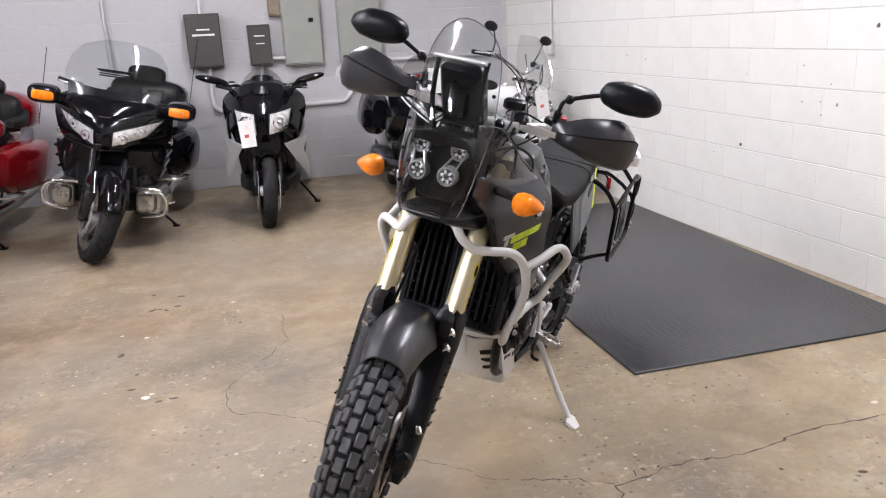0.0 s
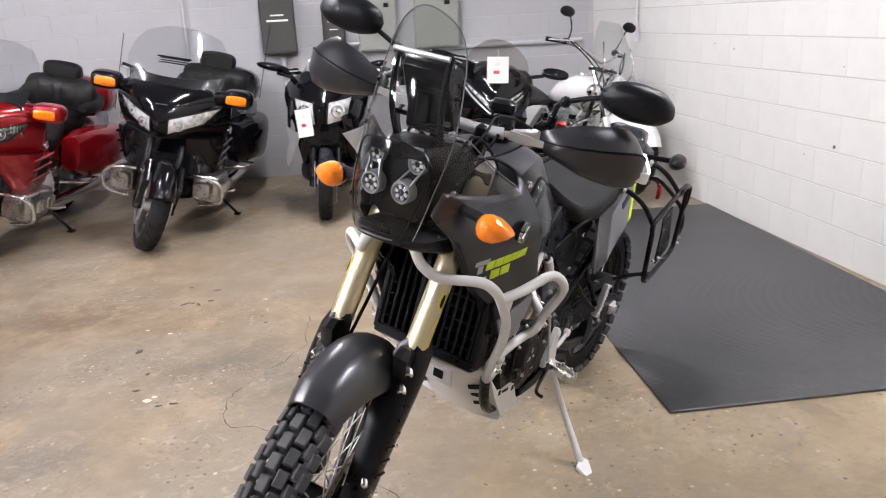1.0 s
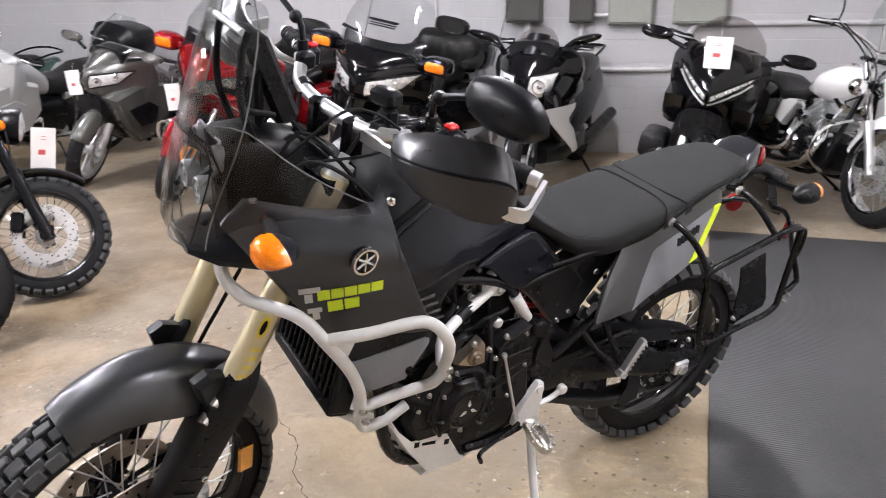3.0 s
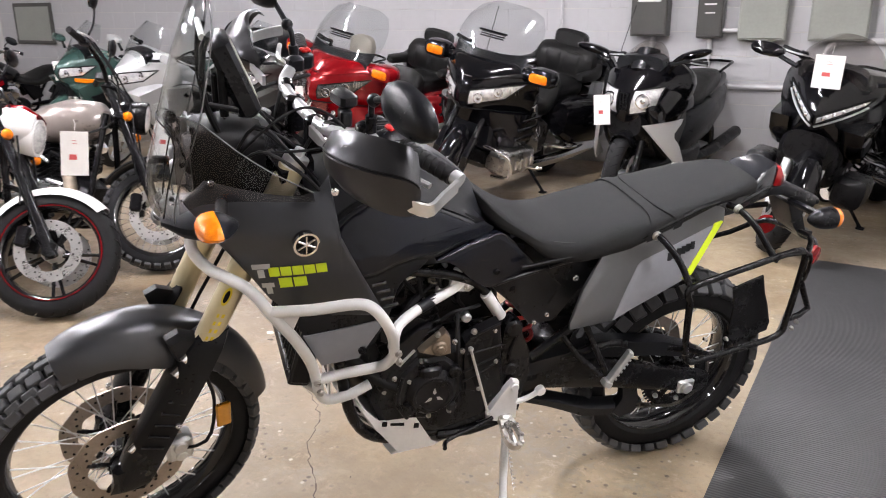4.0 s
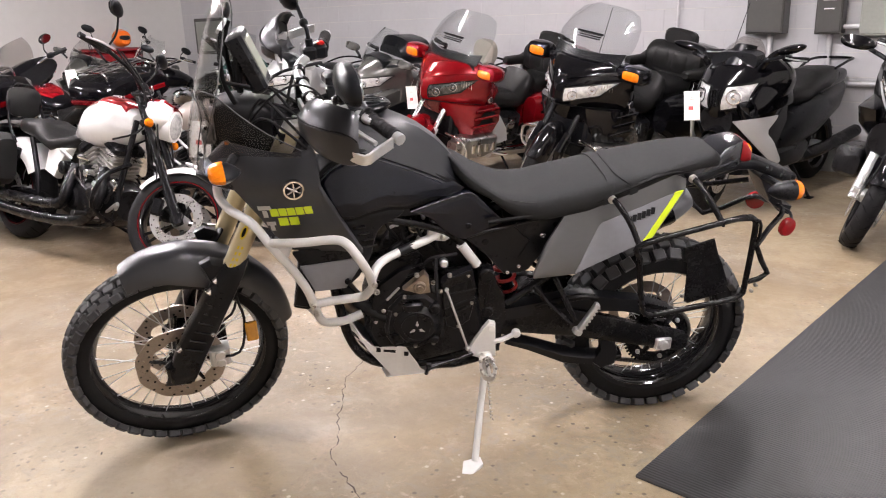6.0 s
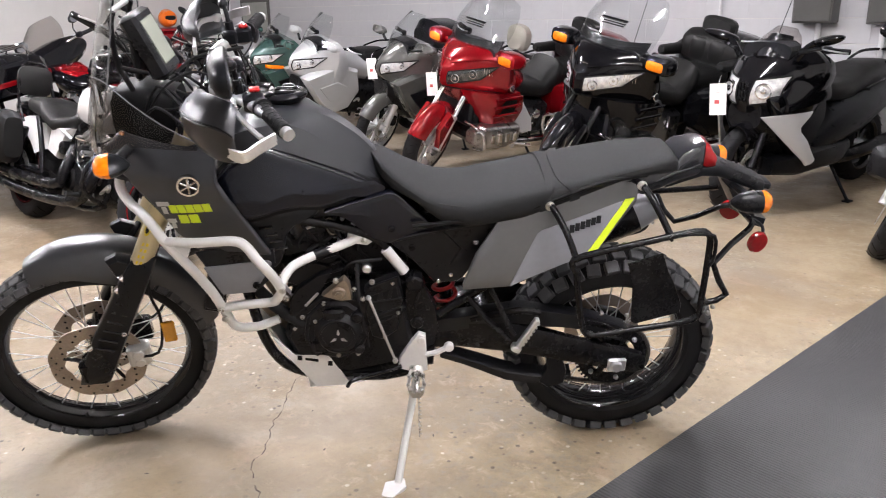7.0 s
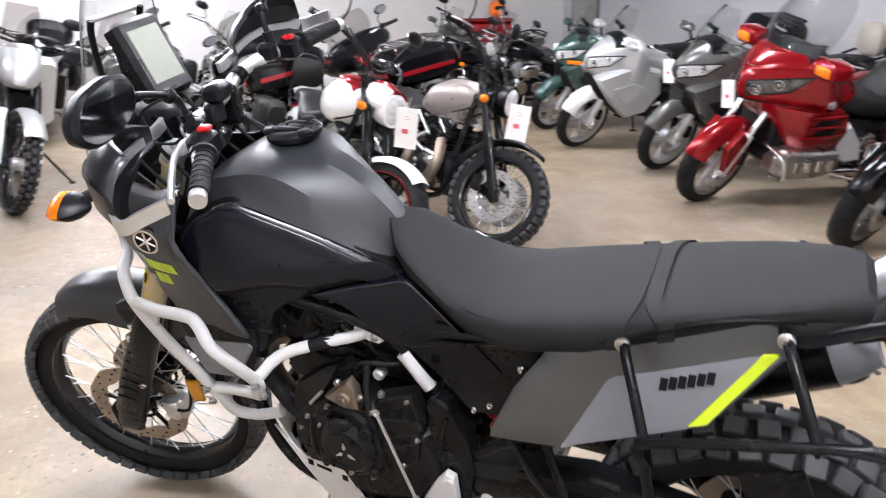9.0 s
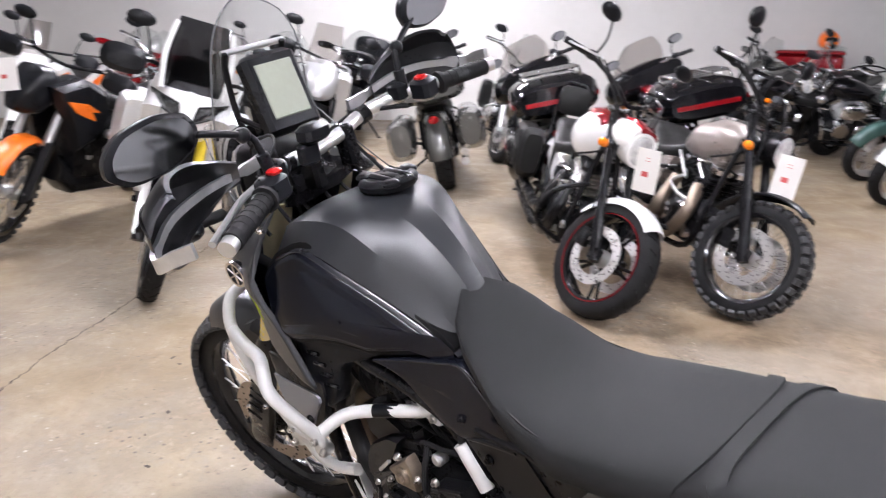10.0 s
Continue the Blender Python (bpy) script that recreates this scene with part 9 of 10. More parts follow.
    for s in (1, -1):
        tube(cb, [(fxx(1.04) - 0.06, s * 0.3, 1.04 + rise), (fxx(1.0) + 0.06, s * 0.16, 1.0), (fxx(0.8) - 0.05, s * 0.07, 0.8), (fxx(0.8) - 0.2, s * 0.08, 0.7)], 0.006, 7)
        tube(cb, [(fxx(1.04) - 0.04, s * 0.28, 1.04 + rise), (fxx(1.0) + 0.1, s * 0.1, 0.97), (fxx(0.7) + 0.03, s * 0.12, 0.7), (fxx(0.5) - 0.05, s * 0.11, 0.5)], 0.005, 7)
    pieces("cable", moved(cb, st), "rubber", o)
    tk = bm_new()
    xt = fxx(0.86) - 0.06
    tall = 0.05 if sissy else 0.0
    half_body(tk, [(xt - 0.02, 0, 0.78, 0.88 + tall * 0.4, 0.05), (xt - 0.08, 0, 0.72, 0.93 + tall * 0.7, 0.12), (xt - 0.22, 0, 0.68, 0.94 + tall, 0.165), (xt - 0.38, 0, 0.68, 0.9 + tall, 0.155), (xt - 0.52, 0, 0.7, 0.82, 0.1), (xt - 0.56, 0, 0.72, 0.79, 0.05)], 22, 2.3)
    tnk = part("fuel_tank", tk, paint, o, "rounded teardrop fuel tank")
    if trim:
        ts = bm_new()
        half_body(ts, [(xt - 0.05, 0, 0.88, 0.912 + tall * 0.55, 0.07), (xt - 0.08, 0, 0.88, 0.934 + tall * 0.7, 0.085), (xt - 0.22, 0, 0.9, 0.945 + tall, 0.115), (xt - 0.38, 0, 0.86, 0.905 + tall, 0.1), (xt - 0.46, 0, 0.82, 0.862 + tall * 0.45, 0.06)], 18, 3)
        part("tank_stripe", ts, trim, tnk, "red painted stripe")
    cap = bm_new()
    lathe(cap, [(0.001, 0), (0.035, 0), (0.035, 0.012), (0.001, 0.016)], 18, Matrix.Translation((xt - 0.24, 0, 0.94 + tall)) @ Matrix.Rotation(radians(90), 4, "X"))
    part("filler_cap", cap, "chrome", tnk)
    v_twin(o, xt - 0.34, "steel" if sissy else "alu" if not naked else "engine_black")
    ac = bm_new()
    half_body(ac, [(xt - 0.2, 0.16, 0.52, 0.64, 0.03), (xt - 0.26, 0.17, 0.5, 0.68, 0.05), (xt - 0.4, 0.17, 0.5, 0.68, 0.05), (xt - 0.46, 0.16, 0.53, 0.64, 0.03)], 14, 3)
    part("air_cleaner", ac, "chrome" if not naked else "black_metal", o)
    fr = bm_new()
    for s in (1, -1):
        tube(fr, [(xt, s * 0.03, 0.86), (xt - 0.02, s * 0.1, 0.5), (xt - 0.08, s * 0.13, 0.24), (xt - 0.5, s * 0.13, 0.2), (0.45, s * 0.13, 0.24), (0.36, s * 0.12, 0.5), (0.25, s * 0.1, 0.7)], 0.017, 10)
        tube(fr, [(xt, s * 0.03, 0.8), (xt - 0.5, s * 0.06, 0.72), (0.3, s * 0.1, 0.68)], 0.016, 8)
        tube(fr, [(0.42, s * 0.12, 0.34), (0.2, s * 0.13, 0.35), (0, s * 0.13, 0.325)], 0.022, 10)
        tube(fr, [(0.16, s * 0.14, 0.62), (0.06, s * 0.145, 0.38)], 0.02, 10, 1)
    pieces("frame_tube", fr, "black_metal" if not screen else "black_metal", o)
    s1 = bm_new()
    half_body(s1, [(xt - 0.5, 0, 0.68, 0.78, 0.08), (xt - 0.58, 0, 0.64, 0.74, 0.13), (xt - 0.72, 0, 0.62, 0.72, 0.17), (xt - 0.86, 0, 0.66, 0.79, 0.16), (xt - 0.95, 0, 0.68, 0.83, 0.13), (xt - 1.15, 0, 0.72, 0.83, 0.12), (xt - 1.22, 0, 0.74, 0.81, 0.08)], 20, 3)
    part("seat", s1, "leather", o, "black leather seat")
    rows = []
    for i in range(15):
        a = radians(30 + 150 * i / 14)
        rows.append([((0.325 + 0.05 - 0.1 * abs(-1 + j / 5) ** 3) * math.cos(a), 0.115 * (-1 + j / 5), 0.325 + (0.325 + 0.05 - 0.1 * abs(-1 + j / 5) ** 3) * math.sin(a)) for j in range(11)])
    part("rear_fender", sheet(bm_new(), rows, 0.006, (0, 0, 1)), (fender_mat or paint) if not naked else "black_plastic", o)
    for s in (1, -1):
        sc = bm_new()
        plate(sc, [(xt - 0.52, 0.66), (xt - 0.75, 0.66), (xt - 0.8, 0.5), (xt - 0.68, 0.46)], s * 0.09, s * 0.14, 0.02)
        part("side_cover", sc, paint, o)
    turn_lamp(o, (-0.34, 0, 0.66), 0.045, "red_lens", 0.6)
    exhaust(o, [(xt - 0.2, -0.1, 0.55), (xt - 0.12, -0.17, 0.4), (xt - 0.3, -0.19, 0.24), (0.4, -0.2, 0.22), (-0.25, -0.2, 0.26)], 0.036, exh)
    exhaust(o, [(xt - 0.5, -0.1, 0.55), (xt - 0.45, -0.18, 0.42), (xt - 0.5, -0.2, 0.32), (0.4, -0.21, 0.31), (-0.25, -0.21, 0.34)], 0.036, exh)
    gb = bm_new()
    for s in (1, -1):
        tube(gb, [(xt - 0.0, s * 0.06, 0.6), (xt + 0.02, s * 0.25, 0.52), (xt, s * 0.29, 0.35), (xt - 0.06, s * 0.12, 0.24)], 0.014, 9)
    if not naked:
        pieces("guard_bar", gb, "chrome" if screen or bags and not sissy else "black_metal", o, "engine guard bar")
    pegs = bm_new()
    for s in (1, -1):
        tube(pegs, [(xt - 0.2, s * 0.12, 0.28), (xt - 0.18, s * 0.3, 0.3)], 0.016, 8, 1)
    pieces("footpeg", pegs, "rubber", o)
    clutter(o, xt - 0.6, xt - 0.05, 0.28, 0.62, 0.13, int(fy * 17) + 5, 14, ("chrome", "engine_black", "alu"))
    if screen:
        rows = []
        for k in range(6):
            t = k / 5
            w = 0.23 - 0.12 * t ** 2.5
            rows.append([(hx + 0.04 - 0.16 * t - 0.06 * abs(-1 + j / 5) ** 2, w * (-1 + j / 5), 0.93 + 0.42 * t) for j in range(11)])
        part("windscreen", moved(sheet(bm_new(), rows, 0.004), st), "clear", o, "clear windscreen on chrome struts")
        ss = bm_new()
        for s in (1, -1):
            tube(ss, [(hx - 0.08, s * 0.12, 0.84), (hx, s * 0.16, 1.0), (hx - 0.06, s * 0.15, 1.18)], 0.008, 8)
            rings = []
            ball(ss, (hx - 0.02, s * 0.2, 0.8), 0.06, 0.055, 0.055, 16)
        pieces("screen_strut", moved(ss, st), "chrome", o)
    if batwing:
        bw = bm_new()
        half_body(bw, [(hx + 0.06, 0, 0.82, 0.98, 0.14), (hx + 0.02, 0, 0.78, 1.06, 0.28), (hx - 0.08, 0, 0.8, 1.12, 0.38), (hx - 0.2, 0, 0.86, 1.12, 0.4), (hx - 0.26, 0, 0.92, 1.08, 0.36)], 22, 2.6)
        part("fairing", moved(bw, st), paint, o, "batwing fairing")
        rows = []
        for k in range(5):
            t = k / 4
            w = 0.27 - 0.13 * t ** 2
            rows.append([(hx - 0.06 - 0.14 * t - 0.06 * abs(-1 + j / 5) ** 2, w * (-1 + j / 5), 1.1 + 0.24 * t) for j in range(11)])
        part("windscreen", moved(sheet(bm_new(), rows, 0.004), st), "smoke", o, "smoked windscreen")
    if bags == "leather":
        for s in (1, -1):
            b = bm_new()
            half_body(b, [(0.22, s * 0.24, 0.42, 0.68, 0.06), (0.18, s * 0.25, 0.38, 0.72, 0.08), (-0.18, s * 0.25, 0.38, 0.72, 0.08), (-0.24, s * 0.24, 0.42, 0.68, 0.06)], 16, 4)
            bg = part("saddlebag", b, "leather", o, "black leather saddlebag with straps")
            sp = bm_new()
            for x in (0.08, -0.1):
                box(sp, (x - 0.014, s * 0.325 - 0.008, 0.42), (x + 0.014, s * 0.325 + 0.008, 0.68), 0.003)
                box(sp, (x - 0.02, s * 0.335 - 0.006, 0.52), (x + 0.02, s * 0.335 + 0.006, 0.55), 0.003)
            part("strap", sp, "chrome" if screen else "leather", bg)
    elif bags:
        for s in (1, -1):
            b = bm_new()
            half_body(b, [(0.36, s * 0.27, 0.45, 0.66, 0.05), (0.26, s * 0.29, 0.36, 0.7, 0.1), (-0.3, s * 0.3, 0.36, 0.7, 0.12), (-0.46, s * 0.29, 0.42, 0.68, 0.08)], 18, 3)
            bg = part("pannier", b, bags, o, "glossy hard saddlebag")
            if trim:
                tb = bm_new()
                box(tb, (-0.3, s * 0.41 - 0.008, 0.62), (0.26, s * 0.40 + 0.012, 0.636), 0.003)
                part("pinstripe", tb, trim, bg)
    if tourpak:
        b = bm_new()
        half_body(b, [(0.1, 0, 0.84, 1.02, 0.26), (0.04, 0, 0.8, 1.08, 0.31), (-0.36, 0, 0.8, 1.07, 0.31), (-0.46, 0, 0.84, 1.02, 0.26)], 20, 3.4)
        tp = part("top_box", b, tourpak, o, "glossy rear trunk with a chrome luggage rack")
        if trim:
            tb = bm_new()
            for s in (1, -1):
                box(tb, (-0.36, s * 0.312 - 0.006, 0.9), (0.04, s * 0.312 + 0.006, 0.935), 0.002)
            box(tb, (-0.47, -0.22, 0.9), (-0.455, 0.22, 0.935), 0.002)
            part("red_band", tb, trim, tp, "deep red reflector band")
        rk = bm_new()
        for s in (1, -1):
            tube(rk, [(0.02, s * 0.2, 1.07), (0.0, s * 0.2, 1.12), (-0.34, s * 0.2, 1.12), (-0.37, s * 0.2, 1.06)], 0.008, 8, 2)
            tube(rk, [(0.0, s * 0.07, 1.12), (-0.34, s * 0.07, 1.12)], 0.007, 7, 1)
        for x in (0.0, -0.11, -0.23, -0.34):
            tube(rk, [(x, 0.2, 1.12), (x, -0.2, 1.12)], 0.007, 7, 1)
        pieces("luggage_rack", rk, "chrome", tp, "chrome luggage rack")
        bk = bm_new()
        for s in (0.15, -0.15, 0):
            half_body(bk, [(0.17, s, 0.82, 1.06, 0.08), (0.12, s, 0.82, 1.08, 0.1), (0.09, s, 0.84, 1.06, 0.08)], 12, 3)
        part("backrest", bk, "leather", o)
    if sissy:
        sb = bm_new()
        tube(sb, [(0.1, 0.13, 0.66), (-0.02, 0.12, 0.8), (-0.08, 0.08, 1.02), (-0.09, 0, 1.05), (-0.08, -0.08, 1.02), (-0.02, -0.12, 0.8), (0.1, -0.13, 0.66)], 0.009, 8)
        part("sissy_bar", sb, "black_metal", o)
        pd = bm_new()
        half_body(pd, [(-0.045, 0, 0.86, 1.0, 0.09), (-0.06, 0, 0.83, 1.03, 0.115), (-0.09, 0, 0.83, 1.03, 0.11)], 16, 3.5)
        part("backrest", pd, "leather", o, "black padded backrest with red piping")
    stand_leg(o, xt - 0.55, 0.22, 0.14, 0.36, lean)
    if tag_at:
        tag(o, *tag_at[:3], *(tag_at[3:] if len(tag_at) > 3 else ()), steer=st)
    return o


def enduro(fx, fy, heading, main, accent, label, steer_deg=25, forks="yellow", screen=True, lean=11, wb=1.52, lamp_mask=None, tag_at=None, fender=None, tail=None):
    o = start_bike("enduro_motorcycle", fx, fy, heading, lean, wb, label)
    st = steer_of(wb, 27, 0.11, steer_deg)
    wheel_set(o, wb, st, 0.345, 0.1, 0.325, 0.14, "wire", "rim_black", 5, 1, True)
    fxx = fork(o, wb, 27, 0.11, st, 0.345, 1.08, forks, 0.1, 0.029, "black_metal", 0.6)
    front_fender(o, wb, 0.345, 0.07, 40, 150, st, fender or main, 0.05, 0.03, "painted front mudguard")
    for s in (1, -1):
        g = bm_new()
        plate(g, [(fxx(0.7) + 0.04, 0.7), (fxx(0.7) - 0.03, 0.7), (fxx(0.36) - 0.04, 0.34), (fxx(0.36) + 0.04, 0.34)], s * 0.1, s * 0.14, 0.012)
        part("fork_guard", moved(g, st), main, o)
        sd = bm_new()
        plate(sd, [(1.34, 1.04), (1.1, 1.08), (0.92, 0.98), (0.86, 0.84), (1.0, 0.66), (1.16, 0.6), (1.22, 0.8)], s * 0.13, s * 0.23, 0.04)
        a = part("side_shroud", sd, main, o)
        ac = bm_new()
        plate(ac, [(1.27, 0.96), (1.1, 0.93), (0.98, 0.86), (1.06, 0.87), (1.02, 0.8), (1.12, 0.84), (1.2, 0.88)] if tail else [(1.26, 0.98), (1.06, 1.0), (0.94, 0.86), (1.06, 0.76), (1.16, 0.8)], s * 0.2, s * 0.235, 0.008 if tail else 0.02)
        part("accent_panel", ac, accent, a)
        tl = bm_new()
        plate(tl, [(0.44, 0.84), (0.2, 0.9), (-0.2, 0.98), (-0.26, 0.94), (-0.1, 0.8), (0.3, 0.68), (0.44, 0.72)], s * 0.08, s * 0.13, 0.02)
        t2 = part("tail_panel", tl, tail or main, o)
        ac = bm_new()
        plate(ac, [(0.2, 0.82), (-0.08, 0.9), (-0.14, 0.88), (0.1, 0.74)], s * 0.12, s * 0.135, 0.008)
        part("accent_panel", ac, accent, t2)
        hg = bm_new()
        half_body(hg, [(1.16, s * 0.36, 1.1, 1.18, 0.09), (1.13, s * 0.37, 1.08, 1.22, 0.11), (1.08, s * 0.38, 1.09, 1.2, 0.1)], 14, 3)
        part("hand_guard", moved(hg, st), "black_plastic", o)
    nm = bm_new()
    half_body(nm, [(1.5, 0, 0.88, 0.94, 0.04), (1.44, 0, 0.85, 1.06, 0.11), (1.34, 0, 0.84, 1.16, 0.14), (1.24, 0, 0.9, 1.14, 0.13)], 20, 2.6)
    n2 = part("nose_cowl", nm, lamp_mask or main, o)
    ln = bm_new()
    for s in (1, -1):
        ball(ln, (1.41, s * 0.055, 1.0), 0.045, 0.05, 0.055, 14)
    part("headlight", ln, "headlight", n2, "twin headlight")
    if screen:
        rows = []
        for k in range(5):
            t = k / 4
            rows.append([(1.38 - 0.14 * t - 0.05 * abs(-1 + j / 4) ** 2, (0.14 - 0.04 * t) * (-1 + j / 4), 1.12 + 0.3 * t) for j in range(9)])
        part("windscreen", sheet(bm_new(), rows, 0.004), "smoke", o, "smoked windscreen")
    bars(o, st, fxx(1.16) - 0.04, 1.14, 0.39, 0.1, 0.03, "black_metal", True, 0.18)
    eb = bm_new()
    half_body(eb, [(1.1, 0, 0.3, 0.8, 0.13), (0.9, 0, 0.28, 0.86, 0.15), (0.6, 0, 0.3, 0.8, 0.13), (0.5, 0, 0.34, 0.6, 0.1)], 16, 3)
    part("engine", eb, "engine_black", o)
    tk = bm_new()
    half_body(tk, [(1.14, 0, 0.86, 1.02, 0.12), (1.0, 0, 0.82, 1.06, 0.15), (0.84, 0, 0.82, 1.0, 0.13), (0.74, 0, 0.82, 0.93, 0.09)], 18, 2.6)
    part("fuel_tank", tk, main, o)
    s1 = bm_new()
    half_body(s1, [(0.84, 0, 0.84, 0.97, 0.09), (0.68, 0, 0.8, 0.91, 0.12), (0.4, 0, 0.82, 0.93, 0.13), (0.05, 0, 0.88, 0.98, 0.11), (-0.12, 0, 0.93, 0.99, 0.06)], 18, 3)
    part("seat", s1, "leather", o, "long flat black seat")
    sw = bm_new()
    for s in (1, -1):
        tube(sw, [(0.56, s * 0.11, 0.44), (0.3, s * 0.12, 0.42), (0, s * 0.12, 0.325)], 0.024, 10)
    tube(sw, [(0.56, 0.1, 0.5), (0.2, 0.12, 0.7), (-0.1, 0.1, 0.88)], 0.014, 8)
    part("swingarm", sw, "alu", o)
    exhaust(o, [(1.04, -0.05, 0.55), (1.08, -0.1, 0.36), (0.7, -0.15, 0.3), (0.4, -0.17, 0.5), (-0.15, -0.18, 0.75)], 0.045, "steel")
    rk = bm_new()
    tube(rk, [(0.1, 0.12, 0.98), (-0.2, 0.12, 1.02), (-0.32, 0, 1.02), (-0.2, -0.12, 1.02), (0.1, -0.12, 0.98)], 0.01, 8)
    part("rear_rack", rk, "black_metal", o)
    rf = bm_new()
    half_body(rf, [(-0.1, 0, 0.86, 0.95, 0.08), (-0.26, 0, 0.88, 0.94, 0.07), (-0.4, 0, 0.72, 0.86, 0.06)], 12, 3)
    part("rear_fender", rf, "black_plastic", o)
    sk = bm_new()
    half_body(sk, [(1.18, 0, 0.36, 0.56, 0.1), (1.08, 0, 0.26, 0.42, 0.14), (0.7, 0, 0.24, 0.34, 0.14)], 14, 3)
    part("skid_plate", sk, "black_plastic", o)
    clutter(o, 0.55, 1.1, 0.35, 0.7, 0.15, int(fx * 11) + 40, 14)
    stand_leg(o, 0.62, 0.34, 0.14, 0.4, lean)
    if tag_at:
        tag(o, *tag_at)
    return o


def adventure(fx, fy, heading, paint, label, steer_deg=4, lean=11):
    """An upright travel motorcycle: painted beak and cowl, tall framed screen, gold fork tubes."""
    wb = 1.54
    o = start_bike("adventure_motorcycle", fx, fy, heading, lean, wb, label)
    st = steer_of(wb, 26, 0.11, steer_deg)
    wheel_set(o, wb, st, 0.335, 0.11, 0.32, 0.16, "cast", "rim_black", 5, 2, False)
    fxx = fork(o, wb, 26, 0.11, st, 0.335, 1.06, "yellow", 0.105, 0.028, "black_metal", 0.58)
    front_fender(o, wb, 0.335, 0.075, 55, 135, st, "black_plastic", 0.035, 0.03)
    lv = [(0.84, 1.42, 0.12, 1.16, 2.2, 1.26), (0.89, 1.6, 0.17, 1.12, 1.5, 1.24), (0.94, 1.66, 0.19, 1.1, 1.3, 1.22), (1.0, 1.58, 0.21, 1.1, 1.5, 1.2), (1.07, 1.48, 0.205, 1.12, 1.8, 1.2), (1.13, 1.4, 0.19, 1.16, 2.0, 1.2)]
    f = part("fairing", fairing_mesh(bm_new(), lv, 14, 11), paint, o, "white painted cowl with a short beak", 30)
    for s in (1, -1):
        rows = on_nose(lv, ((0.03, 0.955), (0.14, 0.985), (0.2, 1.05), (0.05, 1.03)), s, 7, 5, 0.003, 0.01)
        h = part("headlight", sheet(bm_new(), rows, 0.02), "lamp_dark", f, "dark slanted headlight")
        eg = bm_new()
        tube(eg, rows[0] + [r[-1] for r in rows[1:]] + rows[-1][::-1][1:] + [r[0] for r in rows[::-1][1:]], 0.006, 6, 1)
        part("lamp_edge", eg, "deep_black", h)
        g = bm_new()
        plate(g, [(fxx(0.66) + 0.05, 0.66), (fxx(0.66) - 0.02, 0.68), (fxx(0.36) - 0.04, 0.32), (fxx(0.36) + 0.04, 0.34)], s * 0.105, s * 0.145, 0.012)
        part("fork_guard", moved(g, st), paint, o)
        sd = bm_new()
        plate(sd, [(1.42, 0.98), (1.1, 1.1), (0.88, 1.0), (0.84, 0.86), (1.02, 0.74), (1.2, 0.66), (1.28, 0.8)], s * 0.13, s * 0.22, 0.04)
        a = part("side_shroud", sd, paint, o)
        v = bm_new()
        plate(v, [(1.24, 0.93), (1.02, 0.98), (0.93, 0.88), (1.1, 0.78)], s * 0.205, s * 0.226, 0.01)
        part("side_vent", v, "black_plastic", a)
        hg = bm_new()
        half_body(hg, [(1.2, s * 0.36, 1.1, 1.18, 0.09), (1.17, s * 0.37, 1.07, 1.22, 0.115), (1.1, s * 0.39, 1.09, 1.2, 0.1)], 14, 3)
        part("hand_guard", moved(hg, st), "black_plastic", o)
        sf = bm_new()
        tube(sf, [(1.43, s * 0.15, 1.08), (1.36, s * 0.165, 1.25), (1.29, s * 0.14, 1.42)], 0.014, 8)
        part("screen_frame", sf, paint, o, "pale strip along the screen edge")
        tl = bm_new()
        plate(tl, [(0.5, 0.82), (0.2, 0.9), (-0.2, 0.98), (-0.26, 0.94), (-0.1, 0.82), (0.3, 0.7), (0.46, 0.72)], s * 0.09, s * 0.14, 0.02)
        part("tail_panel", tl, paint, o)
        pn = bm_new()
        half_body(pn, [(0.28, s * 0.3, 0.52, 0.86, 0.08), (0.22, s * 0.32, 0.48, 0.9, 0.12), (-0.2, s * 0.32, 0.48, 0.9, 0.12), (-0.26, s * 0.3, 0.52, 0.86, 0.08)], 16, 5)
        part("pannier", pn, "alu", o, "square aluminium pannier")
    rows = []
    for k in range(6):
        t = k / 5
        rows.append([(1.45 - 0.16 * t - 0.06 * abs(-1 + j / 4) ** 2, (0.15 + 0.02 * math.sin(math.pi * t) - 0.02 * t) * (-1 + j / 4), 1.09 + 0.36 * t) for j in range(9)])
    part("windscreen", sheet(bm_new(), rows, 0.004), "smoke_dark", o, "tall dark smoked windscreen")
    ds = bm_new()
    half_body(ds, [(1.36, 0, 1.02, 1.16, 0.13), (1.3, 0, 1.02, 1.26, 0.12), (1.22, 0, 1.0, 1.14, 0.1)], 14, 4)
    part("dashboard", ds, "black_plastic", o)
    bars(o, st, fxx(1.16) - 0.02, 1.14, 0.4, 0.1, 0.03, "black_metal", True, 0.18)
    eb = bm_new()
    half_body(eb, [(1.14, 0, 0.3, 0.8, 0.14), (0.9, 0, 0.26, 0.86, 0.2), (0.6, 0, 0.3, 0.8, 0.16), (0.5, 0, 0.34, 0.6, 0.1)], 16, 3)
    part("engine", eb, "engine_black", o)
    tk = bm_new()
    half_body(tk, [(1.2, 0, 0.9, 1.06, 0.14), (1.02, 0, 0.86, 1.1, 0.18), (0.84, 0, 0.84, 1.02, 0.15), (0.74, 0, 0.84, 0.94, 0.1)], 18, 2.6)
    part("fuel_tank", tk, "black_plastic", o)
    s1 = bm_new()
    half_body(s1, [(0.84, 0, 0.84, 0.97, 0.09), (0.68, 0, 0.8, 0.9, 0.14), (0.4, 0, 0.82, 0.92, 0.16), (0.3, 0, 0.86, 0.98, 0.15), (-0.12, 0, 0.92, 1.0, 0.1)], 18, 3)
    part("seat", s1, "leather", o, "black two-level seat")
    sw = bm_new()
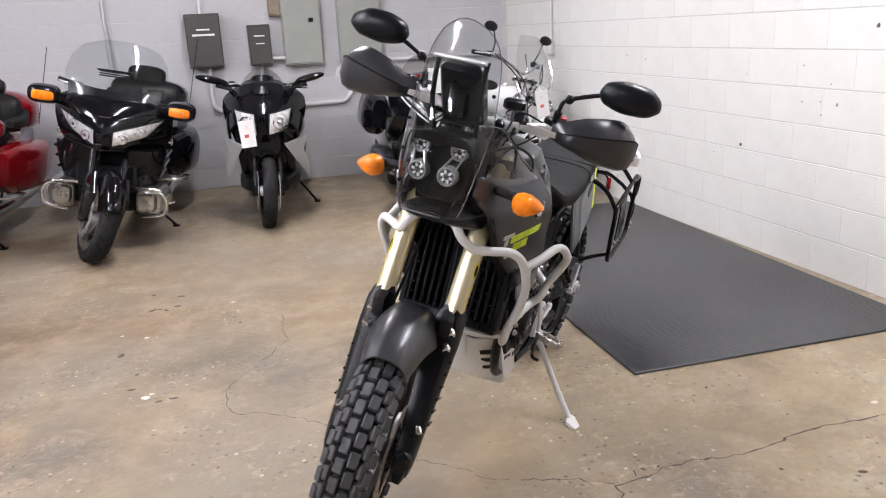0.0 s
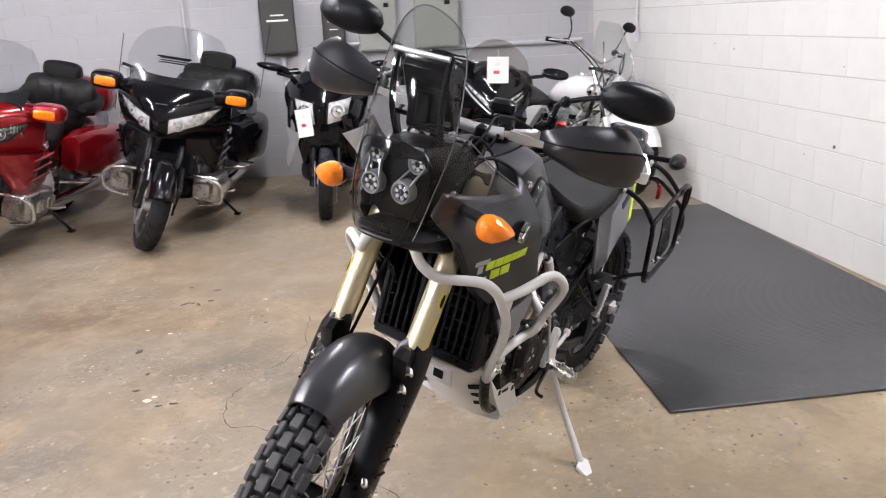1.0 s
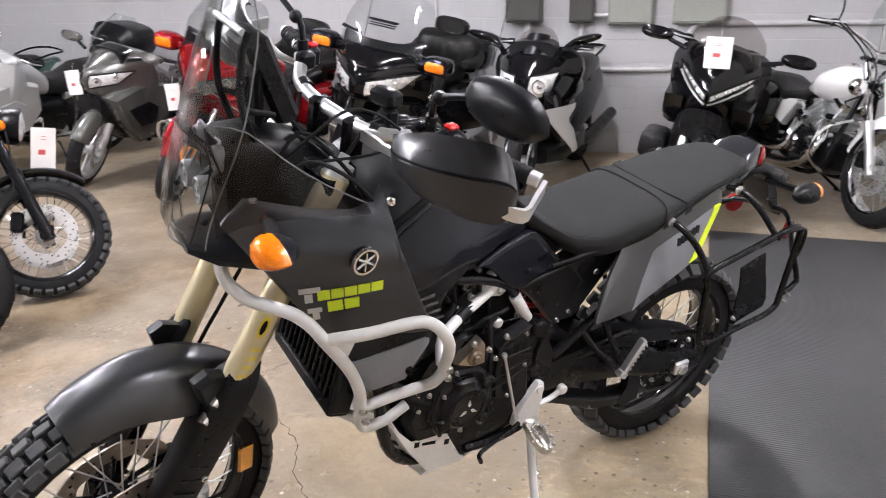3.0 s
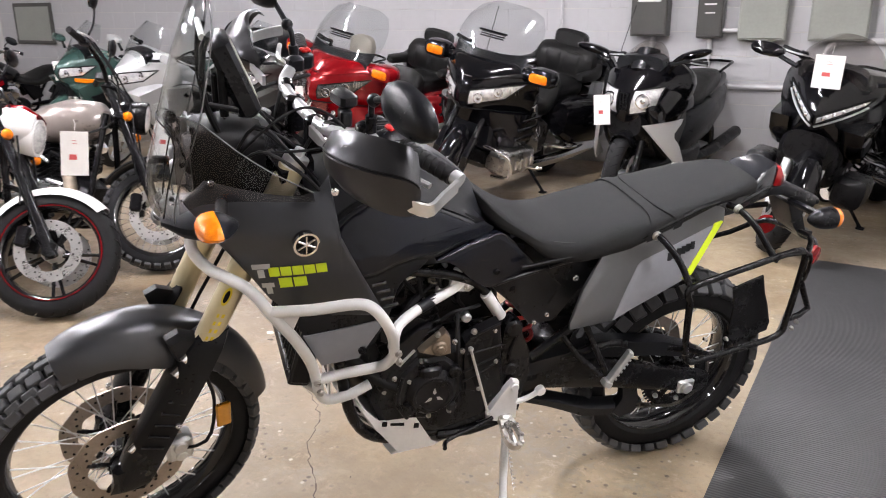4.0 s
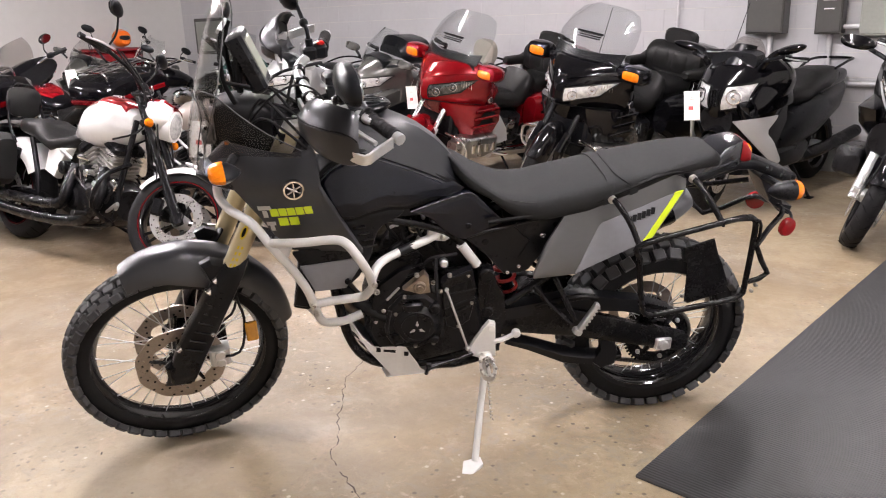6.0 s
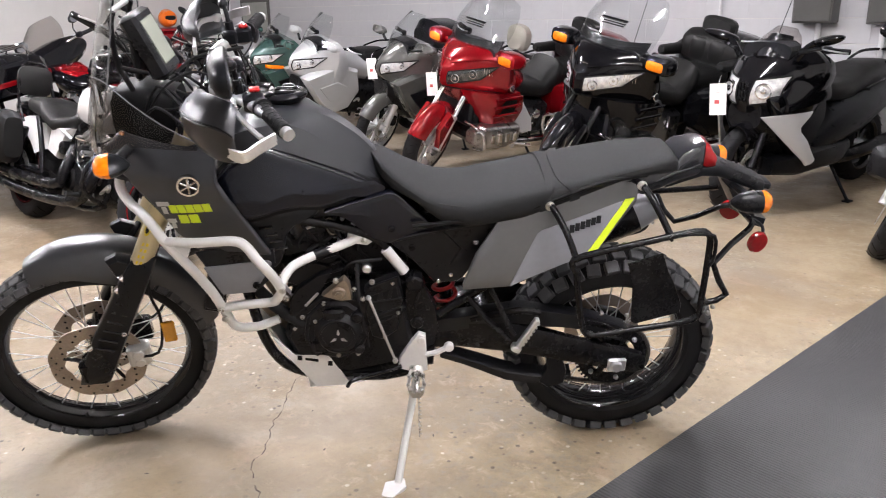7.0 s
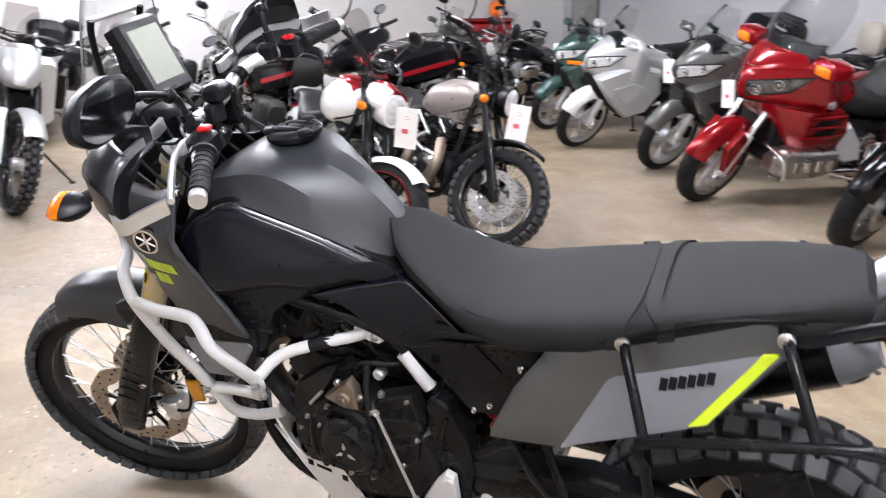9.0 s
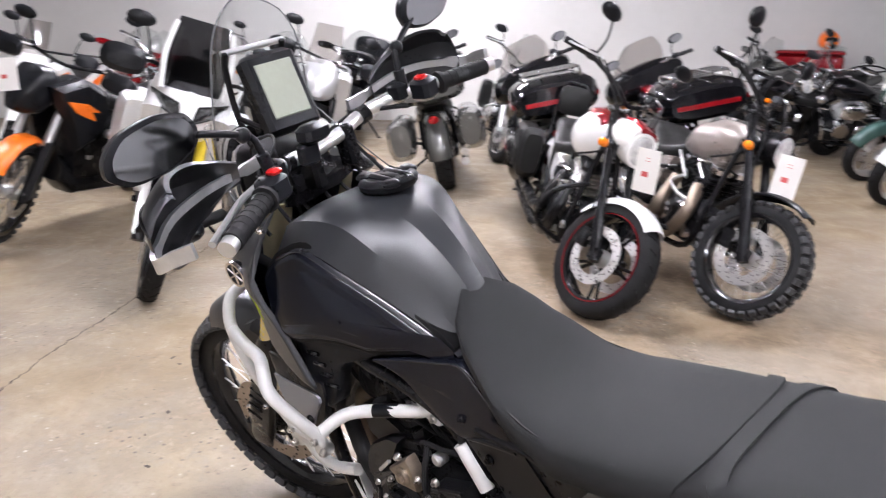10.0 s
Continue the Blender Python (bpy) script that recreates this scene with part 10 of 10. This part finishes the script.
    for s in (1, -1):
        tube(sw, [(0.56, s * 0.11, 0.44), (0.3, s * 0.12, 0.42), (0, s * 0.12, 0.32)], 0.026, 10)
    part("swingarm", sw, "black_metal", o)
    exhaust(o, [(1.04, -0.05, 0.5), (1.04, -0.1, 0.34), (0.6, -0.15, 0.3), (0.3, -0.2, 0.46), (-0.15, -0.21, 0.62)], 0.05, "steel")
    sk = bm_new()
    half_body(sk, [(1.2, 0, 0.34, 0.56, 0.1), (1.08, 0, 0.25, 0.42, 0.15), (0.7, 0, 0.23, 0.34, 0.15)], 14, 3)
    part("skid_plate", sk, "alu_plate", o, "silver skid plate")
    clutter(o, 0.55, 1.1, 0.35, 0.7, 0.18, 77, 14)
    stand_leg(o, 0.62, 0.34, 0.14, 0.4, lean)
    return o


# back row along the block wall
luxury_tourer(-0.80, 5.70, 264, "paint_black", "glossy black touring motorcycle with trunk and tall windscreen", 26)
luxury_tourer(-2.03, 5.57, 264, "paint_red", "glossy dark red touring motorcycle with trunk and tall windscreen", 24)
sport_tourer(0.44, 6.12, 262, "paint_black", "black maxi scooter with silver side panels", 8, scoot=True, box_top=False, side="black_plastic", lean=2, screen="smoke", name="maxi_scooter", bags=False)
sport_tourer(1.5, 5.72, 262, "paint_black", "glossy black touring motorcycle with slim headlights", 20, sharp=True, screen="smoke")
cruiser(2.66, 5.93, 292, "paint_white", "white cruiser motorcycle with windscreen and saddlebags", 2, wire=True, screen=True, bags="leather")
sport_tourer(-3.1, 5.92, 262, "paint_grey", "dark grey sport touring motorcycle with a tan backrest", 24, rest="tan_leather")
sport_tourer(-4.3, 5.76, 262, "paint_silver", "silver sport touring motorcycle with panniers", 26, fender="paint_white", box_top=True, side="paint_silver")
sport_tourer(-5.45, 6.0, 262, "paint_teal", "dark teal touring motorcycle with amber signals", 26, amber_side=True)
# middle rows
cruiser(-1.38, 2.96, 6, "paint_white", "white and red V-twin cruiser motorcycle on its stand", 36, trim="paint_red", sissy=True, stripe="paint_red", exh="black_metal", front_lamp="paint_white", bags="leather")
cruiser(-1.47, 3.70, 12, "tank_taupe", "scrambler motorcycle with taupe tank and knobbly tyres", 34, wire=True, knobby=True, naked=True, round_mirror=True, bar=(0.4, 0.12, 0.12), exh="bronze", name="scrambler_motorcycle", front_lamp="black_metal", wb=1.5)
cruiser(-5.4, 3.92, 185, "paint_black", "black bagger motorcycle with trunk and red bands", 20, trim="paint_red", bags="paint_black", tourpak="paint_black", batwing=True, bar=(0.4, 0.18, 0.06))
cruiser(-5.35, 2.9, 184, "paint_black", "black bagger motorcycle with chrome trunk rack", 22, trim="paint_red", bags="paint_black", tourpak="paint_black", batwing=True, bar=(0.4, 0.18, 0.06))
cruiser(-6.05, 1.85, 185, "paint_grey", "grey bagger motorcycle with rounded saddlebags", 20, bags="paint_grey", batwing=True, bar=(0.4, 0.18, 0.06), tourpak="paint_grey")
cruiser(-5.9, 2.38, 3, "paint_black", "black and chrome cruiser motorcycle with windscreen", 20, wire=True, screen=True, bags="leather")
cruiser(-6.3, 4.75, 300, "paint_black", "black bobber motorcycle with black fork", 24, naked=True, bar=(0.4, 0.14, 0.16))
cruiser(-7.0, 5.6, 268, "paint_black", "black cruiser motorcycle with chrome engine", 24, screen=True)
sport_tourer(-8.0, 5.3, 285, "paint_grey", "dark grey touring motorcycle by the wall", 20)
# rows on the other side
adventure(-1.3, 0.69, 22, "paint_white", "white adventure motorcycle with tall dark screen and gold forks", 4, 16)
enduro(-2.22, -0.72, 345, "black_plastic", "paint_orange", "black and orange enduro motorcycle with white tail panels", 24, "alu", False, lamp_mask="black_plastic", fender="paint_orange", tail="paint_white", tag_at=(1.56, 0.02, 1.2, 8, 60, 0.13, 0.2))
enduro(-3.4, 0.9, 10, "paint_silver", "black_plastic", "silver adventure motorcycle with a clear screen", 15, "black_metal")
sport_tourer(-4.3, 0.3, 8, "paint_silver", "silver sport touring motorcycle with panniers", 20)
cruiser(-4.0, -0.8, 5, "paint_black", "black cruiser motorcycle with windscreen", 25, screen=True, wire=True)
sport_tourer(-6.6, 0.5, 5, "paint_black", "black sport touring motorcycle with top box", 15, box_top=True)
cruiser(-6.4, -0.7, 3, "paint_grey", "grey cruiser motorcycle with wide handlebar", 15)
enduro(-4.2, -2.0, 8, "paint_white", "paint_orange", "white enduro motorcycle with orange panels", 15, "black_metal")
sport_tourer(-6.2, -2.0, 5, "paint_red", "red sport touring motorcycle with panniers", 15)

# ---- fixtures on the walls ----
def wall_box(name, x0, x1, z0, z1, depth, material, label, labels=(), latch=True):
    r = root(name, pose((x0 + x1) / 2, WALL_Y - 0.006, z0), label, "electrical box")
    w, h = (x1 - x0) / 2, z1 - z0
    part("case", box(bm_new(), (-w, -depth, 0), (w, -0.001, h), 0.006), material, r)
    part("door", box(bm_new(), (-w + 0.012, -depth - 0.008, 0.015), (w - 0.012, -depth + 0.002, h - 0.015), 0.004), material, r)
    if latch:
        part("latch", box(bm_new(), (w * 0.35, -depth - 0.016, h * 0.5), (w * 0.6, -depth - 0.006, h * 0.5 + 0.04), 0.003), "black_plastic", r)
    for bw, bz, bh in labels:
        part("label_bar", box(bm_new(), (-bw, -depth - 0.0105, bz), (bw, -depth - 0.007, bz + bh), 0), "paper", r)
    return r


wall_box("disconnect_box", -0.024, 0.293, 1.18, 1.67, 0.16, "panel_dark", "dark grey steel disconnect box on the wall", ((0.06, 0.34, 0.014), (0.1, 0.29, 0.018)), False)
wall_box("disconnect_box", 0.54, 0.75, 1.17, 1.55, 0.13, "panel_dark", "small dark grey steel disconnect box", ((0.05, 0.27, 0.012), (0.04, 0.2, 0.01)), False)
wall_box("breaker_panel", 0.875, 1.249, 1.152, 1.95, 0.1, "panel_grey", "grey-green steel breaker panel with a latch", ())
wall_box("breaker_panel", 1.42, 1.85, 1.152, 1.95, 0.1, "panel_grey", "grey-green steel breaker panel with a latch", ())
wall_box("junction_box", 0.76, 0.88, 1.62, 1.78, 0.08, "bronze", "small tan junction box", (), False)


def conduit(pts, label, r=0.018, step=3):
    ob = part("conduit", tube(bm_new(), pts, r, 10, step), "conduit")
    return tagged(ob, label, "conduit")


yw = WALL_Y - 0.03
conduit([(-0.72, yw, HIGH), (-0.72, yw, 1.8), (-0.72, yw, 0.9)], "thin steel conduit running up the block wall", 0.012, 1)
conduit([(0.13, yw, HIGH), (0.13, yw - 0.02, 1.67)], "steel conduit above the dark box", 0.018, 1)
conduit([(1.05, yw, HIGH), (1.05, yw - 0.01, 1.95)], "steel conduit above the breaker panel", 0.02, 1)
conduit([(0.15, yw, 1.18), (0.15, yw, 0.85), (0.19, yw, 0.78), (0.3, yw, 0.765), (1.3, yw, 0.765), (1.45, yw, 0.79), (1.53, yw, 0.9), (1.56, yw, 1.05), (1.62, yw, 1.13), (1.75, yw, 1.15), (3.1, yw, 1.15)], "grey pipe along the wall with bends", 0.025)
conduit([(0.75, yw - 0.03, 1.23), (0.875, yw - 0.03, 1.23)], "short fitting between two boxes", 0.02, 1)
conduit([(0.64, yw, 1.17), (0.64, yw, 0.79)], "grey pipe below the small box", 0.022, 1)
conduit([(WALL_X - 0.03, 6.9, HIGH), (WALL_X - 0.03, 6.9, 1.26)], "thin steel conduit above a socket", 0.011, 1)
sk = root("wall_socket", pose(WALL_X - 0.006, 6.915, 1.14), "white surface-mounted wall socket box", "socket")
part("case", box(bm_new(), (-0.05, -0.04, 0), (-0.001, 0.04, 0.12), 0.005), "conduit", sk)
part("face", box(bm_new(), (-0.056, -0.03, 0.01), (-0.048, 0.03, 0.11), 0.003), "white_coat", sk)
# round red sign
sg = root("round_sign", pose(-3.19, WALL_Y - 0.006, 1.86), "round red and white sign on the wall", "sign")
m = Matrix.Identity(4)
part("plate", lathe(bm_new(), [(0.001, -0.02), (0.2, -0.02), (0.2, -0.002), (0.001, -0.002)], 40), "paint_red", sg)
part("inner_ring", lathe(bm_new(), [(0.12, -0.024), (0.16, -0.024), (0.16, -0.019), (0.12, -0.019)], 40), "paper", sg)
# picture frame near the far corner
fr = root("picture_frame", pose(-8.6, WALL_Y - 0.006, 1.0), "dark framed picture on the far wall", "picture")
part("frame", box(bm_new(), (-0.42, -0.03, 0), (0.42, -0.001, 0.56), 0.006), "panel_dark", fr)
part("pane", box(bm_new(), (-0.37, -0.034, 0.05), (0.37, -0.028, 0.51), 0), "panel_grey", fr)
# red drinks cooler with plain white marks
ck = root("drinks_cooler", pose(-8.9, 6.5, 0, 0, 0, -20), "red drinks cooler with a white mark", "cooler")
part("cabinet", box(bm_new(), (-0.3, -0.42, 0.04), (0.3, 0.42, 1.1), 0.03), "paint_red", ck)
part("lid", box(bm_new(), (-0.31, -0.43, 1.1), (0.31, 0.43, 1.16), 0.02), "paint_red", ck)
part("base", box(bm_new(), (-0.28, -0.4, 0), (0.28, 0.4, 0.045), 0.005), "black_plastic", ck)
mk_ = bm_new()
tube(mk_, [(0.302, -0.3, 0.86), (0.302, -0.2, 0.92), (0.302, -0.1, 0.85), (0.302, 0.0, 0.91), (0.302, 0.12, 0.86), (0.302, 0.25, 0.92), (0.302, 0.32, 0.87)], 0.018, 6)
part("white_mark", mk_, "paper", ck)
hm = root("orange_helmet", pose(-9.0, 6.75, 1.16), "round orange helmet on the cooler", "helmet")
hb_ = bm_new()
body(hb_, [(-0.13, 0, 0.06, 0.18, 0.06), (-0.1, 0, 0.02, 0.23, 0.1), (0, 0, 0.0, 0.27, 0.13), (0.1, 0, 0.02, 0.24, 0.11), (0.14, 0, 0.05, 0.16, 0.07)], 18, 2.2)
part("shell", hb_, "paint_orange", hm)
vs_ = bm_new()
body(vs_, [(0.07, 0, 0.1, 0.18, 0.1), (0.13, 0, 0.1, 0.175, 0.085), (0.15, 0, 0.11, 0.165, 0.06)], 14, 3)
part("visor", vs_, "black_plastic", hm)
# floor cracks: thin dark lines, and a chip in the wall


def crack(pts, r=0.0018, seed=1):
    rnd = random.Random(seed)
    line = []
    for (x0, y0), (x1, y1) in zip(pts, pts[1:]):
        n = max(2, int(math.hypot(x1 - x0, y1 - y0) / 0.025))
        for k in range(n):
            t = k / n
            line.append((x0 + (x1 - x0) * t + rnd.uniform(-0.008, 0.008), y0 + (y1 - y0) * t + rnd.uniform(-0.008, 0.008), 0.0))
    bm = bm_new()
    for a, b in zip(line, line[1:]):
        d = Vector(b) - Vector(a)
        q = Vector((-d.y, d.x, 0)).normalized() * r * rnd.uniform(0.4, 1.6)
        z = Vector((0, 0, 0.0008))
        bm.faces.new([bm.verts.new(v + z) for v in (Vector(a) - q, Vector(b) - q, Vector(b) + q, Vector(a) + q)])
    ob = part("crack", bm, "crack_dark", floor_ob)
    return ob


M["crack_dark"] = mat("crack_dark", (0.07, 0.05, 0.04), 0.8, 0, 0.3, 30)
M["scuff"] = mat("scuff", (0.6, 0.56, 0.5), 0.6, 0, 0.3, 60)
crack([(0.88, 2.191), (0.806, 2.229), (0.757, 2.304), (0.666, 2.384), (0.551, 2.507), (0.422, 2.647), (0.348, 2.813), (0.211, 2.938), (0.139, 2.98), (0.046, 3.015), (0.017, 3.077), (0.009, 3.236), (0.061, 3.35)], 0.0016, 3)
crack([(0.176, 3.485), (0.263, 3.63), (0.326, 3.71), (0.308, 3.857), (0.337, 4.096)], 0.0016, 8)
crack([(1.176, 2.041), (1.267, 2.041), (1.371, 2.066), (1.49, 2.073), (1.624, 2.048), (1.718, 2.047), (1.837, 2.073), (1.959, 2.097), (2.087, 2.095), (2.206, 2.081), (2.45, 2.06)], 0.003, 4)
crack([(1.176, 2.041), (1.133, 2.07), (1.081, 2.115), (0.88, 2.191)], 0.0018, 5)
crack([(1.176, 2.041), (1.181, 2.012), (1.166, 1.977), (1.1, 1.85)], 0.0022, 9)
crack([(1.263, 2.061), (1.282, 2.131)], 0.0016, 10)
crack([(0.02, 1.33), (0.06, 1.36)], 0.006, 6)
crack([(-4.5, 0.63), (-1.07, 0.63), (-0.64, 0.605), (-0.3, 0.62), (0.3, 0.62)], 0.0035, 7)

# flakes and grit lying on the concrete
M["flake_dark"] = mat("flake_dark", (0.075, 0.06, 0.05), 0.8, 0, 0.3, 40)
M["flake_pale"] = mat("flake_pale", (0.62, 0.58, 0.52), 0.7, 0, 0.2, 40)
flakes = random.Random(21)
FLAKES = [(-0.357, 4.737, 2.0), (-0.198, 4.644, 2.2), (-0.212, 4.471, 2.2), (-0.307, 4.458, 1.8), (-0.35, 4.455, 2.0), (-0.272, 4.43, 1.6), (-0.457, 3.84, 2.6), (-0.38, 3.417, 1.6), (-0.365, 3.575, 1.4), (-0.259, 3.253, 1.4), (-0.202, 3.26, 1.4), (1.843, 2.507, 0.9), (1.36, 2.084, 0.8), (1.306, 2.088, 0.8), (1.714, 1.926, 0.9), (1.937, 1.822, 1.6), (-0.604, 1.152, 1.2), (-0.544, 1.208, 0.9), (-0.136, 1.345, 1.3), (0.222, 1.438, 1.2), (0.108, 4.055, 1.2)]
for x, y, k in FLAKES + [(flakes.uniform(-1.2, 2.6), flakes.uniform(1.2, 4.8), flakes.uniform(0.3, 0.6)) for _ in range(50)]:
    turn, long_ = flakes.uniform(0, math.pi), flakes.uniform(1.2, 2.6)
    ring = [(0.008 * k * long_ * math.cos(a) * flakes.uniform(0.7, 1.1), 0.007 * k * math.sin(a) * flakes.uniform(0.6, 1.1)) for a in [2 * math.pi * q / 7 for q in range(7)]]
    fm = pose(x, y, 0) @ Matrix.Rotation(turn, 4, "Z")
    part("floor_flake", loft(bm_new(), [[fm @ Vector((u * q, v * q, z)) for u, v in ring] for q, z in ((1.0, 0.0004), (0.8, 0.0018 * min(1, k)))]), "flake_dark", floor_ob)
for x, y, k in ((-0.314, 3.314, 2.2), (0.089, 4.407, 1.6), (-0.351, 4.033, 1.2), (-0.473, 4.111, 1.0), (2.33, 2.167, 1.6), (-0.29, 3.34, 1.2)):
    ring = [(0.011 * k * math.cos(a) * flakes.uniform(0.5, 1.2), 0.008 * k * math.sin(a) * flakes.uniform(0.5, 1.2)) for a in [2 * math.pi * q / 8 for q in range(8)]]
    part("floor_flake", loft(bm_new(), [[(x + u * q, y + v * q, z) for u, v in ring] for q, z in ((1.0, 0.0004), (0.7, 0.003))]), "flake_pale", floor_ob)

# ---- chips and scuffs on the east wall ----
HOLES = ((5.564, 1.156), (5.113, 1.203), (3.677, 0.934), (3.54, 0.944), (3.424, 0.936), (3.532, 0.875), (3.683, 1.132), (3.477, 1.04), (4.152, 1.067), (4.437, 0.557), (3.209, 1.333))
WALL_HOLES = tuple((y, z, r) for (y, z), r in zip(HOLES, (0.006, 0.005, 0.006, 0.005, 0.009, 0.005, 0.006, 0.005, 0.004, 0.005, 0.016)))
for y, z, r in ((4.17, 0.637, 0.016), (3.1, 1.02, 0.006), (5.3, 1.13, 0.007), (2.3, 0.42, 0.008), (6.2, 0.75, 0.006)) + WALL_HOLES:
    ch = bm_new()
    rng = random.Random(int(y * 100))
    ring = [(r * rng.uniform(0.5, 1.2) * math.cos(2 * math.pi * k / 9), r * rng.uniform(0.6, 1.4) * math.sin(2 * math.pi * k / 9)) for k in range(9)]
    loft(ch, [[(WALL_X - dx, y + u * q, z + v * q) for u, v in ring] for dx, q in ((0.003, 1.0), (0.0046, 0.8))])
    part("wall_chip", ch, "wall_chip", wall_east)

# ---- price tags, hung on the vehicles ----


def hung_tag(x, y, z, turn, w=0.105, h=0.17, lean=0):
    """A paper tag with its centre at the given place; turn: the way it faces, from +x."""
    m = Matrix.Translation((x, y, z - h / 2)) @ Matrix.Rotation(radians(turn), 4, "Z") @ Matrix.Rotation(radians(lean), 4, "X")
    o = root("price_tag", m, "white paper price tag with red print on a motorcycle", "tag", "price tags")
    part("card", box(bm_new(), (-0.0012, -w / 2, 0), (0.0012, w / 2, h), 0), "paper", o)
    pr = bm_new()
    box(pr, (0.0012, -w * 0.2, h * 0.36), (0.0018, w * 0.08, h * 0.48), 0)
    for k in range(2):
        box(pr, (0.0012, -w * 0.1, h * (0.72 + 0.07 * k)), (0.0018, w * (0.12 - 0.05 * k), h * (0.73 + 0.07 * k)), 0)
    pieces("print_bar", pr, "print_red", o)
    st = bm_new()
    tube(st, [(0, 0, h * 0.97), (-0.02, 0.005, h + 0.03), (-0.05, 0, h + 0.05)], 0.001, 4)
    part("string", st, "paper", o)
    return o


hung_tag(-1.36, 3.2, 0.75, 325, 0.12, 0.21, -6)
hung_tag(-1.55, 3.9, 0.71, 335, 0.12, 0.21, -10)
hung_tag(-2.0, 5.68, 0.75, 280, 0.11, 0.19, 4)
hung_tag(-3.05, 5.9, 0.82, 285, 0.11, 0.19, 4)
hung_tag(0.35, 6.0, 0.75, 275, 0.11, 0.2, 4)
hung_tag(1.7, 5.68, 1.06, 265, 0.15, 0.18, -3)
hung_tag(2.78, 6.12, 0.78, 285, 0.13, 0.22, 8)
hung_tag(-5.3, 6.0, 0.85, 300, 0.11, 0.19, 4)
hung_tag(-6.0, 4.6, 0.9, 320, 0.11, 0.19, 4)
hung_tag(-2.3, -0.93, 1.06, 20, 0.15, 0.2, 0)

# ---- block walls ----
blocks(wall_east, "x", WALL_X, FRONT_Y, WALL_Y, 15, "block_white", (1.9, 7.7, 1.9), -1)
blocks(wall_north, "y", WALL_Y, LEFT_X, WALL_X - 0.006, 15, "block_grey", (-2.4, 2.9, 1.9), -1)
